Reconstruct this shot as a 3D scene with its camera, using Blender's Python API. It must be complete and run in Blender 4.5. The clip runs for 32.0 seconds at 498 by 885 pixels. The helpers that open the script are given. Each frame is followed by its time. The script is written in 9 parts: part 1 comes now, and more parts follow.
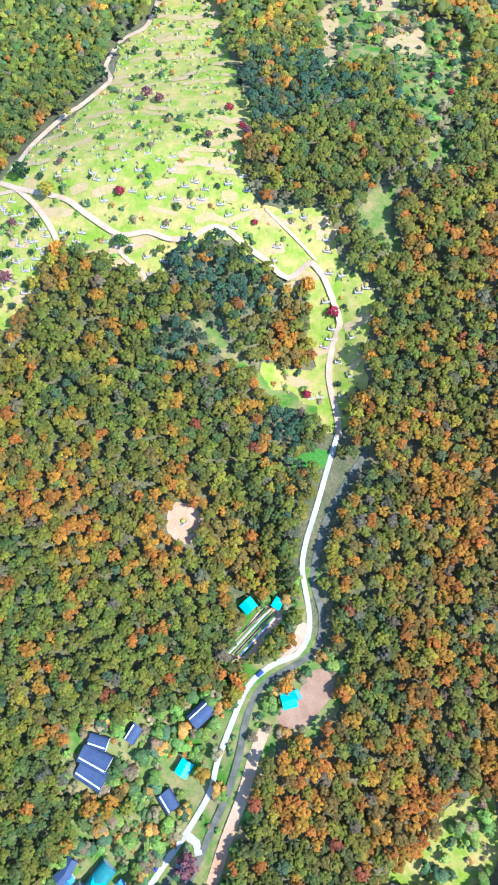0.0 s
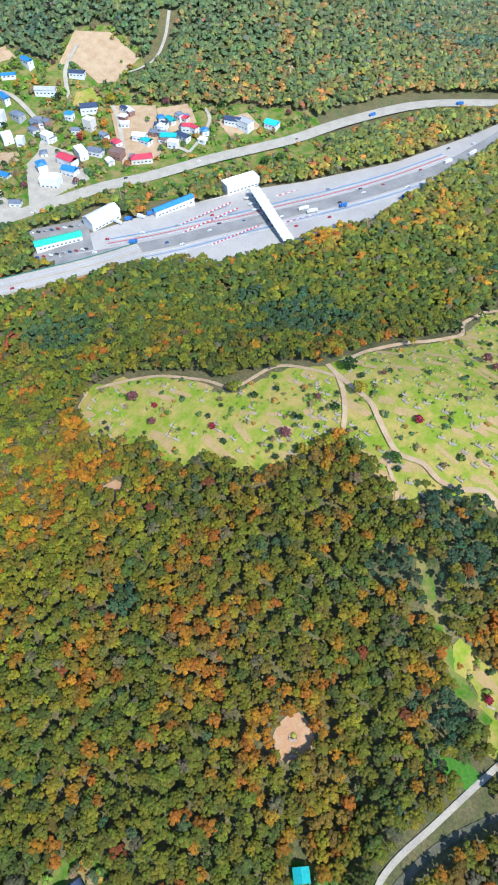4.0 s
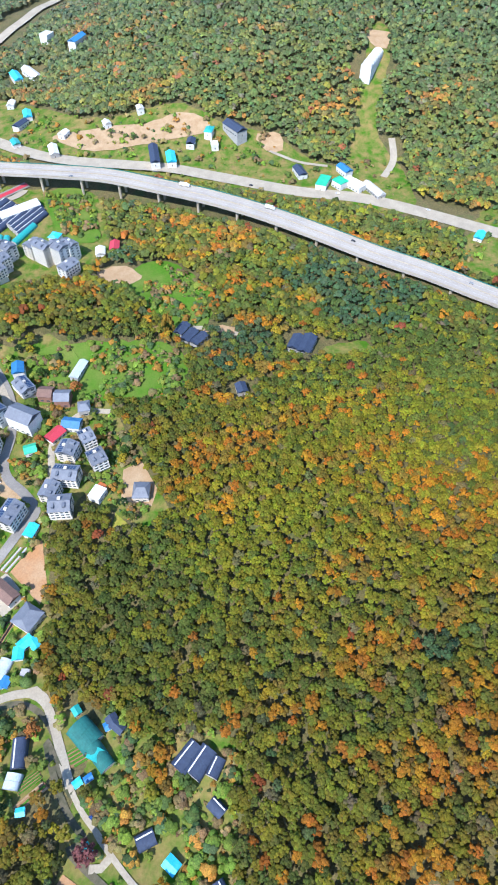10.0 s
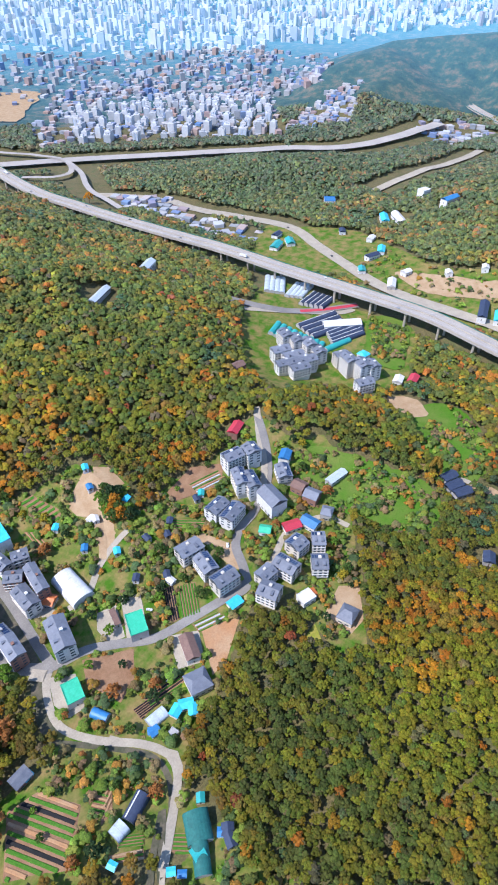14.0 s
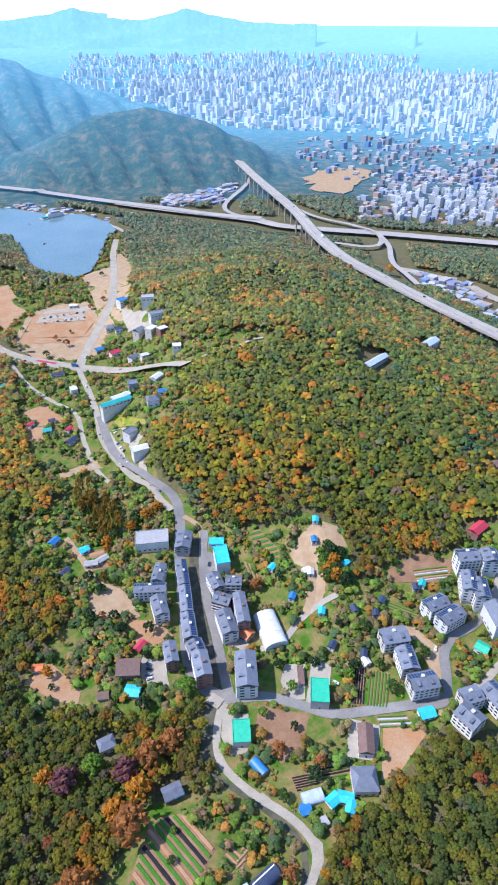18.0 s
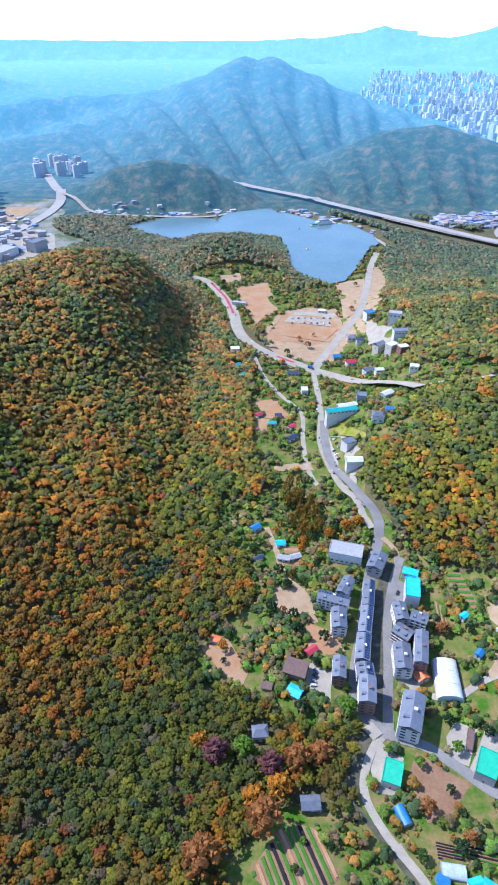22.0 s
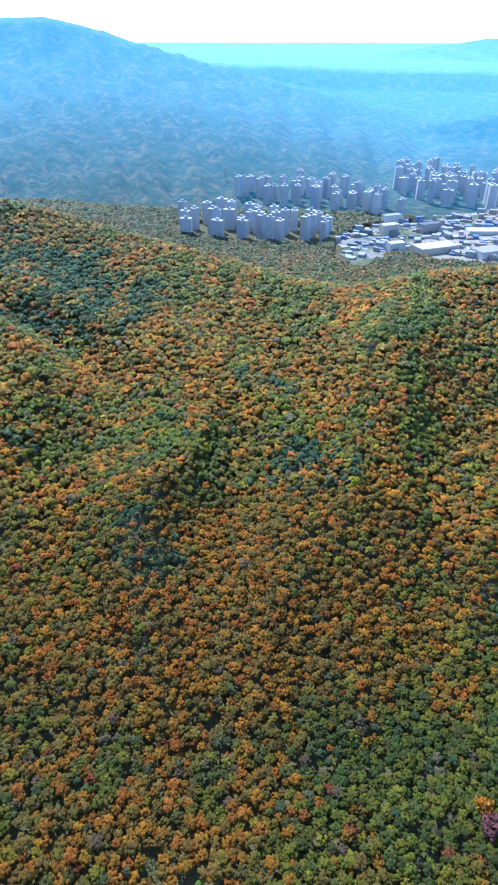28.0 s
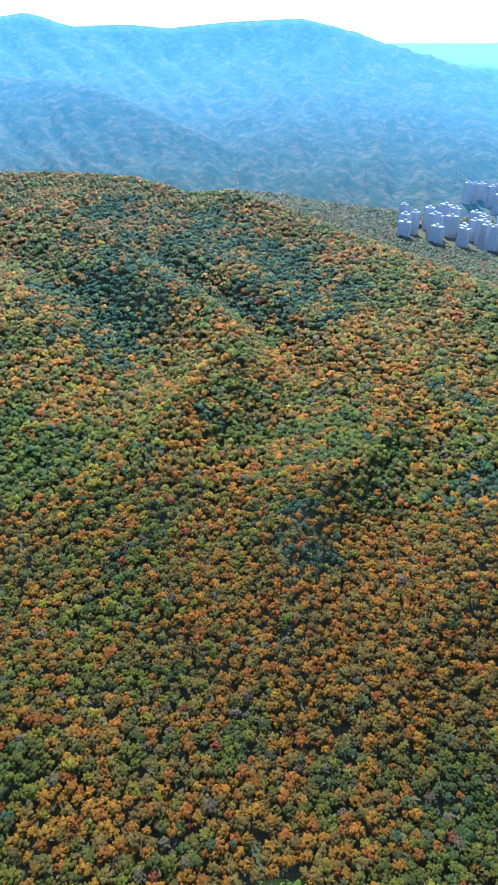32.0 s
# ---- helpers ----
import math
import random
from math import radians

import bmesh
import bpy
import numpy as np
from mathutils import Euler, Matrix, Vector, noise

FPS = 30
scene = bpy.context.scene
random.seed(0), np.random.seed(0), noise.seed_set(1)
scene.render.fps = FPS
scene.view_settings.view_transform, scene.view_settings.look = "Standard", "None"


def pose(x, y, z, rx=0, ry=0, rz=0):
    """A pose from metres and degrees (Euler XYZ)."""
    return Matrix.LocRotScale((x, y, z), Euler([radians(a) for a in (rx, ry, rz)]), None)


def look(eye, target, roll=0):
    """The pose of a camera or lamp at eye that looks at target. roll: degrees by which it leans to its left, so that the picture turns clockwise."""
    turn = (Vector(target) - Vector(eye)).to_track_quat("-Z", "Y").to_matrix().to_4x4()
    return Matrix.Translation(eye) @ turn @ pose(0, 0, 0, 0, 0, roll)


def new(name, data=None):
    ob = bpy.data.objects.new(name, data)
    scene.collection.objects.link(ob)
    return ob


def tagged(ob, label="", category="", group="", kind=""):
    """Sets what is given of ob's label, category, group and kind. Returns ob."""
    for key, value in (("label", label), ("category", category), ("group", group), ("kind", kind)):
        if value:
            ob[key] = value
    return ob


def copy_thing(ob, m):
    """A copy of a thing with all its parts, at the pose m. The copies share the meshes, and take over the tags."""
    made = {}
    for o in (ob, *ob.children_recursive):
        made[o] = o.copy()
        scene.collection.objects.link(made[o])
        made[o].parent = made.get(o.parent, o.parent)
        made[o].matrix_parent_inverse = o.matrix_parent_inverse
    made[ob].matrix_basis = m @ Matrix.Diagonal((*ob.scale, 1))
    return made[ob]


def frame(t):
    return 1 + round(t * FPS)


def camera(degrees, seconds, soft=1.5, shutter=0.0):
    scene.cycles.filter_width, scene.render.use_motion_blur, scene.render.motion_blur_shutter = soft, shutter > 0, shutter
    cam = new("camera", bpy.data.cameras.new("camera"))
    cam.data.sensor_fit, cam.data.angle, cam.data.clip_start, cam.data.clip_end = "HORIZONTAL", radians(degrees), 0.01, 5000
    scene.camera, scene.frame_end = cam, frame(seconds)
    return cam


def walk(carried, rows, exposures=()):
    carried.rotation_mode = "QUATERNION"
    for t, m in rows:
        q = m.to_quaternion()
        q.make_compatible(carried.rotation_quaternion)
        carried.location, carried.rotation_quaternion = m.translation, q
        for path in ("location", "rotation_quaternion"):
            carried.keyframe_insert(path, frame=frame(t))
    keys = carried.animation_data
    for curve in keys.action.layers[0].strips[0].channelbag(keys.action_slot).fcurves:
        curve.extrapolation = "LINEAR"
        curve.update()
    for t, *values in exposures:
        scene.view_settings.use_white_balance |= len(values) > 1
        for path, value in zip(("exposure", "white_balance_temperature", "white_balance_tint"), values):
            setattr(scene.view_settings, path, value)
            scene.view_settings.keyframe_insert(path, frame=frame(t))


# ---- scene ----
cam = camera(44.16, 32.0, soft=1.9)
PATH = [  # seconds, x, y, z, yaw, pitch, roll
    (0.0, -4.18, -46.26, 375.32, -3.579, -71.295, 0.088),
    (0.5, -4.76, -45.74, 375.62, -1.212, -68.624, 0.083),
    (1.0, -5.78, -45.33, 375.95, 2.573, -66.082, 0.070),
    (1.5, -7.25, -44.94, 376.29, 7.664, -63.473, 0.038),
    (2.0, -8.81, -44.58, 376.63, 12.916, -60.895, -0.048),
    (2.5, -10.06, -44.32, 376.95, 18.331, -58.249, -0.115),
    (3.0, -11.26, -44.59, 377.23, 23.742, -55.660, -0.259),
    (3.5, -12.71, -45.23, 377.26, 28.936, -53.269, -0.313),
    (5.5, -18.82, -50.57, 375.73, 49.927, -52.047, 0.111),
    (6.0, -20.29, -51.83, 375.75, 55.134, -52.136, 0.184),
    (6.5, -21.87, -52.80, 376.21, 60.528, -52.293, 0.255),
    (7.0, -23.18, -53.70, 377.03, 66.252, -52.506, 0.180),
    (7.5, -23.67, -54.41, 378.08, 71.575, -52.561, 0.117),
    (8.0, -23.83, -55.63, 379.10, 76.762, -52.648, -0.003),
    (8.5, -23.92, -57.20, 379.87, 81.641, -52.673, -0.051),
    (9.0, -24.14, -59.19, 380.36, 86.476, -52.691, -0.019),
    (9.5, -24.24, -61.48, 380.61, 91.208, -52.684, 0.150),
    (10.0, -24.35, -63.76, 380.63, 95.817, -52.151, 0.288),
    (10.5, -24.47, -65.53, 380.62, 100.162, -50.717, 0.314),
    (11.0, -24.40, -66.86, 380.64, 104.479, -49.269, 0.244),
    (11.5, -24.07, -67.74, 380.73, 108.559, -47.798, 0.122),
    (12.0, -23.70, -68.29, 380.85, 112.304, -46.265, 0.063),
    (12.5, -23.40, -68.85, 380.96, 116.053, -44.802, 0.020),
    (13.0, -23.07, -69.48, 381.06, 119.759, -43.319, 0.078),
    (13.5, -22.63, -70.31, 381.09, 123.412, -41.928, 0.042),
    (14.0, -22.18, -71.25, 381.01, 127.322, -40.913, -0.043),
    (14.5, -21.73, -72.47, 380.77, 131.078, -40.291, -0.116),
    (16.5, -18.47, -78.45, 379.22, 144.951, -37.376, 0.171),
    (17.0, -17.62, -79.26, 379.07, 148.007, -36.461, 0.210),
    (17.5, -16.93, -79.78, 379.11, 151.109, -35.623, 0.176),
    (18.0, -16.56, -79.99, 379.26, 154.288, -34.775, 0.173),
    (18.5, -16.29, -79.89, 379.52, 157.430, -33.942, 0.113),
    (19.0, -15.85, -79.68, 379.82, 160.537, -33.723, 0.010),
    (19.5, -15.35, -79.64, 380.17, 163.709, -33.712, -0.029),
    (20.0, -14.77, -79.67, 380.44, 166.810, -33.711, -0.065),
    (20.5, -14.25, -79.69, 380.56, 169.690, -33.682, -0.083),
    (21.0, -13.62, -79.70, 380.52, 172.368, -33.694, -0.139),
    (21.5, -12.85, -79.65, 380.32, 175.112, -33.687, -0.138),
    (22.0, -12.00, -80.00, 380.00, 177.965, -33.677, -0.034),
    (22.5, -10.96, -80.32, 379.64, 180.851, -33.681, 0.013),
    (23.0, -9.77, -80.47, 379.37, 183.707, -33.690, 0.080),
    (23.5, -8.41, -80.49, 379.29, 186.480, -33.711, 0.160),
    (24.0, -7.13, -80.09, 379.44, 189.312, -33.726, 0.215),
    (24.5, -6.05, -79.33, 379.74, 192.225, -33.730, 0.244),
    (26.5, -3.08, -75.96, 381.26, 207.001, -33.703, 0.329),
    (27.0, -2.29, -75.56, 381.20, 211.573, -33.703, 0.259),
    (27.5, -1.53, -75.32, 380.89, 217.305, -33.700, 0.137),
    (28.0, -1.20, -74.91, 380.53, 220.570, -33.689, 0.126),
    (28.5, -0.66, -74.58, 380.14, 222.714, -33.682, 0.134),
    (29.0, -0.17, -74.32, 379.74, 224.622, -33.668, 0.168),
    (29.5, 0.21, -73.95, 379.37, 226.835, -33.649, 0.211),
    (30.0, 0.51, -73.51, 379.10, 229.290, -33.650, 0.164),
    (30.5, 0.55, -73.19, 378.91, 231.973, -33.643, 0.104),
    (31.0, 0.47, -72.95, 378.76, 234.704, -33.647, 0.011),
    (31.5, 0.45, -72.71, 378.56, 237.363, -33.624, -0.073),
    (32.0, 0.58, -72.48, 378.25, 240.060, -33.600, -0.174),
]
EXPOSURES = [(0, 1.66, 4980, 11), (2, 1.42, 5100, 11), (3.5, 1.05, 5500, 8), (6, 0.84, 5950, 6), (9, 1.12, 5900, 9), (13, 0.82, 5950, 17), (17, 0.8, 5750, 18), (23, 0.83, 5300, 17), (29, 0.98, 5100, 9), (32, 1.08, 5100, 9)]
walk(cam, [(t, pose(x, y, z, 90 + pitch, 0, yaw) @ pose(0, 0, 0, 0, 0, roll)) for t, x, y, z, yaw, pitch, roll in PATH], EXPOSURES)

# ---- daylight ----
SUN_AZ, SUN_EL = 114.0, 50.0   # clockwise from +y, above the horizon
world = bpy.data.worlds.new("world")
scene.world = world
world.use_nodes = True
wn = world.node_tree.nodes
sky = wn.new("ShaderNodeTexSky")
sky.sky_type, sky.sun_disc = "NISHITA", False
sky.sun_elevation, sky.sun_rotation = radians(SUN_EL), radians(SUN_AZ)
sky.air_density, sky.dust_density, sky.ozone_density = 1.0, 0.0, 2.5
world.node_tree.links.new(sky.outputs[0], wn["Background"].inputs[0])
wn["Background"].inputs[1].default_value = 0.15
sun = new("sun", bpy.data.lights.new("sun", "SUN"))
sun.data.energy, sun.data.angle, sun.data.color = 3.6, radians(0.6), (1.0, 0.95, 0.86)
sun.matrix_world = look((0, 0, 900), (-math.sin(radians(SUN_AZ)) * 900, -math.cos(radians(SUN_AZ)) * 900, 900 - 900 * math.tan(radians(SUN_EL))))

# ---- the lie of the land: a valley floor with hills on it ----
EYE_X, EYE_Y, EYE_Z = -20.0, -65.0, 380.0
HILLS_NEAR = [  # x, y, half width along, half width across, turn, height
    (-60, 225, 190, 80, 8, 55), (-150, 60, 150, 95, 20, 14), (330, 130, 130, 190, 0, 80),
    (280, -330, 130, 200, 10, 14), (-330, -660, 170, 200, 15, 70), (-420, -930, 150, 140, 0, 50),
    (-430, -285, 55, 60, 0, 22), (-250, -60, 90, 60, 0, 14),
]
HILLS_MID = [
    (-960, 760, 330, 220, 25, 150), (-1180, 240, 260, 170, 0, 120), (-1060, -170, 200, 180, 0, 100), (-700, 900, 200, 200, 0, 60),
]
HILLS_FAR = [
    (-1720, -930, 230, 150, 20, 105), (-2050, -250, 260, 260, 0, 120), (1250, -750, 260, 200, 0, 60), (-970, -745, 150, 70, -45, 34),
]
# the long south-east ridge: azimuth, distance and height of its crest
CREST = np.array([(84, 1000, 190), (95, 1000, 214), (104.6, 1000, 206), (110.5, 980, 197), (114.6, 950, 181), (118.2, 950, 184), (122.6, 920, 168), (127.6, 880, 147), (132.4, 830, 137), (138.1, 780, 128), (142.9, 740, 121),
                  (148.3, 720, 119), (152.3, 730, 132), (155.4, 740, 142), (160, 765, 144), (165.6, 820, 145), (171.7, 890, 119), (176.8, 950, 62), (180.5, 960, 20), (184, 960, 4)], float)
RANGES = [  # steepness, then the crest: azimuth, distance, height
    (0.40, (165, 3300, 150), (168, 3250, 150), (173, 3100, 165), (178, 2950, 228), (180.5, 2900, 285), (181.6, 2880, 306), (182.6, 2880, 290), (183.6, 2880, 305), (187, 2890, 225), (190, 2900, 160), (193, 2900, 100)),
    (0.30, (182.5, 2880, 290), (184.5, 2680, 180), (186, 2480, 110), (189, 2330, 40)),
    (0.45, (189, 2080, 70), (193, 2080, 140), (197, 2100, 158), (201, 2060, 128), (204.5, 2020, 70)),
    (0.6, (168, 1880, 40), (171, 1840, 84), (174, 1820, 100), (177.5, 1800, 86), (181, 1780, 34)),
    (0.36, (165, 3300, 145), (159.5, 3200, 100), (153.2, 3000, 62)), (0.25, (156, 2600, 40), (161, 2550, 62), (167, 2600, 85), (172, 2600, 50)),
    (0.27, (88, 3600, 440), (96, 3600, 428), (101.6, 3600, 455), (103.2, 3600, 469), (106.7, 3600, 419), (110.5, 3600, 426), (113.9, 3600, 411), (118.3, 3600, 435), (122.2, 3600, 444), (123.7, 3600, 448), (125.7, 3600, 424),
     (128, 3600, 356), (130.7, 3550, 309), (134.4, 3500, 246), (137.5, 3450, 196), (141.2, 3400, 152), (145, 3300, 109), (149, 3200, 70)),
    (0.24, (119, 3000, 290), (125, 2850, 235), (131, 2700, 165), (137, 2600, 95)), (0.24, (124, 2350, 90), (130, 2300, 75), (136, 2250, 40)),
    (0.42, (97, 2650, 285), (102, 2550, 262), (106, 2450, 250), (108.3, 2400, 228), (111.1, 2300, 186), (115.4, 2150, 126), (119.5, 2050, 80)),
    (0.45, (235, 1820, 30), (238, 1900, 60), (240.7, 2000, 84), (244.1, 2000, 117), (247.4, 2000, 131), (251.5, 2000, 145), (256, 1950, 140), (262, 1900, 110)),
    (0.25, (127, 6500, 230), (131, 6500, 242), (133, 6500, 251), (137.5, 6500, 186), (143, 6500, 175), (149, 6500, 146), (160, 6500, 150)),
]


def ranges(x, y):
    """Mountain ranges beyond the valley: crests with gullies running down from them."""
    wx, wy = x + 60 * np.sin(y / 210 + 1) + 25 * np.sin(y / 77), y + 60 * np.sin(x / 190 + 2) + 25 * np.sin(x / 83 + 1)
    out, bearing = np.hypot(x - EYE_X, y - EYE_Y), np.degrees(np.arctan2(x - EYE_X, y - EYE_Y)) % 360
    run = bearing + out * 0.0035 + 0.7 * np.sin(out / 190 + bearing / 7)          # spurs run down from the crests towards the valley
    fold = 1.5 - 0.75 * np.abs(np.sin(run * 0.95)) - 0.4 * np.abs(np.sin(run * 2.1 + out / 240)) - 0.35 * np.abs(np.sin(wx / 95 + wy / 240)) + 0.08 * np.sin(wx / 30 - wy / 41)
    top = np.zeros(x.shape)
    for steep, *crest in RANGES:
        for (a0, d0, h0), (a1, d1, h1) in zip(crest, crest[1:]):
            x0, y0 = EYE_X + d0 * np.sin(np.radians(a0)), EYE_Y + d0 * np.cos(np.radians(a0))
            x1, y1 = EYE_X + d1 * np.sin(np.radians(a1)), EYE_Y + d1 * np.cos(np.radians(a1))
            dx, dy = x1 - x0, y1 - y0
            t = np.clip(((x - x0) * dx + (y - y0) * dy) / (dx * dx + dy * dy), 0, 1)
            away = np.sqrt((x - x0 - t * dx) ** 2 + (y - y0 - t * dy) ** 2 + 400) - 20
            h = h0 + (h1 - h0) * t
            away = 0.8 * away + 0.26 * np.minimum(away, 420) * fold
            top = np.maximum(top, h * np.clip(1 - away * steep / h, 0, 1) ** 1.15)
    return top


def long_ridge(x, y):
    """The south-east ridge: a wooded slope with spurs and gullies that rises from the valley to the crest and drops behind it."""
    r = np.hypot(x - EYE_X, y - EYE_Y)
    az = np.degrees(np.arctan2(x - EYE_X, y - EYE_Y)) % 360
    far, high = np.interp(az, CREST[:, 0], CREST[:, 1]), np.interp(az, CREST[:, 0], CREST[:, 2], 0, 0)
    u = (r - 130) / (far - 130)
    rise = 18 + (high - 18) * np.clip(u, 0, 1) ** (1.2 + 0.2 * np.clip((az - 150) / 20, 0, 1))
    fall = 4 + (high - 4) * np.exp(-np.clip((r - far) / 170, 0, 9) ** 2)
    foot = np.clip((x + 25) / (260 - 95 * np.clip((r - 500) / 300, 0, 1)), 0, 1)
    lie = az + 5 * np.sin(r / 130) + 2.5 * np.sin(r / 57 + az / 9)
    spur = 1 - 2 * np.abs(np.sin(np.radians(lie) * 9.5 + 0.7)) + 0.55 * np.sin(np.radians(lie) * 27 + r / 90) + 0.35 * np.sin(r / 41 + lie / 3)
    z = np.where(u < 1, rise, fall) + 13 * spur * np.clip(u * 1.6, 0, 1) * np.clip((1.02 - u) * 4, 0, 1)
    return np.where((high > 0) & (r < far + 500), np.minimum(z, high + 2) * np.clip((az - 84) / 6, 0, 1) * foot * foot * (3 - 2 * foot), 0.0)


def land(x, y):
    """Height of the ground at x, y (arrays or numbers)."""
    x, y = np.asarray(x, float), np.asarray(y, float)
    z = 4 + 0.055 * np.clip(y + 300, 0, 700) * np.exp(-((x - 10) / 260) ** 2)
    for hx, hy, a, b, turn, high in HILLS_NEAR + HILLS_MID + HILLS_FAR:
        c, s = np.cos(np.radians(turn)), np.sin(np.radians(turn))
        u, v = (x - hx) * c + (y - hy) * s, (y - hy) * c - (x - hx) * s
        lump = np.exp(-0.5 * ((u / a) ** 2 + (v / b) ** 2))
        k = 0.32 if hy < -500 else 0.12        # spurs and gullies
        fold = np.abs(np.sin(u / (0.42 * a) + 1.3 * np.sin(v / (0.5 * b)))) + 0.6 * np.abs(np.sin(v / (0.33 * b) + u / (0.9 * a) + hx)) + 0.3 * np.abs(np.sin(u / (0.17 * a) - v / (0.21 * b)))
        z = z + high * lump * (1 + k * (0.85 - fold) * (1 - 0.6 * lump))
    z = np.maximum(z, long_ridge(x, y))
    # valley floor of the stream and the village street
    for vx, vy, a, b, level in ((-90, -330, 95, 150, 4), (-130, -230, 90, 60, 6), (-30, -170, 45, 70, 13), (15, -60, 38, 70, 23), (40, 60, 25, 70, 38),
                                (-60, -560, 70, 160, 4), (-560, 330, 330, 75, 20), (-620, 20, 140, 200, 16), (-540, -330, 90, 110, 10), (-300, -215, 90, 70, 12),
                                (-110, -860, 110, 160, 4), (-60, -1390, 330, 290, 4), (-500, -1500, 300, 160, 5), (-800, -560, 130, 130, 8)):
        m = np.exp(-(((x - vx) / a) ** 4 + ((y - vy) / b) ** 4) * 0.6)
        z = z * (1 - m) + level * m
    beyond = np.hypot(x - EYE_X, y - EYE_Y) > 1400
    if np.any(beyond):
        z = np.where(beyond, np.maximum(z, ranges(x, y)), z)
    return z + 42 * np.exp(-0.5 * (((x + 5) / 85) ** 2 + ((y + 1290) / 70) ** 2)) ** 2


# ---- materials ----
def nodes_of(mat):
    mat.use_nodes = True
    nt = mat.node_tree
    return nt, nt.nodes, nt.links, nt.nodes["Principled BSDF"]


def ramp(nt, fac, *stops):
    r = nt.nodes.new("ShaderNodeValToRGB")
    while len(r.color_ramp.elements) < len(stops):
        r.color_ramp.elements.new(0.5)
    for e, (p, c) in zip(r.color_ramp.elements, stops):
        e.position, e.color = p, (*c, 1)
    nt.links.new(fac, r.inputs[0])
    return r.outputs[0]


def noise_of(nt, scale, detail=4, rough=0.6):
    tc, n = nt.nodes.new("ShaderNodeNewGeometry"), nt.nodes.new("ShaderNodeTexNoise")
    n.inputs["Scale"].default_value, n.inputs["Detail"].default_value, n.inputs["Roughness"].default_value = scale, detail, rough
    nt.links.new(tc.outputs["Position"], n.inputs["Vector"])
    return n.outputs["Fac"]


def blend(nt, fac, a, b, mode="MIX"):
    m = nt.nodes.new("ShaderNodeMix")
    m.data_type, m.blend_type = "RGBA", mode
    for i, v in ((0, fac), (6, a), (7, b)):
        if isinstance(v, (int, float)):
            m.inputs[i].default_value = v
        elif isinstance(v, tuple):
            m.inputs[i].default_value = (*v, 1)
        else:
            nt.links.new(v, m.inputs[i])
    return m.outputs[2]


def bump(nt, height, strength, distance):
    b = nt.nodes.new("ShaderNodeBump")
    b.inputs["Strength"].default_value, b.inputs["Distance"].default_value = strength, distance
    nt.links.new(height, b.inputs["Height"])
    return b.outputs[0]


def surface(name, colour, second=None, scale=0.3, rough=0.85, metal=0.0, relief=0.0, fine=2.0, vary=0.0):
    """A paint, soil, roof or stone: two colours mixed by coarse and fine noise, with relief; vary: spread between separate objects."""
    mat = bpy.data.materials.new(name)
    nt, nn, ln, b = nodes_of(mat)
    second = second or tuple(c * 0.72 for c in colour)
    c1 = ramp(nt, noise_of(nt, scale), (0.36, colour), (0.66, second))
    c2 = ramp(nt, noise_of(nt, fine, 3), (0.3, (0.78, 0.78, 0.78)), (0.7, (1.0, 1.0, 1.0)))
    col = blend(nt, 1.0, c1, c2, "MULTIPLY")
    if vary:
        oi = nn.new("ShaderNodeObjectInfo")
        col = blend(nt, vary, col, ramp(nt, oi.outputs["Random"], (0.0, tuple(c * 0.55 for c in colour)), (0.5, colour), (1.0, tuple(min(1, c * 1.5) for c in second))))
    ln.new(col, b.inputs["Base Color"])
    b.inputs["Roughness"].default_value, b.inputs["Metallic"].default_value = rough, metal
    if rough > 0.82:
        b.inputs["Specular IOR Level"].default_value = 0.12
    if relief:
        ln.new(bump(nt, noise_of(nt, fine, 5), 0.6, relief), b.inputs["Normal"])
    return mat


def leaf_material(name, size=1.1, relief=0.6):
    """Foliage: the tree's own colour from its mesh, broken up by leaf clusters."""
    mat = bpy.data.materials.new(name)
    nt, nn, ln, b = nodes_of(mat)
    at = nn.new("ShaderNodeAttribute")
    at.attribute_name = "leaf"
    n = noise_of(nt, size, 5, 0.7)
    c = blend(nt, 1.0, at.outputs["Color"], ramp(nt, n, (0.28, (0.48, 0.50, 0.46)), (0.5, (1.02, 1.02, 0.96)), (0.74, (1.9, 1.8, 1.45))), "MULTIPLY")
    ln.new(c, b.inputs["Base Color"])
    b.inputs["Roughness"].default_value = 0.75
    b.inputs["Specular IOR Level"].default_value = 0.25
    ln.new(bump(nt, n, 0.9, relief), b.inputs["Normal"])
    thin, mix = nn.new("ShaderNodeBsdfTranslucent"), nn.new("ShaderNodeMixShader")
    ln.new(c, thin.inputs["Color"])
    mix.inputs[0].default_value = 0.38
    ln.new(b.outputs[0], mix.inputs[1])
    ln.new(thin.outputs[0], mix.inputs[2])
    ln.new(mix.outputs[0], nn["Material Output"].inputs[0])
    return mat


M_LEAF = leaf_material("foliage")
M_LEAF_FAR = leaf_material("foliage_far", 0.35, 1.5)
M_BARK = surface("bark", (0.11, 0.08, 0.06), relief=0.05)


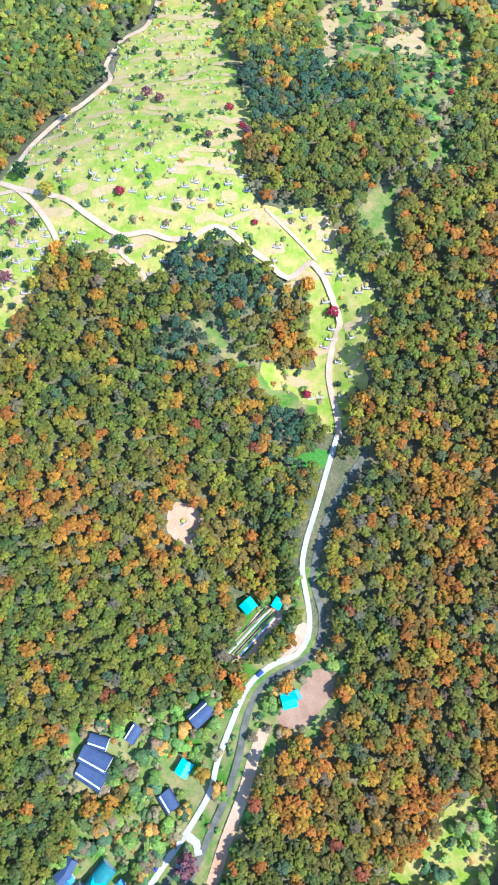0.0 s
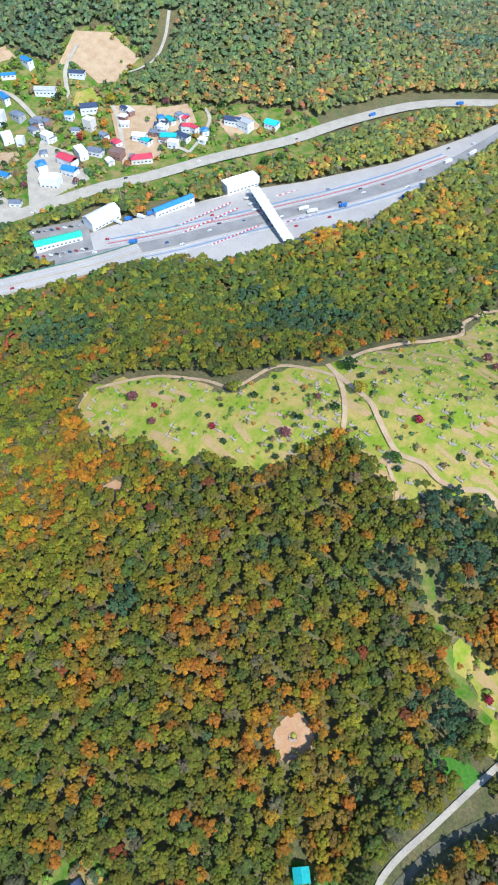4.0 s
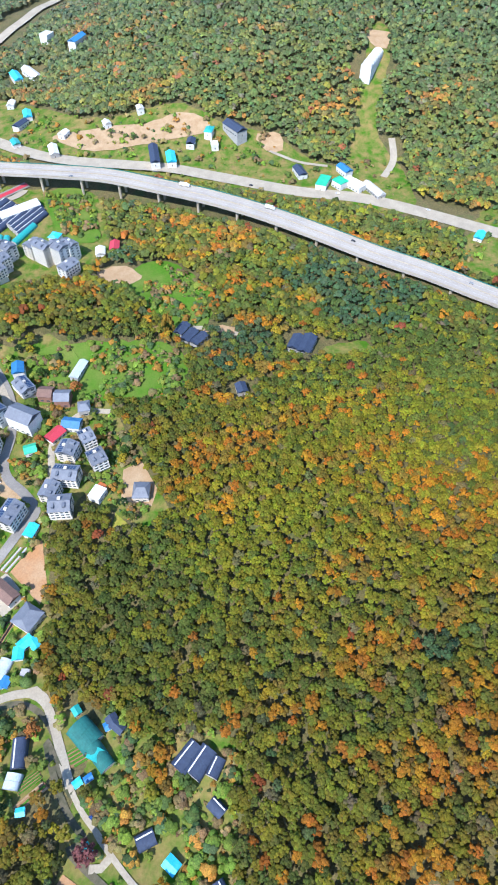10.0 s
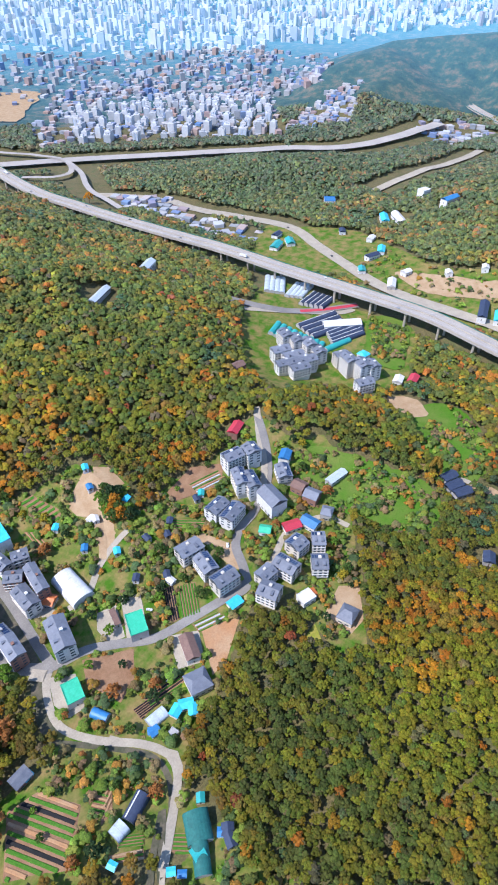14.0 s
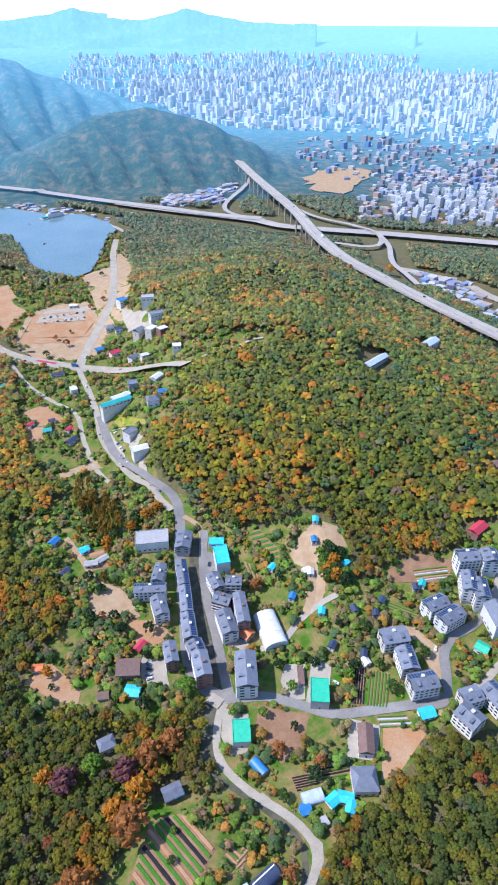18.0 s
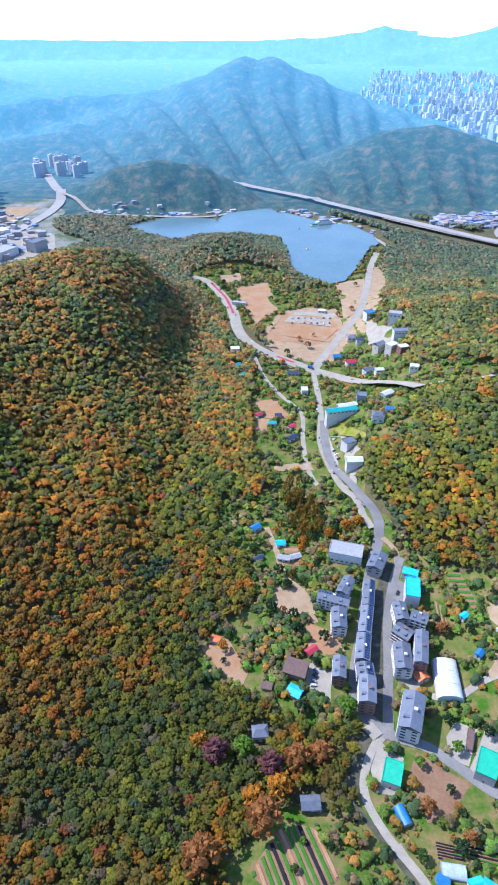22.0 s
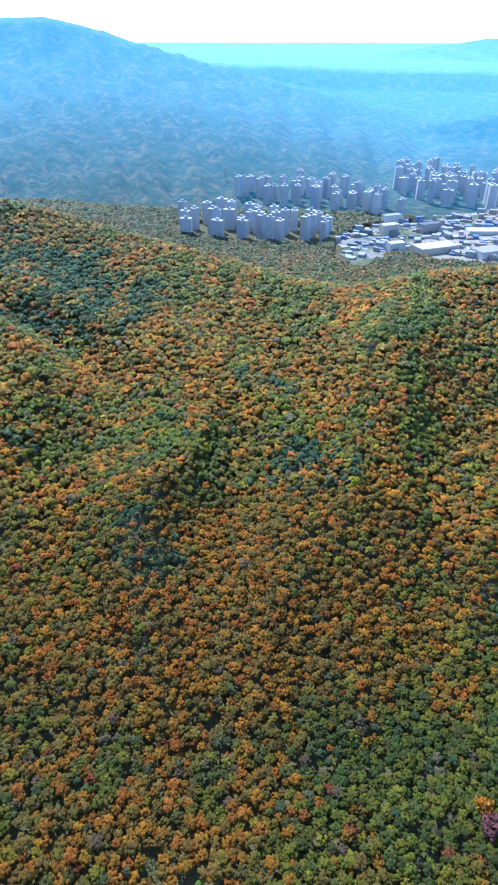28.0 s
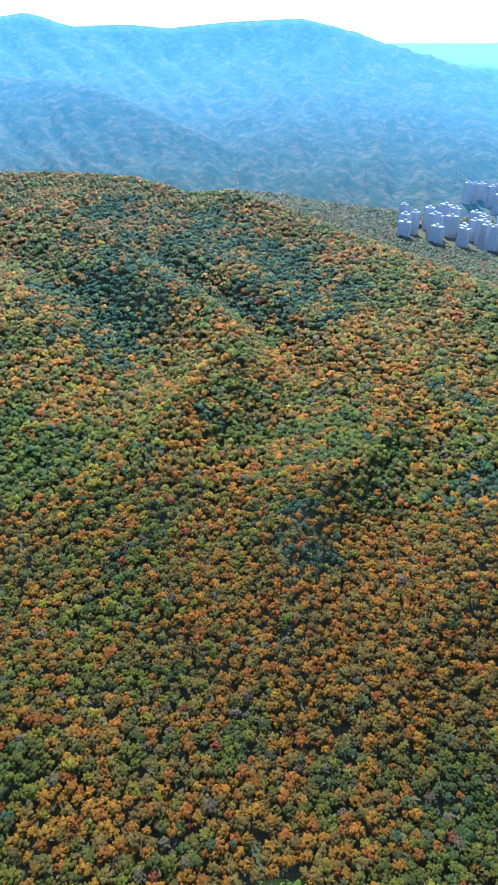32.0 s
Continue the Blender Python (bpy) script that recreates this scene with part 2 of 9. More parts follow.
def ground_material():
    mat = bpy.data.materials.new("woodland_ground")
    nt, nn, ln, b = nodes_of(mat)
    litter = ramp(nt, noise_of(nt, 0.05, 5), (0.35, (0.085, 0.09, 0.03)), (0.55, (0.14, 0.115, 0.05)), (0.72, (0.075, 0.11, 0.03)))
    fine = ramp(nt, noise_of(nt, 0.6, 5, 0.7), (0.3, (0.5, 0.5, 0.5)), (0.7, (1.3, 1.25, 1.1)))
    ln.new(blend(nt, 1.0, litter, fine, "MULTIPLY"), b.inputs["Base Color"])
    b.inputs["Roughness"].default_value = 0.95
    ln.new(bump(nt, noise_of(nt, 0.5, 5), 0.8, 0.8), b.inputs["Normal"])
    return mat


def far_country_material():
    """Wooded country more than 1.6 km off, behind all the rest: a backdrop with the day's haze painted into its colour
    and glow, paler with distance.
    """
    mat = bpy.data.materials.new("far_country_in_haze")
    nt, nn, ln, b = nodes_of(mat)
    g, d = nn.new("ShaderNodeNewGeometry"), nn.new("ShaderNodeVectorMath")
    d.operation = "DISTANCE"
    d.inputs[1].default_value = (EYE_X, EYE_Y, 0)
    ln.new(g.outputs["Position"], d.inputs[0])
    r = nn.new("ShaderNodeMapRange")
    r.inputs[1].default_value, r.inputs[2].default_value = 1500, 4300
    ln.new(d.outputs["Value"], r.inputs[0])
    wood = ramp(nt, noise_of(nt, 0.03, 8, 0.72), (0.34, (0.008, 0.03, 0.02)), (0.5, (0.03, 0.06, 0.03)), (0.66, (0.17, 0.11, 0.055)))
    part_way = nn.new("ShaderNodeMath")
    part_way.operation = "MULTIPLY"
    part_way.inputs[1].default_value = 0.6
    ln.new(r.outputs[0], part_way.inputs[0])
    # base colour shifted to haze blue with distance
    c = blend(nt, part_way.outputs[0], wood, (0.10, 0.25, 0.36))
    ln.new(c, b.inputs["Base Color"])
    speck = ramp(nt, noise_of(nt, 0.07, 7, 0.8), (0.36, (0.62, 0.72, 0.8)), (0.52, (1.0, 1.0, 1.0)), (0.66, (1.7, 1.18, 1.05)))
    # haze colours by distance, given off as a glow
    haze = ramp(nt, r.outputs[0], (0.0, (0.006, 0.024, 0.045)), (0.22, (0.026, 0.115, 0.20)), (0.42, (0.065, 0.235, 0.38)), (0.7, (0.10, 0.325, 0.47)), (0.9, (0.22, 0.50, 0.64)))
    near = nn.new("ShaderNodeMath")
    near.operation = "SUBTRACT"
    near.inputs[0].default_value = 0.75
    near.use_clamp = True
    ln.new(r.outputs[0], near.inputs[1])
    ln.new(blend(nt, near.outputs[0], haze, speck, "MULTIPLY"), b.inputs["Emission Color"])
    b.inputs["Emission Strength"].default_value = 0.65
    b.inputs["Roughness"].default_value = 1.0
    ln.new(bump(nt, noise_of(nt, 0.04, 6, 0.65), 0.8, 9.0), b.inputs["Normal"])
    return mat


M_GROUND = ground_material()
M_FARLAND = far_country_material()
M_GRASS = surface("mown_grass", (0.19, 0.26, 0.018), (0.40, 0.29, 0.085), 0.09, 0.95, relief=0.2, fine=0.5)
M_DRYGRASS = surface("worn_dry_grass", (0.42, 0.27, 0.13), (0.34, 0.26, 0.085), 0.18, 0.95, relief=0.15, fine=0.8)
M_MEADOW = surface("rough_meadow", (0.075, 0.19, 0.014), (0.15, 0.20, 0.04), 0.045, 0.95, relief=0.2, fine=0.8)
M_VERGE = surface("overgrown_scrub", (0.06, 0.155, 0.010), (0.27, 0.20, 0.075), 0.09, 0.95, relief=0.3, fine=0.6)
M_SOIL = surface("bare_soil", (0.42, 0.22, 0.105), (0.44, 0.29, 0.17), 0.07, 0.95, relief=0.1, fine=0.8)
M_FIELD = surface("tilled_field", (0.26, 0.145, 0.08), (0.33, 0.20, 0.115), 0.1, 0.95, relief=0.15, fine=0.9)
M_SAND = surface("sandy_dirt", (0.46, 0.33, 0.20), (0.38, 0.25, 0.14), 0.12, 0.95, relief=0.05, fine=1.2)
M_CONCRETE = surface("concrete_paving", (0.44, 0.385, 0.30), (0.36, 0.315, 0.25), 0.1, 0.85, fine=0.9)
M_ASPHALT = surface("asphalt", (0.215, 0.20, 0.185), (0.29, 0.27, 0.245), 0.06, 0.85, fine=1.0)
M_HIGHWAY = surface("pale_highway_concrete", (0.43, 0.385, 0.335), (0.36, 0.325, 0.29), 0.03, 0.8, fine=0.7)
M_TOWNGROUND = surface("town_ground", (0.34, 0.32, 0.29), (0.11, 0.15, 0.07), 0.02, 0.9, fine=0.12)
M_STREAM = surface("stream_bed", (0.06, 0.065, 0.03), (0.14, 0.115, 0.075), 0.2, 0.8, relief=0.2, fine=1.0)
M_WATER = surface("lake_water", (0.12, 0.20, 0.22), (0.15, 0.23, 0.24), 0.01, 0.15, relief=0.05, fine=0.2)
M_PAINT_LINE = surface("road_paint", (0.6, 0.6, 0.58))
M_GREENHEDGE = surface("crop_rows", (0.05, 0.17, 0.015), (0.09, 0.20, 0.03), 0.6, 0.9, relief=0.3, fine=1.5)


# ---- building blocks ----
def mesh_from(name, verts, faces, mats, smooth=False):
    me = bpy.data.meshes.new(name)
    me.from_pydata([tuple(map(float, v)) for v in verts], [], faces)
    for m in (mats if isinstance(mats, (list, tuple)) else [mats]):
        me.materials.append(m)
    if smooth:
        me.polygons.foreach_set("use_smooth", [True] * len(me.polygons))
    return me


def part(name, bm, material, parent, label=""):
    me = bpy.data.meshes.new(name)
    bm.to_mesh(me)
    bm.free()
    me.materials.append(material)
    ob = new(name, me)
    ob.parent = parent
    if label:
        ob["label"] = label
    return ob


def box(bm, x0, y0, z0, x1, y1, z1):
    v = [bm.verts.new(p) for p in ((x0, y0, z0), (x1, y0, z0), (x1, y1, z0), (x0, y1, z0), (x0, y0, z1), (x1, y0, z1), (x1, y1, z1), (x0, y1, z1))]
    for f in ((3, 2, 1, 0), (4, 5, 6, 7), (0, 1, 5, 4), (1, 2, 6, 5), (2, 3, 7, 6), (3, 0, 4, 7)):
        bm.faces.new([v[i] for i in f])
    return bm


def thing(name, label, category, m, group=""):
    return_to = tagged(new(name), label, category, group)
    return_to.matrix_world = m
    return return_to


PLOTS = []     # outlines of plots with their own cover
OPEN = []      # outlines in which no wood grows


def inside(poly, x, y):
    """Which of the points x, y lie in the outline."""
    px, py = np.array(poly, float).T
    hit = np.zeros(x.shape, bool)
    j = len(px) - 1
    for i in range(len(px)):
        if py[i] != py[j]:
            cross = ((py[i] > y) != (py[j] > y)) & (x < (px[j] - px[i]) * (y - py[i]) / (py[j] - py[i]) + px[i])
            hit ^= cross
        j = i
    return hit


def smooth_line(pts, closed=False, step=6.0):
    """A line through the points, rounded by Catmull-Rom."""
    p = np.array(pts, float)
    n = len(p)
    out = []
    for i in range(n if closed else n - 1):
        a, b, c, d = (p[(i + k) % n] if closed else p[min(max(i + k, 0), n - 1)] for k in (-1, 0, 1, 2))
        m = max(1, int(np.linalg.norm(c - b) / step))
        for u in np.arange(m) / m:
            out.append(0.5 * ((2 * b) + (c - a) * u + (2 * a - 5 * b + 4 * c - d) * u * u + (3 * b - a - 3 * c + d) * u ** 3))
    if not closed:
        out.append(p[-1])
    return np.array(out)


def far_off(x, y):
    return math.hypot(x - EYE_X, y - EYE_Y)


def patch(name, outline, material, label, lift=0.25, category="ground", wood=False, flat=None, kind="structure", ragged=0.0, step=None):
    """A stretch of ground with its own cover, laid over the lie of the land."""
    from mathutils.geometry import delaunay_2d_cdt
    d = far_off(*np.mean(outline, axis=0))
    edge = smooth_line(outline, True, max(5.0, d * 0.012)) if ragged else np.array(outline, float)
    if ragged:
        edge += np.random.default_rng(len(outline)).normal(0, ragged, edge.shape)
    if not wood:
        OPEN.append(edge)
    if name not in ("verge", "lawn", "clearing"):
        PLOTS.append(edge)
    lift += d * 0.0004
    s = step or max(7.0, d * 0.016)
    x0, y0 = edge.min(0)
    x1, y1 = edge.max(0)
    gx, gy = np.meshgrid(np.arange(x0, x1, s), np.arange(y0, y1, s))
    keep = inside(edge, gx, gy)
    pts = [Vector(p) for p in edge] + [Vector(p) for p in zip(gx[keep], gy[keep])]
    n = len(edge)
    vs, _, fs, *_ = delaunay_2d_cdt(pts, [], [list(range(n))], 1, 0.01)
    xy = np.array([tuple(v) for v in vs])
    z = land(xy[:, 0], xy[:, 1]) + lift if flat is None else np.full(len(xy), float(flat))
    me = mesh_from(name, np.column_stack([xy, z]), fs, material)
    return tagged(new(name, me), label, category, kind=kind)


def ribbon(name, line, width, material, label, lift=0.45, heights=None, category="road", thick=0.0, clear=3.0, kind="structure", step=None):
    """A road, path or deck along a line."""
    d = far_off(*np.mean(line, axis=0)[:2])
    p = smooth_line(line, step=step or max(4.0, d * 0.01))
    t = np.gradient(p[:, :2], axis=0)
    t /= np.linalg.norm(t, axis=1)[:, None] + 1e-9
    nrm = np.column_stack([-t[:, 1], t[:, 0]])
    a, b = p[:, :2] + nrm * width / 2, p[:, :2] - nrm * width / 2
    if clear:
        clear = max(clear, (d - 500) * 0.025)
        OPEN.append(np.vstack([p[:, :2] + nrm * (width / 2 + clear), (p[:, :2] - nrm * (width / 2 + clear))[::-1]]))
    lift += d * 0.0005
    if p.shape[1] == 3:
        za = zb = p[:, 2]
    else:
        za, zb = land(*a.T) + lift, land(*b.T) + lift
        za = zb = np.maximum(np.maximum(za, zb), land(*p.T) + lift)
    n = len(p)
    verts = np.vstack([np.column_stack([a, za]), np.column_stack([b, zb])])
    faces = [(i, i + n, i + n + 1, i + 1) for i in range(n - 1)]
    if thick:
        low = verts - (0, 0, thick)
        verts = np.vstack([verts, low])
        faces += [(2 * n + i, 2 * n + i + 1, 3 * n + i + 1, 3 * n + i) for i in range(n - 1)]
        faces += [(i, i + 1, 2 * n + i + 1, 2 * n + i) for i in range(n - 1)] + [(n + i, 3 * n + i, 3 * n + i + 1, n + i + 1) for i in range(n - 1)]
    me = mesh_from(name, verts, faces, material)
    return tagged(new(name, me), label, category, kind=kind), p, nrm


# ---- ground: one sheet to the horizon ----
def ground_sheet():
    """Rings round the middle of the flight; past 2.6 km the country is drawn in closer, along the line of sight, and rises to the horizon."""
    rings = [0.0]
    while rings[-1] < 4860:
        rings.append(rings[-1] + max(5.0, 0.0125 * rings[-1]))
    r = np.array(rings[1:])
    az = np.radians(np.concatenate([np.arange(0, 92, 0.8), np.arange(92, 215, 0.35), np.arange(215, 360, 0.8)]))
    rr, aa = np.meshgrid(r, az, indexing="ij")
    far = rr > 2600
    true = np.where(far, 2600 + (rr - 2600) * (1 + ((np.maximum(rr, 2600) - 2600) / 620.0) ** 2), rr)
    x, y = EYE_X + rr * np.sin(aa), EYE_Y + rr * np.cos(aa)
    z = land(EYE_X + true * np.sin(aa), EYE_Y + true * np.cos(aa))
    z = np.where(far, EYE_Z - (EYE_Z - z) * rr / true, z)
    verts = np.vstack([[EYE_X, EYE_Y, land(EYE_X, EYE_Y)], np.column_stack([x.ravel(), y.ravel(), z.ravel()])])
    n, m = len(az), len(r)
    faces = [(0, 1 + (k + 1) % n, 1 + k) for k in range(n)]
    faces += [(1 + i * n + k, 1 + i * n + (k + 1) % n, 1 + (i + 1) * n + (k + 1) % n, 1 + (i + 1) * n + k) for i in range(m - 1) for k in range(n)]
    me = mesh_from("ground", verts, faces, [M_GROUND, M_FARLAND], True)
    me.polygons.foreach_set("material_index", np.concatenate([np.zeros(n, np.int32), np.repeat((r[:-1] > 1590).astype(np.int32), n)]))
    return tagged(new("ground", me), "rolling woodland ground with leaf litter and scrub", "ground", kind="structure")


ground_sheet()

# ---- building kinds ----
M_WHITE = surface("white_render", (0.74, 0.73, 0.71), (0.64, 0.63, 0.61), 0.2, 0.8, fine=1.0)
M_CREAM = surface("cream_render", (0.66, 0.60, 0.52), (0.57, 0.52, 0.45), 0.2, 0.8, fine=1.0)
M_BRICK = surface("brown_brick", (0.30, 0.17, 0.13), (0.24, 0.13, 0.10), 0.5, 0.85, fine=2.0)
M_GREYWALL = surface("grey_render", (0.42, 0.41, 0.40), (0.35, 0.34, 0.33), 0.3, 0.8, fine=1.0)
M_SLATE = surface("blue_grey_roof_shingle", (0.13, 0.145, 0.18), (0.19, 0.205, 0.24), 0.3, 0.6, fine=1.4, vary=0.25)
M_NAVY = surface("navy_roof_sheet", (0.028, 0.042, 0.085), (0.04, 0.06, 0.11), 0.4, 0.75, fine=1.0)
M_BLUE = surface("blue_roof_sheet", (0.03, 0.17, 0.40), (0.05, 0.22, 0.45), 0.4, 0.45, fine=1.0, vary=0.2)
M_CYAN = surface("bright_cyan_roof_sheet", (0.04, 0.52, 0.72), (0.08, 0.58, 0.76), 0.4, 0.5, fine=1.0)
M_TEAL = surface("teal_roof_sheet", (0.03, 0.34, 0.33), (0.04, 0.40, 0.37), 0.4, 0.45, fine=1.0, vary=0.15)
M_DEEPTEAL = surface("dark_teal_roof_sheet", (0.012, 0.12, 0.11), (0.02, 0.16, 0.14), 0.4, 0.75, fine=1.0)
M_GREENROOF = surface("green_roof_paint", (0.03, 0.46, 0.26), (0.05, 0.50, 0.30), 0.3, 0.6, fine=1.0)
M_RED = surface("red_roof_sheet", (0.55, 0.04, 0.07), (0.48, 0.05, 0.07), 0.4, 0.5, fine=1.0)
M_ORANGE = surface("orange_roof_tarp", (0.70, 0.20, 0.05), (0.62, 0.16, 0.05), 0.4, 0.6, fine=1.0)
M_BROWNROOF = surface("brown_roof_tile", (0.17, 0.10, 0.08), (0.22, 0.13, 0.10), 0.4, 0.8, fine=1.6)
M_PLASTIC = surface("hazy_plastic_film", (0.55, 0.62, 0.66), (0.45, 0.52, 0.58), 0.4, 0.35, fine=1.0)
M_GLASS = surface("window_glass", (0.05, 0.065, 0.08), (0.09, 0.11, 0.13), 0.3, 0.12)
M_PANEL = surface("solar_panel", (0.025, 0.045, 0.11), (0.03, 0.06, 0.14), 0.5, 0.2)
M_STEEL = surface("galvanised_steel", (0.5, 0.51, 0.52), (0.42, 0.43, 0.44), 0.5, 0.45, 0.5)
M_STONE = surface("grave_stone", (0.40, 0.37, 0.32), (0.30, 0.28, 0.25), 0.8, 0.8)
M_TYRE = surface("rubber", (0.03, 0.03, 0.03))
M_HOUSEDARK = surface("dark_timber_wall", (0.12, 0.09, 0.08), (0.16, 0.12, 0.10), 0.4, 0.8)
ROOFS = {"slate": (M_SLATE, "grey shingle"), "navy": (M_NAVY, "dark navy sheet"), "blue": (M_BLUE, "blue sheet"), "cyan": (M_CYAN, "bright cyan"), "teal": (M_TEAL, "teal sheet"),
         "deepteal": (M_DEEPTEAL, "dark teal sheet"), "green": (M_GREENROOF, "bright green"), "red": (M_RED, "red sheet"), "orange": (M_ORANGE, "orange"), "brown": (M_BROWNROOF, "brown tile"),
         "plastic": (M_PLASTIC, "hazy plastic"), "white": (M_WHITE, "white"), "cream": (M_CREAM, "pale"), "grey": (M_GREYWALL, "grey")}
WALLS = {"white": (M_WHITE, "white"), "cream": (M_CREAM, "cream"), "brick": (M_BRICK, "brown brick"), "grey": (M_GREYWALL, "grey"), "dark": (M_HOUSEDARK, "dark timber")}
BUILT = []     # x, y, radius that buildings take up


def seat(x, y, length, width, turn):
    """The lowest ground under a rectangle, and its pose."""
    c, s = math.cos(radians(turn)), math.sin(radians(turn))
    zs = [float(land(x + c * a - s * b, y + s * a + c * b)) for a in (-length / 2, 0, length / 2) for b in (-width / 2, width / 2)]
    BUILT.append((x, y, 0.5 * math.hypot(length, width) + 1.5))
    return pose(x, y, min(zs) + 0.2, 0, 0, turn), max(zs) - min(zs)


def slope_roof(length, width, z, rise, over=0.5, thick=0.25, hip=0.0):
    bm = bmesh.new()
    a, b = length / 2 + over, width / 2 + over
    rows = []
    for dz in (0.0, thick):
        rows.append([bm.verts.new(p) for p in ((-a, -b, z + dz), (a, -b, z + dz), (a, b, z + dz), (-a, b, z + dz), (-a + hip, 0, z + rise + dz), (a - hip, 0, z + rise + dz))])
    lo, up = rows
    for f in ((0, 1, 5, 4), (2, 3, 4, 5), (1, 2, 5), (3, 0, 4)):
        bm.faces.new([up[i] for i in f])
        bm.faces.new([lo[i] for i in reversed(f)])
    for i, j in ((0, 1), (1, 2), (2, 3), (3, 0)):
        bm.faces.new((lo[i], lo[j], up[j], up[i]))
    return bm


def flat_roof(length, width, z, edge=0.5):
    bm = bmesh.new()
    a, b = length / 2, width / 2
    box(bm, -a - 0.1, -b - 0.1, z, a + 0.1, b + 0.1, z + 0.25)
    for q in ((-a - 0.15, -b - 0.15, a + 0.15, -b + 0.2), (-a - 0.15, b - 0.2, a + 0.15, b + 0.15), (-a - 0.15, -b + 0.2, -a + 0.2, b - 0.2), (a - 0.2, -b + 0.2, a + 0.15, b - 0.2)):
        box(bm, q[0], q[1], z + 0.25, q[2], q[3], z + 0.25 + edge)
    return bm


def window_row(length, y, z, high, bays, wide=0.55, deep=0.08):
    bm = bmesh.new()
    for k in range(bays):
        u = -length / 2 + (k + 0.5) * length / bays
        w = length / bays * wide / 2
        box(bm, u - w, y - deep, z, u + w, y + deep, z + high)
    return bm


def house(x, y, turn, length, width, high, roof="slate", wall="white", form="gable", name="house", what="", panels=False):
    m, drop = seat(x, y, length, width, turn)
    rm, rw = ROOFS[roof]
    wm, ww = WALLS[wall]
    kind = {"gable": "pitched", "hip": "hipped", "flat": "flat", "shed": "low"}[form]
    ob = thing(name, what or f"{ww} {name.replace('_', ' ')} with {kind} {rw} roof", name.split("_")[-1] if name != "house" else "house", m)
    bm = bmesh.new()
    box(bm, -length / 2, -width / 2, -1.0, length / 2, width / 2, high + drop)
    top = high + drop
    if form in ("gable", "hip"):
        rise = width * 0.26
        if form == "gable":
            for e in (-1, 1):
                vs = [bm.verts.new(p) for p in ((e * length / 2, -width / 2, top), (e * length / 2, width / 2, top), (e * length / 2, 0, top + rise * 0.95))]
                bm.faces.new(vs if e > 0 else vs[::-1])
        part("wall", bm, wm, ob)
        part("roof", slope_roof(length, width, top, rise, hip=0 if form == "gable" else length * 0.28), rm, ob, f"{rw} roof")
    else:
        part("wall", bm, wm, ob)
        part("roof", flat_roof(length, width, top, 0.5 if form == "flat" else 0.15), rm, ob, f"{rw} roof")
    if high >= 2.6:
        n = max(1, int(length / 4.5))
        for e in (-1, 1):
            part("window", window_row(length * 0.9, e * width / 2, drop + 0.9, 1.3, n, 0.5), M_GLASS, ob, "dark window panes")["kind"] = "stuff"
        bm = bmesh.new()
        box(bm, length / 2 - 0.06, -0.5, drop, length / 2 + 0.08, 0.5, drop + 2.05)
        part("door", bm, M_HOUSEDARK, ob, "dark door")
    if panels:
        bm = bmesh.new()
        for k in range(int(length / 2.2)):
            u = -length / 2 + 1.1 + k * 2.2
            v = [bm.verts.new(p) for p in ((u - 0.95, -width / 2 + 0.3, top + 0.55), (u + 0.95, -width / 2 + 0.3, top + 0.55), (u + 0.95, -0.4, top + width * 0.22 + 0.55), (u - 0.95, -0.4, top + width * 0.22 + 0.55))]
            bm.faces.new(v)
        part("solar_panel", bm, M_PANEL, ob, "dark blue solar panels")["kind"] = "stuff"
    return ob


def barrel(x, y, turn, length, width, high, skin="navy", name="vinyl_house", what="", ends="grey"):
    """A tunnel shed with a rounded roof, hoops and end walls."""
    m, drop = seat(x, y, length, width, turn)
    rm, rw = ROOFS[skin]
    ob = thing(name, what or f"{rw} tunnel shed with rounded roof", "shed", m)
    bm = bmesh.new()
    n = 12
    arc = [(-math.cos(math.pi * k / n) * width / 2, (0.35 + 0.65 * math.sin(math.pi * k / n)) * high + drop) for k in range(n + 1)]
    arc = [(-width / 2, -0.8)] + arc + [(width / 2, -0.8)]
    rows = [[bm.verts.new((e * length / 2, a, b)) for a, b in arc] for e in (-1, 1)]
    for k in range(len(arc) - 1):
        bm.faces.new((rows[0][k], rows[0][k + 1], rows[1][k + 1], rows[1][k]))
    bmesh.ops.recalc_face_normals(bm, faces=bm.faces)
    part("cover", bm, rm, ob)
    for e in (-1, 1):
        bm = bmesh.new()
        v = [bm.verts.new((e * (length / 2 - 0.05), a, b)) for a, b in arc]
        bm.faces.new(v)
        part("end_wall", bm, WALLS[ends][0], ob)
    if skin == "navy":
        bm = bmesh.new()
        up = (0.35 + 0.65 * math.sin(1.1)) * high + drop
        box(bm, -length / 2 + 0.4, -math.cos(1.1) * width / 2 - 0.35, up - 0.1, length / 2 - 0.4, -math.cos(1.1) * width / 2 + 0.35, up + 0.3)
        part("vent_strip", bm, M_WHITE, ob, "white vent strip")
    for k in range(max(2, int(length / 8)) + 1):
        u = -length / 2 + k * length / max(2, int(length / 8))
        bm = bmesh.new()
        rows = []
        for du, s in ((-0.12, 1.0), (-0.12, 1.02), (0.12, 1.02), (0.12, 1.0)):
            rows.append([bm.verts.new((u + du, a * s, max(b, 0) * s)) for a, b in arc])
        for r0, r1 in ((1, 2), (0, 1), (2, 3)):
            for q in range(len(arc) - 1):
                bm.faces.new((rows[r0][q], rows[r0][q + 1], rows[r1][q + 1], rows[r1][q]))
        part("hoop", bm, M_STEEL if skin in ("plastic", "cyan") else rm, ob)
    return ob


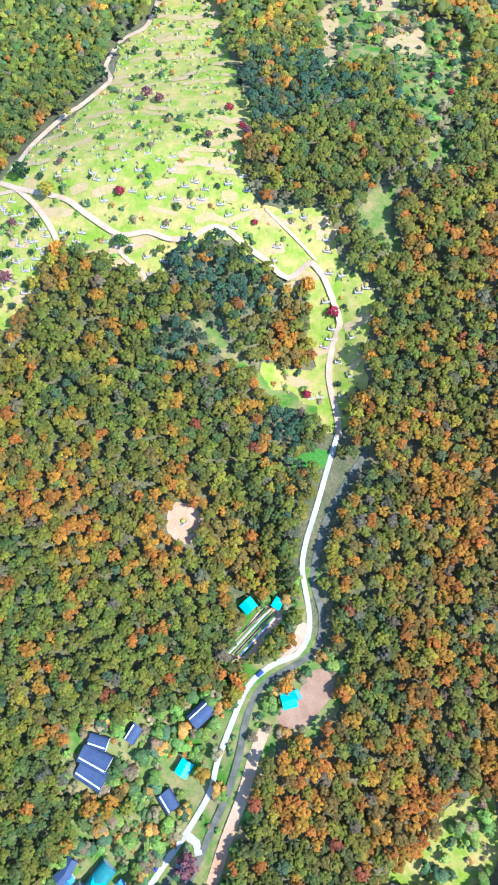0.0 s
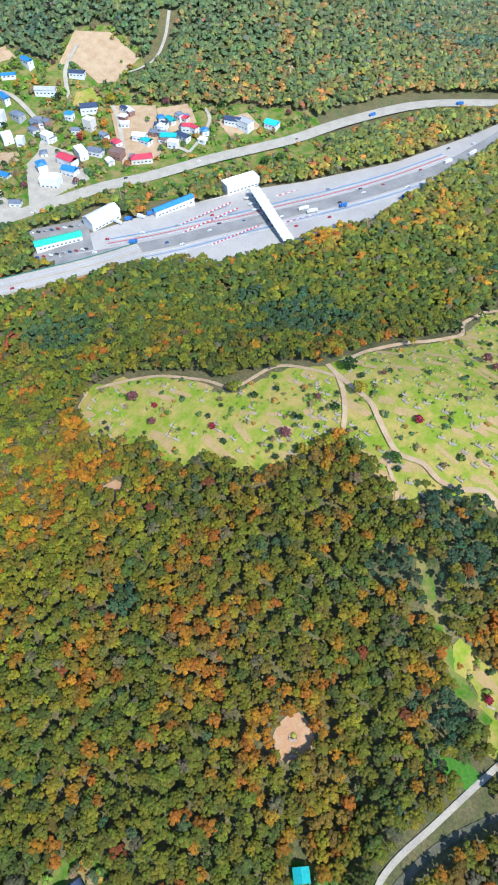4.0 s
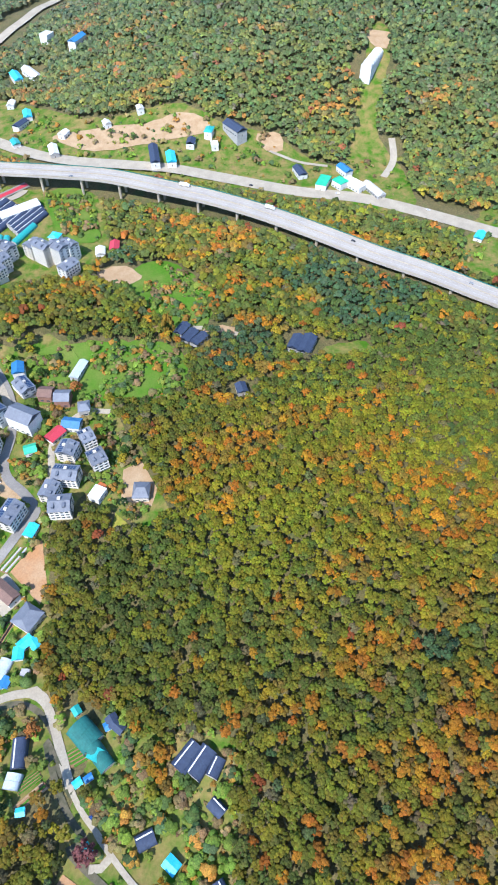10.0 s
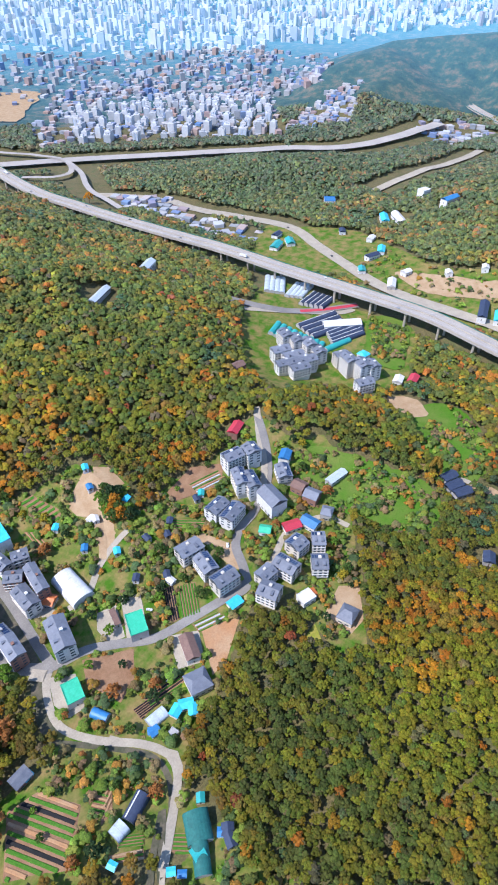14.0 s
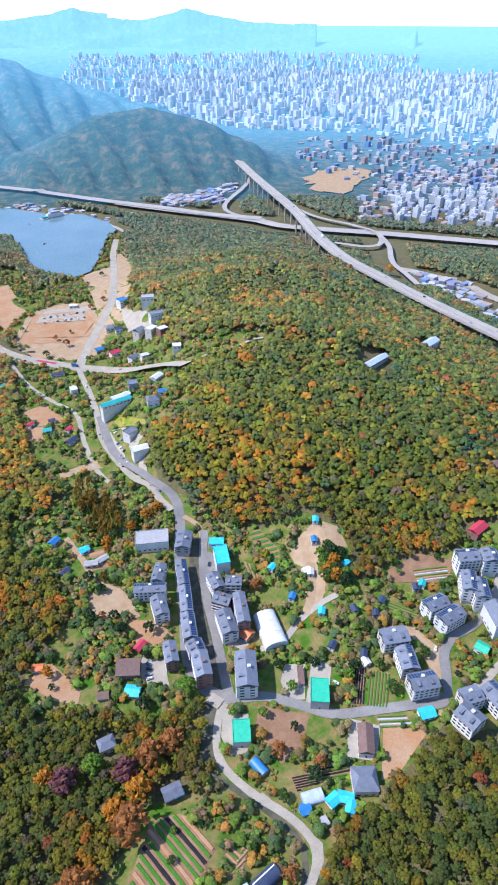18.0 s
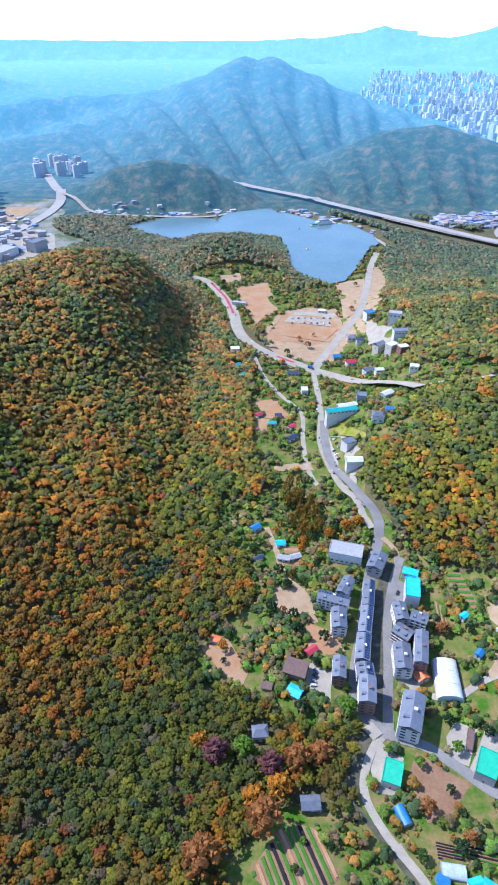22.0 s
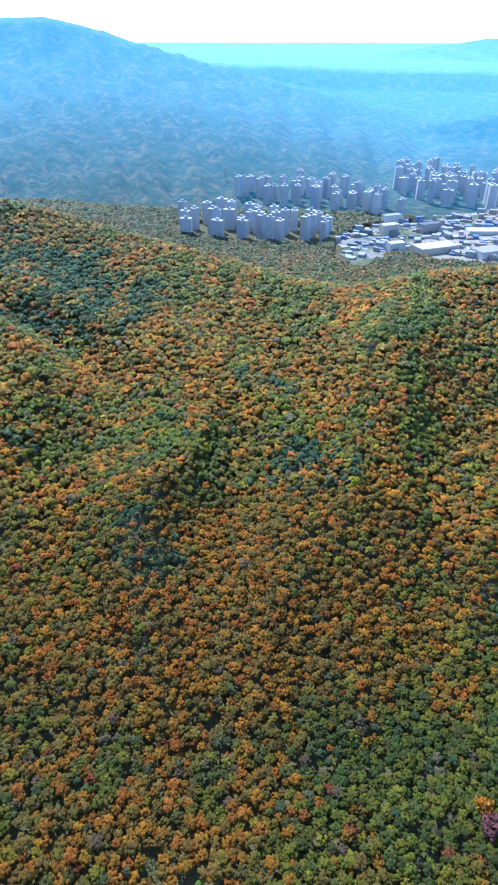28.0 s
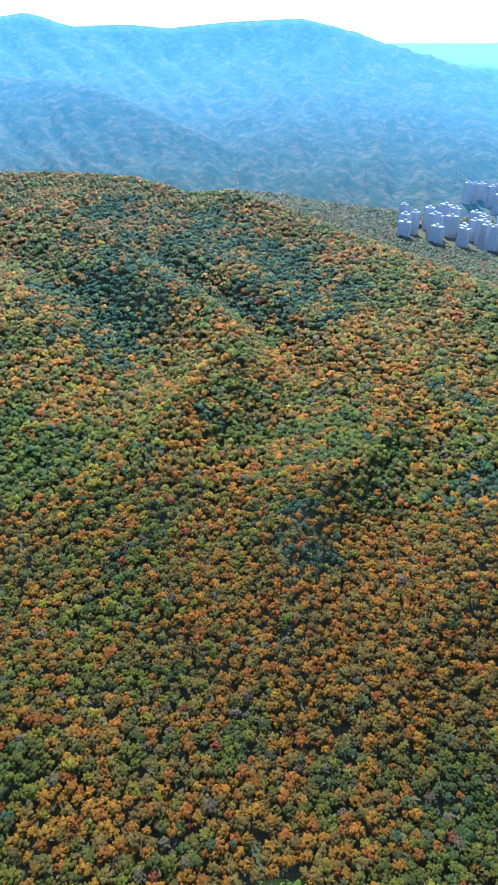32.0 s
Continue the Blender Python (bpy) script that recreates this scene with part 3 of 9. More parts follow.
def apartment(x, y, turn, length, width, floors, wall="white", roof="slate", panels=False, name="apartment_block"):
    """A block of flats of a few floors: open ground floor on posts, window rows, balconies, a broken pitched roof with a stair house."""
    m, drop = seat(x, y, length, width, turn)
    wm, ww = WALLS[wall]
    ob = thing(name, f"{ww} {floors}-storey block of flats with {ROOFS[roof][1]} roof", "apartment building", m)
    h = 3.0
    bm = bmesh.new()
    box(bm, -length / 2, -width / 2, 2.6 + drop, length / 2, width / 2, floors * h + drop)
    box(bm, -length / 2 + 0.6, -width / 2 + 1.2, -1.0, length / 2 - 0.6, width / 2 - 1.2, 2.6 + drop)
    part("wall", bm, wm, ob)
    n = max(3, int(length / 3.2))
    for f in range(1, floors):
        z = drop + f * h + 0.75
        for e in (-1, 1):
            part("window", window_row(length * 0.94, e * width / 2, z, 1.45, n, 0.58), M_GLASS, ob, "row of dark windows")["kind"] = "stuff"
        bm = bmesh.new()
        for e in (-1, 1):
            for q in (-0.25, 0.25):
                box(bm, e * length / 2 - 0.08, q * width - width * 0.11, z, e * length / 2 + 0.08, q * width + width * 0.11, z + 1.3)
        part("window", bm, M_GLASS, ob, "gable windows")["kind"] = "stuff"
        bm = bmesh.new()
        box(bm, -length / 2 - 0.12, -width / 2 - 0.35, drop + f * h - 0.1, length / 2 + 0.12, -width / 2 - 0.01, drop + f * h + 0.45)
        part("balcony", bm, WALLS["cream" if wall == "white" else "white"][0], ob)
    top = floors * h + drop
    part("roof", slope_roof(length, width, top, width * 0.2, 0.35, 0.25, 0.0), ROOFS[roof][0], ob, "shingled pitched roof")
    for e in (-1, 1):
        bm = bmesh.new()
        vs = [bm.verts.new(p) for p in ((e * length / 2, -width / 2, top), (e * length / 2, width / 2, top), (e * length / 2, 0, top + width * 0.19))]
        bm.faces.new(vs if e > 0 else vs[::-1])
        part("gable", bm, wm, ob)
    for u in (-0.27, 0.24):
        bm = bmesh.new()
        box(bm, u * length - 0.9, -width * 0.36, top + 0.3, u * length + 0.9, -width * 0.08, top + width * 0.2 + 0.2)
        part("dormer", bm, ROOFS[roof][0], ob)
    bm = bmesh.new()
    box(bm, -1.1, width * 0.05, top, 1.1, width * 0.22, top + width * 0.2 + 0.9)
    part("stair_house", bm, wm, ob)
    if panels:
        bm = bmesh.new()
        for k in range(int(length / 2.0)):
            u = -length / 2 + 1.0 + k * 2.0
            v = [bm.verts.new(p) for p in ((u - 0.85, width * 0.48, top + 0.45), (u - 0.85, width * 0.1, top + width * 0.16 + 0.45), (u + 0.85, width * 0.1, top + width * 0.16 + 0.45), (u + 0.85, width * 0.48, top + 0.45))]
            bm.faces.new(v)
        part("solar_panel", bm, M_PANEL, ob, "dark blue solar panels")["kind"] = "stuff"
    return ob


# ---- vehicles ----
def car_kind(colour, label, long=4.4):
    paint = surface("car_paint_" + label.split()[0], colour, tuple(c * 0.9 for c in colour), 1.0, 0.25)
    ob = tagged(new("car"), label, "car", "cars on the roads and in yards")
    bm = bmesh.new()
    a, b = long / 2, 0.9
    prof = [(-a, 0.35), (-a, 0.85), (-a + 0.3, 1.0), (a - 1.2, 1.0), (a - 0.1, 0.8), (a, 0.4)]
    l, r = [bm.verts.new((u, -b, z)) for u, z in prof], [bm.verts.new((u, b, z)) for u, z in prof]
    bm.faces.new(l)
    bm.faces.new(r[::-1])
    for i in range(6):
        j = (i + 1) % 6
        bm.faces.new((l[j], l[i], r[i], r[j]))
    part("body", bm, paint, ob)
    bm = bmesh.new()
    box(bm, -a + 0.5, -0.72, 1.0, a - 1.6, 0.72, 1.42)
    for v in bm.verts:
        if v.co.z > 1.2:
            v.co.x *= 0.8
            v.co.y *= 0.86
    cabin = part("cabin", bm, M_GLASS, ob, "dark glazed cabin")
    bm = bmesh.new()
    box(bm, (-a + 0.5) * 0.8, -0.6, 1.425, (a - 1.6) * 0.8, 0.6, 1.47)
    part("roof", bm, paint, ob)
    for u in (-a + 0.8, a - 0.85):
        for e in (-1, 1):
            bm = bmesh.new()
            bmesh.ops.create_cone(bm, cap_ends=True, segments=8, radius1=0.33, radius2=0.33, depth=0.2, matrix=pose(u, e * 0.85, 0.33, 90, 0, 0))
            part("wheel", bm, M_TYRE, ob)
    return ob


def truck_kind(cab, box_colour, label, long=11.0):
    cp, bp = surface("truck_cab_" + label.split()[0], cab), surface("truck_box_" + label.split()[0], box_colour)
    ob = tagged(new("truck"), label, "truck", "trucks on the highway")
    bm = bmesh.new()
    box(bm, long / 2 - 2.2, -1.2, 0.7, long / 2, 1.2, 3.0)
    part("cab", bm, cp, ob)
    bm = bmesh.new()
    box(bm, -long / 2, -1.25, 1.0, long / 2 - 2.4, 1.25, 3.7)
    part("cargo_box", bm, bp, ob)
    for u in (-long / 2 + 1.2, -long / 2 + 2.6, long / 2 - 1.3):
        for e in (-1, 1):
            bm = bmesh.new()
            bmesh.ops.create_cone(bm, cap_ends=True, segments=8, radius1=0.5, radius2=0.5, depth=0.3, matrix=pose(u, e * 1.1, 0.5, 90, 0, 0))
            part("wheel", bm, M_TYRE, ob)
    return ob


CARS = [car_kind((0.8, 0.8, 0.8), "white saloon car with dark windows"), car_kind((0.04, 0.04, 0.05), "black saloon car with dark windows"), car_kind((0.35, 0.36, 0.38), "silver grey saloon car with dark windows"),
        car_kind((0.03, 0.07, 0.22), "blue small car with dark windows", 3.9), car_kind((0.45, 0.03, 0.03), "red small car with dark windows", 3.9)]
TRUCKS = [truck_kind((0.75, 0.75, 0.75), (0.78, 0.78, 0.78), "white box truck on the highway"), truck_kind((0.05, 0.15, 0.45), (0.06, 0.2, 0.5), "blue cargo truck on the highway", 8.0)]
used = set()


def park(kind, x, y, turn, z=None):
    """A vehicle of that kind on the ground or on a deck."""
    m = pose(x, y, float(land(x, y)) + 0.7 + far_off(x, y) * 0.0006 if z is None else z, 0, 0, turn)
    if kind.name not in used:
        used.add(kind.name)
        kind.matrix_world = m
        return kind
    return copy_thing(kind, m)


def traffic(line, lane, every, seed, z=None, trucks=0.12):
    """Vehicles strung along a road line, keeping to a lane."""
    rng = random.Random(seed)
    p = smooth_line(line, step=6)
    t = np.gradient(p[:, :2], axis=0)
    d = 0.0
    for i in range(1, len(p) - 1):
        d += float(np.linalg.norm(p[i, :2] - p[i - 1, :2]))
        if d > every * rng.uniform(0.5, 1.6):
            d = 0.0
            u = t[i] / np.linalg.norm(t[i])
            side = lane if rng.random() < 0.5 else -lane
            side += rng.choice((-1.6, 1.6))
            k = rng.choice(TRUCKS) if rng.random() < trucks else rng.choices(CARS, (5, 3, 3, 1, 1))[0]
            hz = None if p.shape[1] == 2 else float(p[i, 2]) + 0.08
            park(k, p[i, 0] - u[1] * side, p[i, 1] + u[0] * side, math.degrees(math.atan2(u[1], u[0])) + (0 if side > 0 else 180), hz)


# ---- single trees ----
def clump_mesh(rng, n, colour, size, squash=1.0):
    """Crown mesh of many small leaf clumps with gaps."""
    v, f = sprays(lobed(rng, 2 * n, 6, 0.95, 0.9), rng, 60, 0.2)
    v = v * (size, size, size * squash)
    me = mesh_from("crown", v, [tuple(map(int, q)) for q in f], M_LEAF)
    att = me.attributes.new("leaf", "FLOAT_COLOR", "POINT")
    c = np.array(colour)[None] * np.repeat(rng.uniform(0.7, 1.35, (len(v) // 7 + 1, 1)), 7, 0)[:len(v)]
    att.data.foreach_set("color", np.column_stack([c, np.ones(len(v))]).astype(np.float32).ravel())
    return me


def tree_kind(seed, colour, label, size=4.2, squash=0.9, trunk=3.2, n=14, group="trees among houses and fields"):
    rng = np.random.default_rng(seed)
    low = "shrub" in label
    ob = tagged(new("shrub" if low else "tree"), label, "shrub" if low else "tree", group)
    bm = bmesh.new()
    bmesh.ops.create_cone(bm, cap_ends=False, segments=7, radius1=0.28, radius2=0.14, depth=trunk + 1, matrix=pose(0, 0, trunk / 2))
    for k in range(4):
        a = k * 1.57 + rng.uniform(-0.4, 0.4)
        bmesh.ops.create_cone(bm, cap_ends=False, segments=5, radius1=0.12, radius2=0.05, depth=2.2, matrix=pose(0.7 * math.cos(a), 0.7 * math.sin(a), trunk + 0.6, 0, 48, math.degrees(a)))
    part("trunk", bm, M_BARK, ob)
    crown = new("crown", clump_mesh(rng, n, colour, size, squash))
    crown.parent, crown.location = ob, (0, 0, trunk + size * squash * 0.55)
    return ob


def lobed(rng, n, sides, flat=0.72, deep=0.6):
    """A crown of leaf lobes: small caps set close together over a dome, with gaps between them; unit size."""
    vs, fs = [], []
    for i in range(n):
        phi, rho = i * 2.39996 + rng.uniform(-0.35, 0.35), math.sqrt((i + 0.5) / n)
        c = np.array((rho * math.cos(phi), rho * math.sin(phi), flat * (1 - rho * rho) + rng.uniform(-0.12, 0.12)))
        up = c * (0.8, 0.8, 0) + (0, 0, 1) + rng.normal(0, 0.2, 3)
        up /= np.linalg.norm(up)
        side = np.cross(up, (0.3, 0.9, 0.1))
        side /= np.linalg.norm(side)
        over = np.cross(up, side)
        r = 1.2 / math.sqrt(n) * rng.uniform(0.75, 1.25)
        a = np.arange(sides) * 6.2832 / sides + rng.uniform(0, 6)
        ring = c - up * r * deep * rng.uniform(0.6, 1.5, (sides, 1)) + (np.cos(a)[:, None] * side + np.sin(a)[:, None] * over) * r * rng.uniform(0.75, 1.2, (sides, 1))
        b = i * (sides + 1)
        vs.append(np.vstack([c + up * r * rng.uniform(0.2, 0.45), ring]))
        fs += [(b, b + 1 + k, b + 1 + (k + 1) % sides) for k in range(sides)]
    return np.vstack(vs), np.array(fs)


def sprays(kind, rng, m, size):
    """Adds m loose leaf sprays to a crown: small three-cornered tufts that break up its outline and surface."""
    v, f = kind
    pick = rng.integers(0, len(f), m)
    w = rng.dirichlet((1, 1, 1), m)
    base = (v[f[pick]] * w[:, :, None]).sum(1)
    out = base / (np.linalg.norm(base - (0, 0, -0.4), axis=1)[:, None] + 1e-6)
    c = base + out * rng.uniform(-0.02, 0.12, (m, 1))
    d1 = rng.normal(0, 1, (m, 3)) * (1, 1, 0.6)
    d1 /= np.linalg.norm(d1, axis=1)[:, None]
    d2 = np.cross(d1, out + rng.normal(0, 0.5, (m, 3)))
    d2 /= np.linalg.norm(d2, axis=1)[:, None] + 1e-6
    s = size * rng.uniform(0.6, 1.3, (m, 1))
    tri = np.stack([c + d1 * s, c - d1 * s * 0.6 + d2 * s * 0.8, c - d1 * s * 0.5 - d2 * s * 0.8], 1)
    return np.vstack([v, tri.reshape(-1, 3)]), np.vstack([f, len(v) + np.arange(3 * m).reshape(-1, 3)])


TREES = {
    "green": tree_kind(1, (0.06, 0.11, 0.02), "broad green tree among the plots"),
    "dark": tree_kind(2, (0.03, 0.06, 0.02), "dark green rounded tree with dense crown"),
    "bright": tree_kind(3, (0.13, 0.23, 0.025), "bright yellow-green tree beside garden plots", 3.6),
    "yellow": tree_kind(4, (0.30, 0.24, 0.02), "yellow autumn tree with full crown", 3.8),
    "orange": tree_kind(5, (0.46, 0.20, 0.02), "orange autumn tree with full crown", 4.2),
    "rust": tree_kind(6, (0.34, 0.14, 0.04), "rust-brown autumn tree with wide crown", 4.6),
    "mauve": tree_kind(7, (0.18, 0.07, 0.075), "dark mauve-red tree with wide crown", 4.4),
    "red": tree_kind(8, (0.30, 0.03, 0.05), "small crimson shrub on grass", 2.4, 0.8, 1.0, 10),
    "shrub": tree_kind(9, (0.045, 0.075, 0.03), "low trimmed evergreen shrub", 1.9, 0.8, 0.5, 8, "shrubs on the cemetery lawns"),
    "cone": tree_kind(10, (0.28, 0.18, 0.03), "tall slender bronze conifer", 2.6, 2.4, 2.0, 14),
}


def tree(kind, x, y, scale=1.0, turn=0.0):
    k = TREES[kind]
    m = pose(x, y, float(land(x, y)), 0, 0, turn) @ Matrix.Scale(scale, 4)
    key = "tree" + kind
    if key not in used:
        used.add(key)
        k.matrix_world = m
        return k
    made = copy_thing(k, m)
    made.scale = (scale, scale, scale)
    return made


def lamp_post(x, y, z, turn, high=11.0):
    ob = thing("street_lamp", "tall grey steel lamp post with twin arms", "lamp", pose(x, y, z, 0, 0, turn), "lamp posts along the highway")
    bm = bmesh.new()
    bmesh.ops.create_cone(bm, cap_ends=True, segments=8, radius1=0.22, radius2=0.12, depth=high, matrix=pose(0, 0, high / 2))
    part("pole", bm, M_STEEL, ob)
    for e in (-1, 1):
        bm = bmesh.new()
        box(bm, min(0, e * 2.2), -0.08, high - 0.2, max(0, e * 2.2), 0.08, high)
        part("arm", bm, M_STEEL, ob)
        bm = bmesh.new()
        box(bm, e * 2.2 - 0.5, -0.25, high - 0.35, e * 2.2 + 0.5, 0.25, high - 0.15)
        part("lamp_head", bm, M_GREYWALL, ob)
    return ob


def pylon(x, y, high=40.0, turn=0.0):
    ob = thing("pylon", "tall grey steel lattice power pylon on a wooded ridge", "pylon", pose(x, y, float(land(x, y)), 0, 0, turn))
    for sx in (-1, 1):
        for sy in (-1, 1):
            bm = bmesh.new()
            for k in range(6):
                z0, z1 = high * k / 6, high * (k + 1) / 6
                w0, w1 = 3.2 * (1 - z0 / high) + 0.4, 3.2 * (1 - z1 / high) + 0.4
                v = []
                for z, w in ((z0, w0), (z1, w1)):
                    v.append([bm.verts.new((sx * w + a, sy * w + b, z)) for a, b in ((-0.25, -0.25), (0.25, -0.25), (0.25, 0.25), (-0.25, 0.25))])
                for q in range(4):
                    bm.faces.new((v[0][q], v[0][(q + 1) % 4], v[1][(q + 1) % 4], v[1][q]))
            part("leg", bm, M_STEEL, ob)
    for f in (0.66, 0.8, 0.93):
        bm = bmesh.new()
        box(bm, -6, -0.3, high * f, 6, 0.3, high * f + 0.6)
        part("cross_arm", bm, M_STEEL, ob)
    for k in range(1, 6):
        bm = bmesh.new()
        z, w = high * k / 6, 3.2 * (1 - k / 6) + 0.4
        for q in ((-w, -w - 0.15, w, -w + 0.15), (-w, w - 0.15, w, w + 0.15), (-w - 0.15, -w, -w + 0.15, w), (w - 0.15, -w, w + 0.15, w)):
            box(bm, q[0], q[1], z, q[2], q[3], z + 0.3)
        part("brace", bm, M_STEEL, ob)
    return ob


# ---- country past the town: drawn in along the line of sight ----
NEAR_R = np.arange(2600, 4861, 10.0)
TRUE_R = 2600 + (NEAR_R - 2600) * (1 + ((NEAR_R - 2600) / 620.0) ** 2)


def drawn_in(x, y):
    """Place and scale at which a far point is built."""
    r = math.hypot(x - EYE_X, y - EYE_Y)
    if r <= 2600:
        return x, y, float(land(x, y)), 1.0
    q = float(np.interp(r, TRUE_R, NEAR_R)) / r
    return EYE_X + (x - EYE_X) * q, EYE_Y + (y - EYE_Y) * q, EYE_Z - (EYE_Z - 6) * q, q


M_TOWER = surface("pale_concrete_tower", (0.55, 0.55, 0.55), (0.46, 0.48, 0.51), 0.02, 0.8, fine=0.2, vary=0.3)
M_TOWERBAND = surface("tower_window_band", (0.42, 0.50, 0.60), (0.50, 0.57, 0.66), 0.1, 0.5)


def tower(x, y, turn, wide, deep, high, label="pale concrete apartment tower", group="apartment towers"):
    px, py, pz, q = drawn_in(x, y)
    ob = thing("apartment_tower", label, "apartment tower", pose(px, py, pz - 2, 0, 0, turn) @ Matrix.Scale(q, 4), group)
    bm = bmesh.new()
    box(bm, -wide / 2, -deep / 2, 0, wide / 2, deep / 2, high)
    box(bm, -wide / 2 + 2, -deep / 2 - 1.2, 0, -1, -deep / 2, high - 2)
    box(bm, 1, -deep / 2 - 1.2, 0, wide / 2 - 2, -deep / 2, high - 2)
    part("wall", bm, M_TOWER, ob)
    bm = bmesh.new()
    box(bm, -3, -3, high, 3, 3, high + 4)
    part("roof_house", bm, M_TOWER, ob)
    for e in (-1, 1):
        bm = bmesh.new()
        for k in range(4):
            u = -wide / 2 + (k + 0.5) * wide / 4
            dd = deep / 2 + (1.25 if e < 0 else 0.05)
            box(bm, u - wide * 0.07, e * dd - 0.05, 5, u + wide * 0.07, e * dd + 0.05, high - 3)
        part("window_band", bm, M_TOWERBAND, ob)["kind"] = "stuff"
    return ob


def estate(outline, n, high, seed, wide=(22, 46), group="apartment towers"):
    """Apartment towers in loose rows inside an outline."""
    rng = random.Random(seed)
    p = np.array(outline, float)
    OPEN.append(p)
    made, tries = [], 0
    turn = rng.uniform(0, 90)
    while len(made) < n and tries < 6000:
        tries += 1
        x, y = rng.uniform(*[(p[:, 0].min(), p[:, 0].max())][0]), rng.uniform(*[(p[:, 1].min(), p[:, 1].max())][0])
        if not inside(p, np.array([x]), np.array([y]))[0] or any(math.hypot(x - a, y - b) < 34 for a, b in made):
            continue
        made.append((x, y))
        tower(x, y, turn + rng.choice((0, 0, 90, 20)), rng.uniform(*wide), rng.uniform(12, 15), high * rng.uniform(0.75, 1.15), group=group)


def city(outline, n, low, high, seed, name="city_blocks", label="pale hazy city of apartment towers and low buildings", paint=None, wide=(12, 30)):
    """A far city, too many to count: towers and low houses in one mesh."""
    rng = random.Random(seed)
    p = np.array(outline, float)
    OPEN.append(p)
    verts, faces = [], []
    tries = 0
    while len(verts) < 8 * n and tries < 60 * n:
        tries += 1
        x, y = rng.uniform(p[:, 0].min(), p[:, 0].max()), rng.uniform(p[:, 1].min(), p[:, 1].max())
        if not inside(p, np.array([x]), np.array([y]))[0]:
            continue
        px, py, pz, q = drawn_in(x, y)
        w, d, h = rng.uniform(*wide) * q, rng.uniform(9, 15) * q, (low + (high - low) * rng.random() ** 1.7 if rng.random() < 0.65 else rng.uniform(0.25, 0.6) * low) * q
        a = rng.choice((0.3, 0.3, 1.87, 0.9))
        c, s = math.cos(a), math.sin(a)
        b = len(verts)
        for z in (-4, h):
            for u, v in ((-w, -d), (w, -d), (w, d), (-w, d)):
                verts.append((px + (u * c - v * s) / 2, py + (u * s + v * c) / 2, pz + z))
        faces += [tuple(b + i for i in f) for f in ((4, 5, 6, 7), (0, 1, 5, 4), (1, 2, 6, 5), (2, 3, 7, 6), (3, 0, 4, 7))]
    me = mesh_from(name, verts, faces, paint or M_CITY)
    return tagged(new(name, me), label, "city", kind="stuff")


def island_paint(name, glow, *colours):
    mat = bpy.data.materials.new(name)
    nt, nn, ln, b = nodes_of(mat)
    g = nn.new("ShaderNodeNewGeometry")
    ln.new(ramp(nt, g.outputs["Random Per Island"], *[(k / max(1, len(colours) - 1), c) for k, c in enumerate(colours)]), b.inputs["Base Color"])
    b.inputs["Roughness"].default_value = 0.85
    # glow: strength of a blue emission that stands in for haze
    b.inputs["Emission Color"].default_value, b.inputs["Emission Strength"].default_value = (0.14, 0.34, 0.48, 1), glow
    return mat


# far city: haze painted on as bluish tones and a blue glow
M_CITY = island_paint("hazed_city_walls", 0.22, (0.55, 0.57, 0.60), (0.36, 0.42, 0.50), (0.62, 0.60, 0.57), (0.24, 0.31, 0.42), (0.50, 0.46, 0.44), (0.56, 0.60, 0.66), (0.30, 0.26, 0.30))
M_LOWTOWN = island_paint("low_town_walls", 0.0, (0.42, 0.42, 0.42), (0.20, 0.22, 0.25), (0.48, 0.45, 0.42), (0.10, 0.20, 0.38), (0.36, 0.24, 0.19), (0.45, 0.47, 0.50), (0.10, 0.12, 0.14))


def ridge(name, crest, far, near, label, rough=0.12, seed=1):
    """A far mountain ridge: its crest by azimuth and height angle at one distance, its foot at a nearer one, both drawn in like the country."""
    rng = np.random.default_rng(seed)
    az = np.arange(crest[0][0], crest[-1][0], 0.12)
    el = np.interp(az, [c[0] for c in crest], [c[1] for c in crest])
    for k, size in ((1, 0.5), (2.3, 0.3), (5.1, 0.2), (11, 0.1)):
        el += rough * size * np.sin(az * k * 2.1 + rng.uniform(0, 6))
    rows, n = 22, len(az)
    rf, rn = (float(np.interp(d, TRUE_R, NEAR_R)) for d in (far, near))
    foot = -math.degrees(math.atan2(EYE_Z, near)) - 0.25
    u, f = np.meshgrid(az, np.linspace(0, 1, rows + 1))
    fold = np.zeros(u.shape)
    for k in range(9):
        w, p, q = rng.uniform(0.5, 3.2), rng.uniform(0, 6), rng.uniform(-9, 9)
        fold += (1 - 2 * np.abs(np.sin(u * w * 0.5 + q * f + p))) / (2.0 + w)
    rr = rn + (rf - rn) * f
    h = foot + (el[None] - foot) * np.clip(f ** 1.35 + 0.06 * fold * np.sin(np.pi * f), 0, 1.0)
    verts = np.column_stack([(EYE_X + rr * np.sin(np.radians(u))).ravel(), (EYE_Y + rr * np.cos(np.radians(u))).ravel(), (EYE_Z + rr * np.tan(np.radians(h))).ravel()])
    faces = [(i * n + k, i * n + k + 1, (i + 1) * n + k + 1, (i + 1) * n + k) for i in range(rows) for k in range(n - 1)]
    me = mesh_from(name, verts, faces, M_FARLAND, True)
    return tagged(new(name, me), label, "mountain", kind="structure")


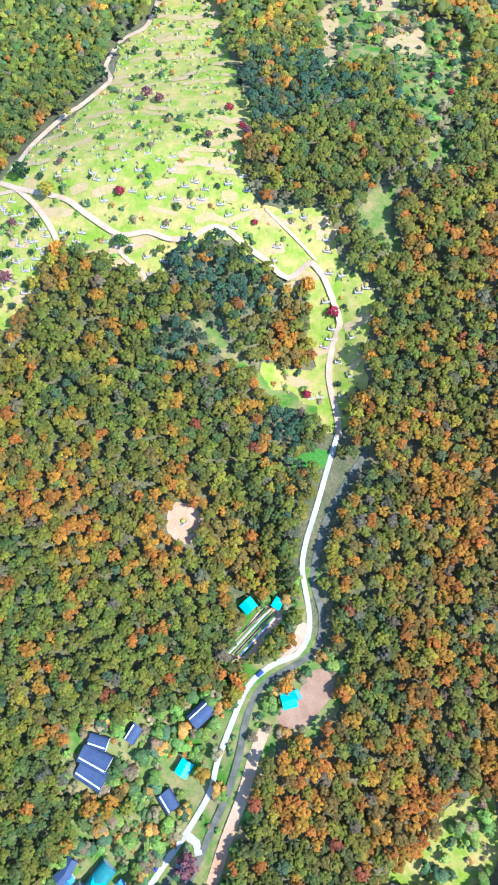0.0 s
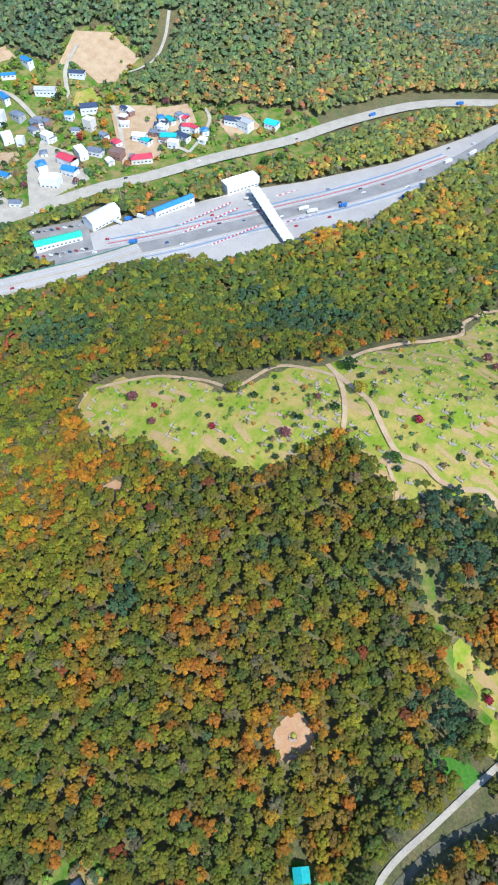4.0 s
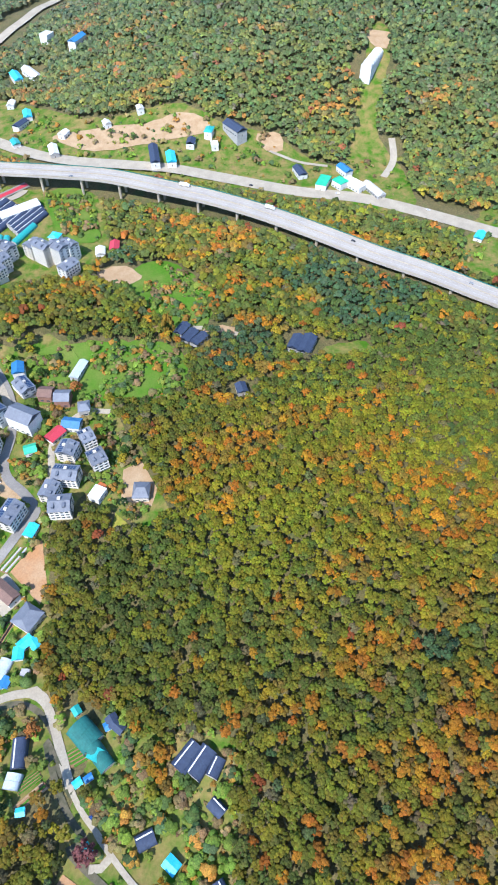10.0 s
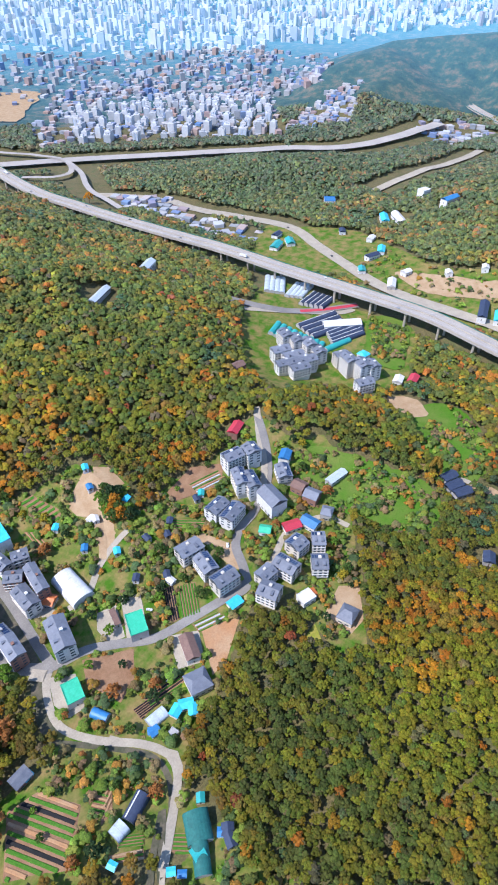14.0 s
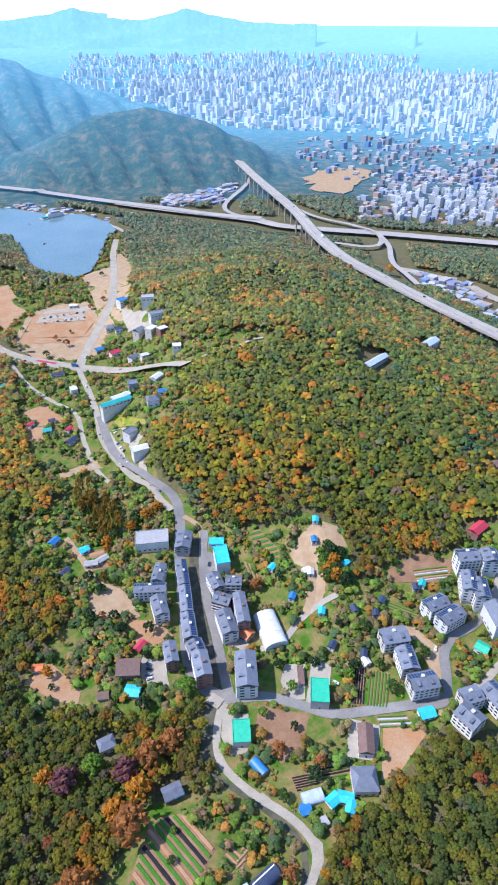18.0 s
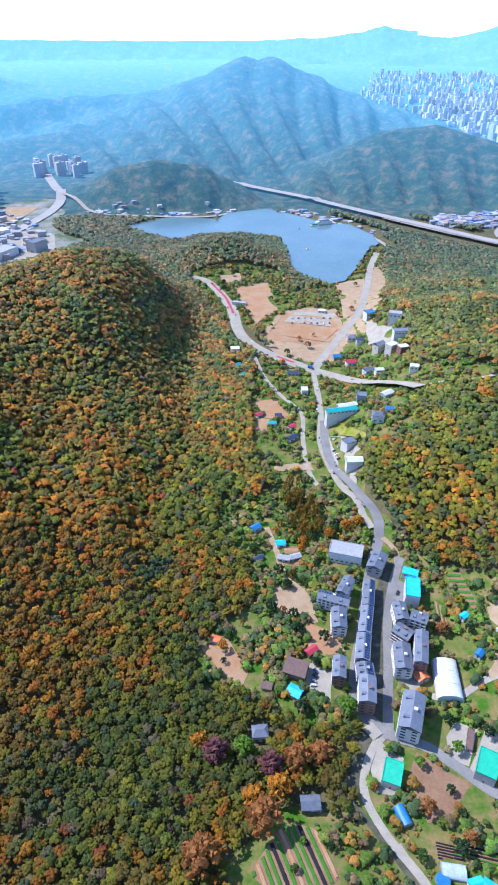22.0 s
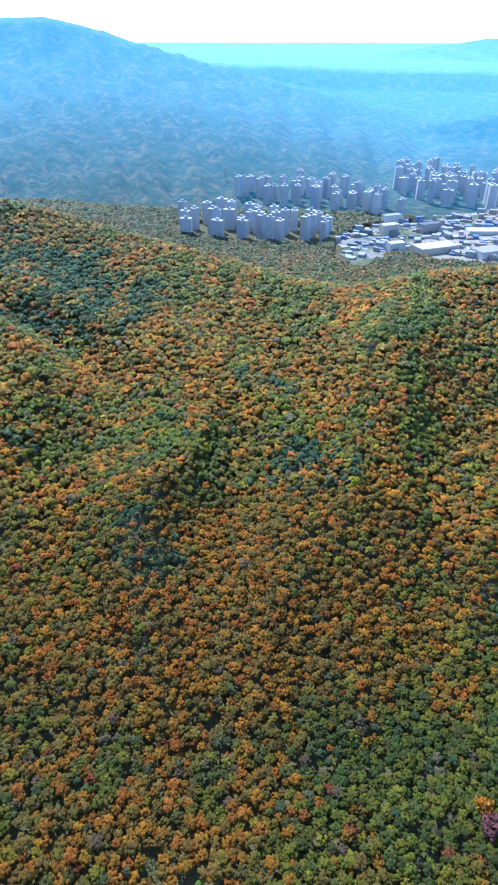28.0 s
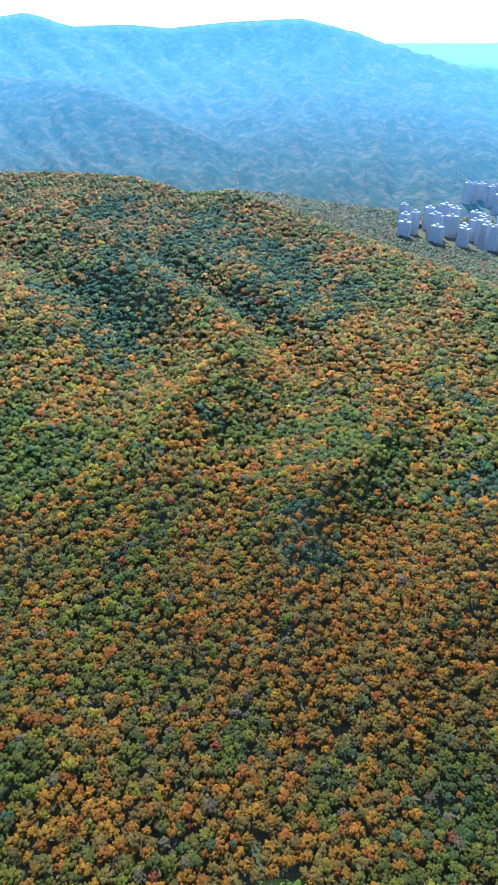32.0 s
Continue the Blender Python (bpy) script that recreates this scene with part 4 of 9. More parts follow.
# ---- fields and yards ----
def crop_field(outline, turn, label, soil=None, rows=8, crops=("green",), high=0.5):
    """A tilled plot with raised crop rows."""
    ob = patch("field", outline, soil or M_FIELD, label, 0.35, "field", kind="")
    if "kind" in ob:
        del ob["kind"]
    p = np.array(outline, float)
    c = p.mean(0)
    u = np.array((math.cos(radians(turn)), math.sin(radians(turn))))
    v = np.array((-u[1], u[0]))
    a, b = (p - c) @ u, (p - c) @ v
    step = (b.max() - b.min()) / rows
    mats = {"green": M_GREENHEDGE, "dark": M_TYRE, "film": M_PLASTIC, "soil": M_SOIL, "tan": M_SAND}
    for k in range(rows):
        w = b.min() + (k + 0.5) * step
        s = np.linspace(a.min(), a.max(), 60)
        q = c + s[:, None] * u + w * v
        ok = inside(p, q[:, 0], q[:, 1])
        if ok.sum() < 4:
            continue
        q = q[ok]
        bm = bmesh.new()
        hw = step * 0.32
        ends = []
        for pt in (q[1], q[len(q) // 2], q[-2]):
            z = float(land(*pt)) + 0.35 + far_off(*pt) * 0.0004
            ends.append([bm.verts.new((*(pt + v * d), z + hgt)) for d, hgt in ((-hw, 0), (-hw * 0.6, high), (hw * 0.6, high), (hw, 0))])
        for e0, e1 in zip(ends, ends[1:]):
            for i in range(3):
                bm.faces.new((e0[i], e0[i + 1], e1[i + 1], e1[i]))
        part("crop_row", bm, mats[crops[k % len(crops)]], ob)
    return ob


def grave_kind():
    ob = tagged(new("grave"), "grassy burial mound with a pale headstone", "grave", "graves on the cemetery lawns")
    bm = bmesh.new()
    bmesh.ops.create_icosphere(bm, subdivisions=2, radius=1.5)
    for v in bm.verts:
        v.co.z *= 0.75
    bmesh.ops.bisect_plane(bm, geom=bm.verts[:] + bm.edges[:] + bm.faces[:], plane_co=(0, 0, -0.4), plane_no=(0, 0, -1), clear_outer=True)
    part("mound", bm, M_GRASS, ob, "grassy mound")
    bm = bmesh.new()
    box(bm, -0.6, -2.3, -0.4, 0.6, -2.0, 1.2)
    part("headstone", bm, M_STONE, ob, "pale stone slab")
    bm = bmesh.new()
    box(bm, -2.2, -2.95, -0.6, 2.2, -2.7, 0.2)
    box(bm, -2.2, -2.7, -0.6, -2.0, 1.2, 0.2)
    box(bm, 2.0, -2.7, -0.6, 2.2, 1.2, 0.2)
    part("kerb", bm, M_STONE, ob, "pale stone kerb")
    bm = bmesh.new()
    box(bm, -2.1, -2.7, -0.5, 2.1, -1.7, 0.12)
    part("forecourt", bm, M_SAND, ob, "bare sandy forecourt")
    return ob


def raster(outlines, grid=2.0, x0=-1500, y0=-1900, x1=1500, y1=1100):
    """A map of the cells that lie in any of the outlines."""
    mask = np.zeros((int((y1 - y0) / grid), int((x1 - x0) / grid)), bool)
    for poly in outlines:
        a = np.maximum(np.floor((poly.min(0) - (x0, y0)) / grid).astype(int) - 1, 0)
        b = np.minimum(np.ceil((poly.max(0) - (x0, y0)) / grid).astype(int) + 2, (mask.shape[1], mask.shape[0]))
        if (b <= a).any():
            continue
        cx, cy = np.meshgrid(x0 + (np.arange(a[0], b[0]) + 0.5) * grid, y0 + (np.arange(a[1], b[1]) + 0.5) * grid)
        mask[a[1]:b[1], a[0]:b[0]] |= inside(poly, cx, cy)
    return mask


def on_map(mask, x, y, grid=2.0, x0=-1500, y0=-1900):
    i, j = ((y - y0) / grid).astype(int), ((x - x0) / grid).astype(int)
    ok = (i >= 0) & (j >= 0) & (i < mask.shape[0]) & (j < mask.shape[1])
    out = np.zeros(len(x), bool)
    out[ok] = mask[i[ok], j[ok]]
    return out


def scatter(outline, n, seed, apart=4.0):
    """Places inside an outline, clear of buildings and roads."""
    rng = np.random.default_rng(seed)
    p = np.array(outline, float)
    x, y = rng.uniform(p[:, 0].min(), p[:, 0].max(), n * 12), rng.uniform(p[:, 1].min(), p[:, 1].max(), n * 12)
    if "map" not in BLOCKED:
        BLOCKED["map"] = raster(ROADS)
    ok = inside(p, x, y) & ~on_map(BLOCKED["map"], x, y)
    for bx, by, r in BUILT:
        ok &= np.hypot(x - bx, y - by) > r + apart * 0.4
    out = []
    for q in zip(x[ok], y[ok]):
        if len(out) < n and all(abs(q[0] - a) + abs(q[1] - b) > apart for a, b in out):
            out.append((float(q[0]), float(q[1])))
    return out


BLOCKED = {}
ROADS = []


def road(name, line, width, material, label, **more):
    ob, p, nrm = ribbon(name, line, width, material, label, **more)
    ROADS.append(np.vstack([p[:, :2] + nrm * (width / 2 + 1.5), (p[:, :2] - nrm * (width / 2 + 1.5))[::-1]]))
    return ob, p, nrm


def strip(parent, name, p, nrm, off, width, lift, material, thick=0.0):
    """A line of paint, a kerb or a barrier along a road."""
    a, b = p[:, :2] + nrm * (off + width / 2), p[:, :2] + nrm * (off - width / 2)
    z = (p[:, 2] if p.shape[1] == 3 else np.maximum(land(*p[:, :2].T), np.maximum(land(*a.T), land(*b.T)))) + lift
    n = len(p)
    verts = np.vstack([np.column_stack([a, z]), np.column_stack([b, z])])
    faces = [(i, i + n, i + n + 1, i + 1) for i in range(n - 1)]
    if thick:
        verts = np.vstack([verts, verts - (0, 0, thick)])
        faces += [(i, i + 1, 2 * n + i + 1, 2 * n + i) for i in range(n - 1)] + [(n + i, 3 * n + i, 3 * n + i + 1, n + i + 1) for i in range(n - 1)]
    ob = new(name, mesh_from(name, verts, faces, material))
    ob.parent = parent
    return ob


def viaduct(line, width, label, every=42.0):
    """A raised motorway deck with barriers, lane lines and piers where it stands clear of the ground."""
    ob, p, nrm = road("road", line, width, M_HIGHWAY, label, thick=2.2, clear=2.0)
    for e in (-1, 1):
        strip(ob, "barrier", p, nrm, e * (width / 2 - 0.3), 0.5, 1.0, M_CONCRETE, 1.0)
        strip(ob, "lane_line", p, nrm, e * (width / 4), 0.35, 0.12, M_PAINT_LINE)
    strip(ob, "barrier", p, nrm, 0, 0.6, 0.9, M_CONCRETE, 0.9)
    strip(ob, "noise_fence", p, nrm, -width / 2 + 0.05, 0.3, 1.9, M_DEEPTEAL, 1.1)
    d = 0.0
    for i in range(1, len(p) - 1):
        d += float(np.linalg.norm(p[i, :2] - p[i - 1, :2]))
        g = float(land(*p[i, :2]))
        if d > every and p[i, 2] - g > 6:
            d = 0.0
            for e in (-0.3, 0.3):
                q = p[i, :2] + nrm[i] * e * width
                bm = bmesh.new()
                bmesh.ops.create_cone(bm, cap_ends=True, segments=10, radius1=1.5, radius2=1.5, depth=p[i, 2] - g, matrix=pose(q[0], q[1], (p[i, 2] + g) / 2 - 1.5))
                part("pier", bm, M_CONCRETE, ob)
    return ob

# ---- cemetery hill ----
LAWN = [(-135.7, 218.0), (-120.9, 261.0), (-91.7, 300.0), (-74.5, 329.9), (-71.1, 374.6), (-51.6, 389.2), (-41.9, 421.0), (-1.6, 414.0), (4.9, 371.4), (8.6, 321.3), (15.5, 278.7), (14.7, 238.0), (8.4, 216.8), (12.4, 201.8), (26.7, 194.0), (49.8, 193.9), (59.1, 183.0), (64.6, 162.9), (77.1, 152.6), (81.2, 134.2), (71.6, 110.2), (75.1, 96.1), (63.1, 82.0), (55.4, 69.2), (47.3, 69.9), (44.0, 87.8), (27.9, 95.8), (11.7, 107.2), (19.0, 115.4), (45.9, 108.9), (40.2, 128.3), (47.3, 139.3), (34.4, 155.2), (21.4, 160.6), (5.7, 170.8), (-3.6, 178.9), (-23.3, 173.0), (-36.3, 170.3), (-42.0, 155.0), (-51.7, 153.9), (-65.4, 165.1), (-94.4, 176.0), (-114.5, 166.8), (-122.4, 142.6), (-136.3, 134.9)]
patch("lawn", LAWN, M_GRASS, "sunlit cemetery lawn on a hillside", ragged=1.5)
LAWN_WEST = [(-290.2, 141.8), (-279.1, 152.7), (-248.6, 170.1), (-212.9, 177.6), (-180.9, 179.5), (-162.5, 209.4), (-133.7, 220.6), (-116.0, 209.8), (-99.0, 183.2), (-106.8, 167.7), (-121.1, 150.1), (-137.1, 135.1), (-166.8, 128.1), (-189.2, 114.2), (-210.9, 118.7), (-240.5, 111.4), (-267.3, 114.9)]
patch("lawn", LAWN_WEST, M_GRASS, "bright green cemetery lawn on the ridge", 0.32, ragged=1.5)
LAWN_EAST = [(72.1, 393.3), (107.4, 406.2), (137.9, 388.4), (172.5, 357.4), (164.5, 304.9), (140.8, 261.5), (134.0, 222.0), (118.0, 218.4), (116.7, 246.8), (109.9, 289.3), (108.4, 319.0), (75.5, 302.9), (71.9, 356.8)]
patch("lawn", LAWN_EAST, M_VERGE, "rough grass clearing with old graves", ragged=2.0)
patch("clearing", [(73.1, 191.2), (84.2, 204.5), (96.3, 207.7), (96.4, 187.7), (101.9, 162.9), (91.5, 168.1), (79.1, 181.4)], M_VERGE, "thin scrub clearing on the slope", ragged=1.5)
patch("clearing", [(-30.1, 140.1), (-22.3, 136.2), (-8.6, 123.9), (5.3, 112.2), (24.7, 99.3), (44.2, 89.6), (45.0, 80.6), (23.9, 88.7), (1.8, 107.3), (-13.7, 119.6)], M_VERGE, "scrubby strip between woods", ragged=1.0)
road("path", [(55.2, 67.5), (55.6, 78.0), (54.3, 90.5), (53.2, 108.3), (56.9, 124.1), (61.1, 133.6), (58.1, 143.8), (51.8, 157.8), (44.7, 164.8)], 3.6, M_SAND, "pale dirt track winding over the cemetery")
road("path", [(44.7, 164.8), (31.1, 156.6), (21.5, 163.4), (9.0, 172.3), (-3.4, 182.6), (-13.0, 183.6), (-23.0, 178.5), (-35.8, 177.9), (-47.8, 182.5), (-59.8, 181.4), (-67.8, 184.0), (-83.7, 196.6), (-94.1, 205.7), (-107.2, 211.8), (-125.0, 219.5), (-136.2, 226.2)], 3.6, M_SAND, "pale dirt track winding over the cemetery")
road("path", [(-125.2, 240.1), (-121.8, 264.9), (-106.5, 291.1), (-92.1, 303.5), (-76.3, 326.7), (-80.9, 350.0), (-71.2, 378.0), (-53.3, 389.6), (-45.8, 411.5), (-44.1, 421.5)], 3.2, M_SAND, "pale dirt track winding over the cemetery")
road("path", [(-125.0, 219.1), (-114.1, 207.0), (-105.4, 193.6), (-100.1, 182.2)], 3.2, M_SAND, "pale dirt track winding over the cemetery")
road("path", [(48.1, 165.7), (29.4, 184.5), (20.1, 194.1)], 1.8, M_SAND, "pale dirt track winding over the cemetery")
road("path", [(-67.8, 184.0), (-63.5, 171.4), (-52.8, 161.6), (-49.4, 153.8)], 2.4, M_SAND, "pale dirt track winding over the cemetery")
road("path", [(-124.0, 218.0), (-144.8, 217.3), (-167.9, 211.1), (-183.7, 183.9), (-209.9, 180.4), (-248.6, 170.1), (-284.9, 145.9)], 2.6, M_SAND, "pale dirt track winding over the cemetery")
patch("clearing", [(-44.9, 30.8), (-40.2, 35.9), (-31.4, 34.3), (-25.6, 23.8), (-29.2, 14.6), (-40.3, 12.0), (-45.3, 19.3)], M_SOIL, "bare sandy clearing in the wood", ragged=0.4)
patch("clearing", [(-220.3, 83.6), (-216.0, 91.0), (-201.8, 89.3), (-202.4, 81.6), (-213.1, 79.0)], M_SOIL, "small bare clearing in the wood", ragged=0.3)
patch("terrace", [(-285.8, 126.8), (-290.2, 141.8), (-274.2, 143.3), (-255.5, 123.6), (-263.6, 113.7)], M_SAND, "bare terraced steps beside the lawn")

# clearings higher on the slope
patch("clearing", [(8.0, 464.7), (45.6, 473.3), (75.6, 454.4), (76.5, 430.2), (44.1, 411.1), (13.0, 430.0)], M_GRASS, "terraced grave lawn above the wood", ragged=1.5)
patch("clearing", [(112.3, 474.6), (142.5, 487.2), (156.7, 420.6), (129.6, 388.2), (106.8, 393.1), (104.4, 434.4)], M_DRYGRASS, "dry grass clearing on the upper slope", 0.3, ragged=2.0)
patch("clearing", [(73.9, 389.8), (87.0, 390.8), (77.6, 306.4), (66.5, 301.9)], M_DRYGRASS, "dry grass strip between woods", 0.35, ragged=1.0)
patch("clearing", [(123.7, 376.0), (146.8, 362.1), (137.3, 330.7), (114.5, 341.9)], M_DRYGRASS, "dry grass on the rough clearing", 0.4, ragged=1.5)

# ---- upper valley ----
UPPER = [(-119.1, -151.6), (-104.4, -119.2), (-110.1, -108.2), (-98.3, -82.0), (-92.4, -74.1), (-71.8, -72.7), (-48.0, -71.5), (-35.7, -66.6), (-17.2, -59.2), (-19.6, -44.7), (-6.1, -24.7), (0.9, -12.9), (16.4, -14.3), (26.4, -3.2), (35.6, -3.8), (31.7, -39.1), (49.9, -54.7), (46.4, -74.3), (28.5, -89.6), (7.5, -93.7), (0.2, -114.4), (-12.6, -134.7), (-22.3, -156.6)]
patch("clearing", [(-119.1, -151.6), (-104.4, -119.2), (-110.1, -108.2), (-98.3, -82.0), (-92.4, -74.1), (-71.8, -72.7), (-48.0, -71.5), (-35.7, -66.6), (-17.2, -59.2), (-19.6, -44.7), (-6.1, -24.7), (0.9, -12.9), (16.4, -14.3), (26.4, -3.2), (35.6, -3.8), (31.7, -39.1), (49.9, -54.7), (46.4, -74.3), (28.5, -89.6), (7.5, -93.7), (0.2, -114.4), (-12.6, -134.7), (-22.3, -156.6)], M_VERGE, "overgrown valley floor with gardens and scrub", ragged=2.0, wood=True)
patch("clearing", [(-98.3, -79.2), (-60.1, -74.9), (-23.7, -68.7), (-15.1, -76.1), (-25.1, -97.5), (-35.1, -118.7), (-44.3, -131.2), (-59.0, -147.8), (-79.2, -153.8), (-110.7, -152.2), (-101.7, -129.9), (-84.5, -120.7), (-64.3, -117.0), (-75.7, -108.2), (-98.6, -109.0)], M_VERGE, "open garden ground round sheds", 0.35, ragged=2.0)
patch("clearing", [(3.9, -60.5), (25.6, -56.1), (44.1, -52.9), (45.2, -71.4), (28.6, -88.3), (7.5, -93.7), (-5.5, -114.1), (-11.2, -111.2), (-3.5, -82.3)], M_VERGE, "rough open ground by the field", 0.3, ragged=1.5)
LANE = [(-100.2, -236.3), (-106.8, -221.6), (-113.3, -206.7), (-112.3, -195.3), (-102.8, -184.5), (-86.5, -175.2), (-69.4, -162.5), (-58.6, -152.8), (-49.2, -141.0), (-50.4, -143.4), (-41.4, -132.6), (-32.8, -121.3), (-27.4, -112.2), (-23.8, -100.2), (-17.1, -85.6), (-10.4, -72.3), (-5.4, -64.2), (1.7, -58.1), (10.5, -53.5), (21.5, -50.1), (28.4, -41.8), (30.2, -30.1), (28.7, -15.2), (27.8, -4.8), (30.9, 8.5), (38.2, 26.8), (46.8, 49.3), (54.7, 69.3)]
road("road", LANE, 2.9, M_CONCRETE, "narrow pale concrete lane along the stream")
road("road", [(-41.5, -133.4), (-36.4, -137.1), (-35.4, -142.9)], 4.0, M_CONCRETE, "short concrete spur to a bridge")
road("stream", [(-77.3, -261.4), (-99.7, -225.7), (-108.4, -206.0), (-103.0, -188.8), (-87.7, -175.3), (-65.9, -160.8), (-90.6, -183.1), (-72.4, -172.2), (-56.8, -159.7), (-45.2, -146.9), (-42.1, -155.5), (-28.3, -131.8), (-18.6, -113.6), (-11.7, -95.3), (-6.2, -76.7), (3.7, -63.3), (16.4, -57.0), (32.4, -47.9), (37.0, -30.5), (33.7, -9.6), (42.0, 17.1), (55.4, 38.8), (69.9, 57.1)], 3.6, M_STREAM, "dark rocky stream bed between walls", lift=0.3, category="stream")
road("track", [(2.2, -85.3), (-4.5, -98.3), (-11.5, -116.5), (-21.3, -137.0), (-29.4, -156.2)], 6.0, M_SOIL, "brown dirt track beside the stream", lift=0.3)
patch("field", [(26.9, -59.1), (40.7, -57.0), (39.9, -71.1), (24.4, -85.3), (9.4, -87.9), (8.7, -78.1), (21.5, -68.6)], M_FIELD, "freshly tilled brown field", 0.4)
patch("yard", [(-6.8, -36.7), (16.0, -20.2), (15.2, -32.1), (-1.5, -50.2), (-15.3, -50.8), (-16.5, -44.9)], M_SOIL, "bare garden soil", 0.3)
crop_field([(5.9, -22.5), (14.0, -27.6), (-7.6, -49.8), (-17.3, -47.7)], 42, "long garden beds under film and greens", M_SOIL, 9, ("green", "film", "green", "dark"))
patch("yard", [(17.2, -46.9), (24.4, -32.7), (28.9, -34.5), (26.6, -44.6), (13.7, -52.5), (4.1, -57.7)], M_SAND, "dusty yard beside the lane", 0.3)
MEADOW = [(105.9, -121.4), (114.9, -117.9), (108.2, -159.5), (57.9, -158.8), (61.6, -149.7), (76.0, -142.8), (91.4, -128.4)]
patch("meadow", [(105.9, -121.4), (114.9, -117.9), (108.2, -159.5), (57.9, -158.8), (61.6, -149.7), (76.0, -142.8), (91.4, -128.4)], M_GRASS, "rough meadow with yellowed grass", ragged=1.0)
patch("garden", [(24.6, 55.7), (41.5, 61.6), (49.5, 59.4), (45.2, 49.4), (27.5, 51.2)], M_GREENHEDGE, "small green garden plot", 0.35)
barrel(-86.8, -94.7, -29, 15.8, 10.0, 4.5, "navy", what="dark navy tunnel shed with a white vent strip")
barrel(-88.7, -102.2, -33, 15.7, 10.0, 4.5, "navy")
barrel(-85.1, -86.6, -20, 10.0, 7.0, 4.0, "navy")
barrel(-67.3, -83.4, -126, 8.8, 7.0, 4.0, "navy")
barrel(-31.1, -76.3, -142, 12.6, 9.0, 4.5, "navy")
house(-41.2, -102.2, -123, 6.9, 6.0, 3.0, "cyan", "white", "gable", "house")
barrel(-50.2, -117.3, -58, 9.5, 8.0, 4.0, "navy")
house(-2.9, -23.0, -52, 5.6, 7.0, 3.5, "teal", "white", "gable", "house")
house(13.1, -23.0, -36, 4.0, 5.0, 3.0, "cyan", "white", "gable", "house")
house(15.4, -72.2, 10, 7.1, 7.5, 3.5, "teal", "white", "gable", "house")
house(19.6, -70.3, -66, 4.0, 3.5, 2.6, "blue", "white", "gable", "house")
house(-103.7, -147.7, 42, 5.4, 6.0, 3.0, "navy", "white", "gable", "house")
house(-85.5, -151.7, -17, 5.9, 9.0, 3.5, "teal", "white", "gable", "house")
park(CARS[3], 1.3, -58.4, 40)
park(CARS[3], -56.7, -146.7, 60)
barrel(-95.2, -161.2, 53, 15.4, 14.0, 6.5, "deepteal", what="large dark teal tunnel hall beside the lane")
barrel(-85.1, -149.9, 49, 15.4, 9.0, 5.0, "deepteal")
barrel(-82.3, -195.0, 13, 15.4, 8.0, 4.0, "navy")
barrel(-68.5, -193.3, -1, 8.0, 8.5, 4.0, "plastic")
house(-107.6, -170.3, 44, 4.7, 4.0, 2.6, "teal", "white", "gable", "house")
house(-101.6, -148.6, 129, 6.3, 4.0, 2.6, "blue", "white", "gable", "house")
house(-100.4, -143.3, 60, 6.5, 5.0, 3.0, "navy", "white", "gable", "house")
barrel(-125.3, -222.3, 170, 10.9, 7.0, 3.5, "plastic")
house(-118.4, -217.7, 137, 4.9, 4.0, 2.6, "blue", "white", "gable", "house")
house(-71.5, -158.6, 134, 4.0, 3.5, 2.5, "cyan", "white", "gable", "house")
house(-74.2, -153.5, 130, 4.0, 3.0, 2.5, "blue", "white", "gable", "house")
house(-55.2, -183.9, 105, 4.0, 3.5, 2.5, "cyan", "white", "gable", "house")
house(-42.8, -145.5, 138, 4.2, 6.0, 3.0, "teal", "white", "gable", "house")
crop_field([(-56.7, -190.0), (-70.9, -178.0), (-67.9, -173.2), (-55.1, -185.9)], 140, "garden strip with pale film beds", M_FIELD, 3, ("tan","green"))
crop_field([(-67.0, -192.4), (-76.9, -182.8), (-72.2, -178.6), (-62.5, -188.3)], 136, "green vegetable beds", M_FIELD, 4, ("green",))
crop_field([(-86.1, -170.6), (-90.7, -164.2), (-83.8, -155.9), (-78.6, -165.2)], 126, "bright green vegetable plot", M_FIELD, 5, ("green",))
crop_field([(-74.7, -219.1), (-78.2, -211.8), (-68.1, -204.7), (-64.5, -212.7)], 116, "reddish tilled plot", M_FIELD, 6, ("soil","green"))
crop_field([(-120.8, -237.3), (-136.3, -233.3), (-135.7, -228.4), (-119.6, -228.4)], 166, "black film covered beds", M_FIELD, 6, ("dark",))

# ---- village in the valley ----
TOWN = [(-72.4, -550.2), (-108.1, -560.1), (-146.1, -500.1), (-171.1, -450.3), (-198.2, -428.3), (-228.8, -417.1), (-254.0, -381.6), (-236.5, -342.5), (-262.1, -345.7), (-323.0, -337.1), (-352.6, -333.7), (-383.0, -337.0), (-373.8, -295.1), (-391.5, -255.8), (-253.8, -148.2), (-231.4, -164.7), (-249.3, -199.0), (-232.7, -213.4), (-215.0, -221.6), (-184.4, -209.4), (-159.3, -201.6), (-132.5, -200.5), (-112.7, -185.1), (-90.2, -165.0), (-14.5, -216.5), (-42.1, -243.4), (-72.1, -253.7), (-98.2, -299.7), (-59.0, -324.9), (-22.0, -338.1), (-10.0, -345.9)]
patch("verge", TOWN, M_VERGE, "rough grass and scrub between village plots", 0.15, ragged=2.0)
MAIN_STREET = [(-117.7, -671.6), (-114.0, -599.6), (-129.9, -540.7), (-142.2, -503.9), (-140.5, -479.7), (-130.5, -454.2), (-118.1, -418.7), (-106.8, -379.0), (-97.2, -349.2), (-93.6, -323.9), (-102.2, -307.2), (-109.5, -300.9)]
road("road", MAIN_STREET, 9.0, M_ASPHALT, "grey asphalt village street with worn lane lines")
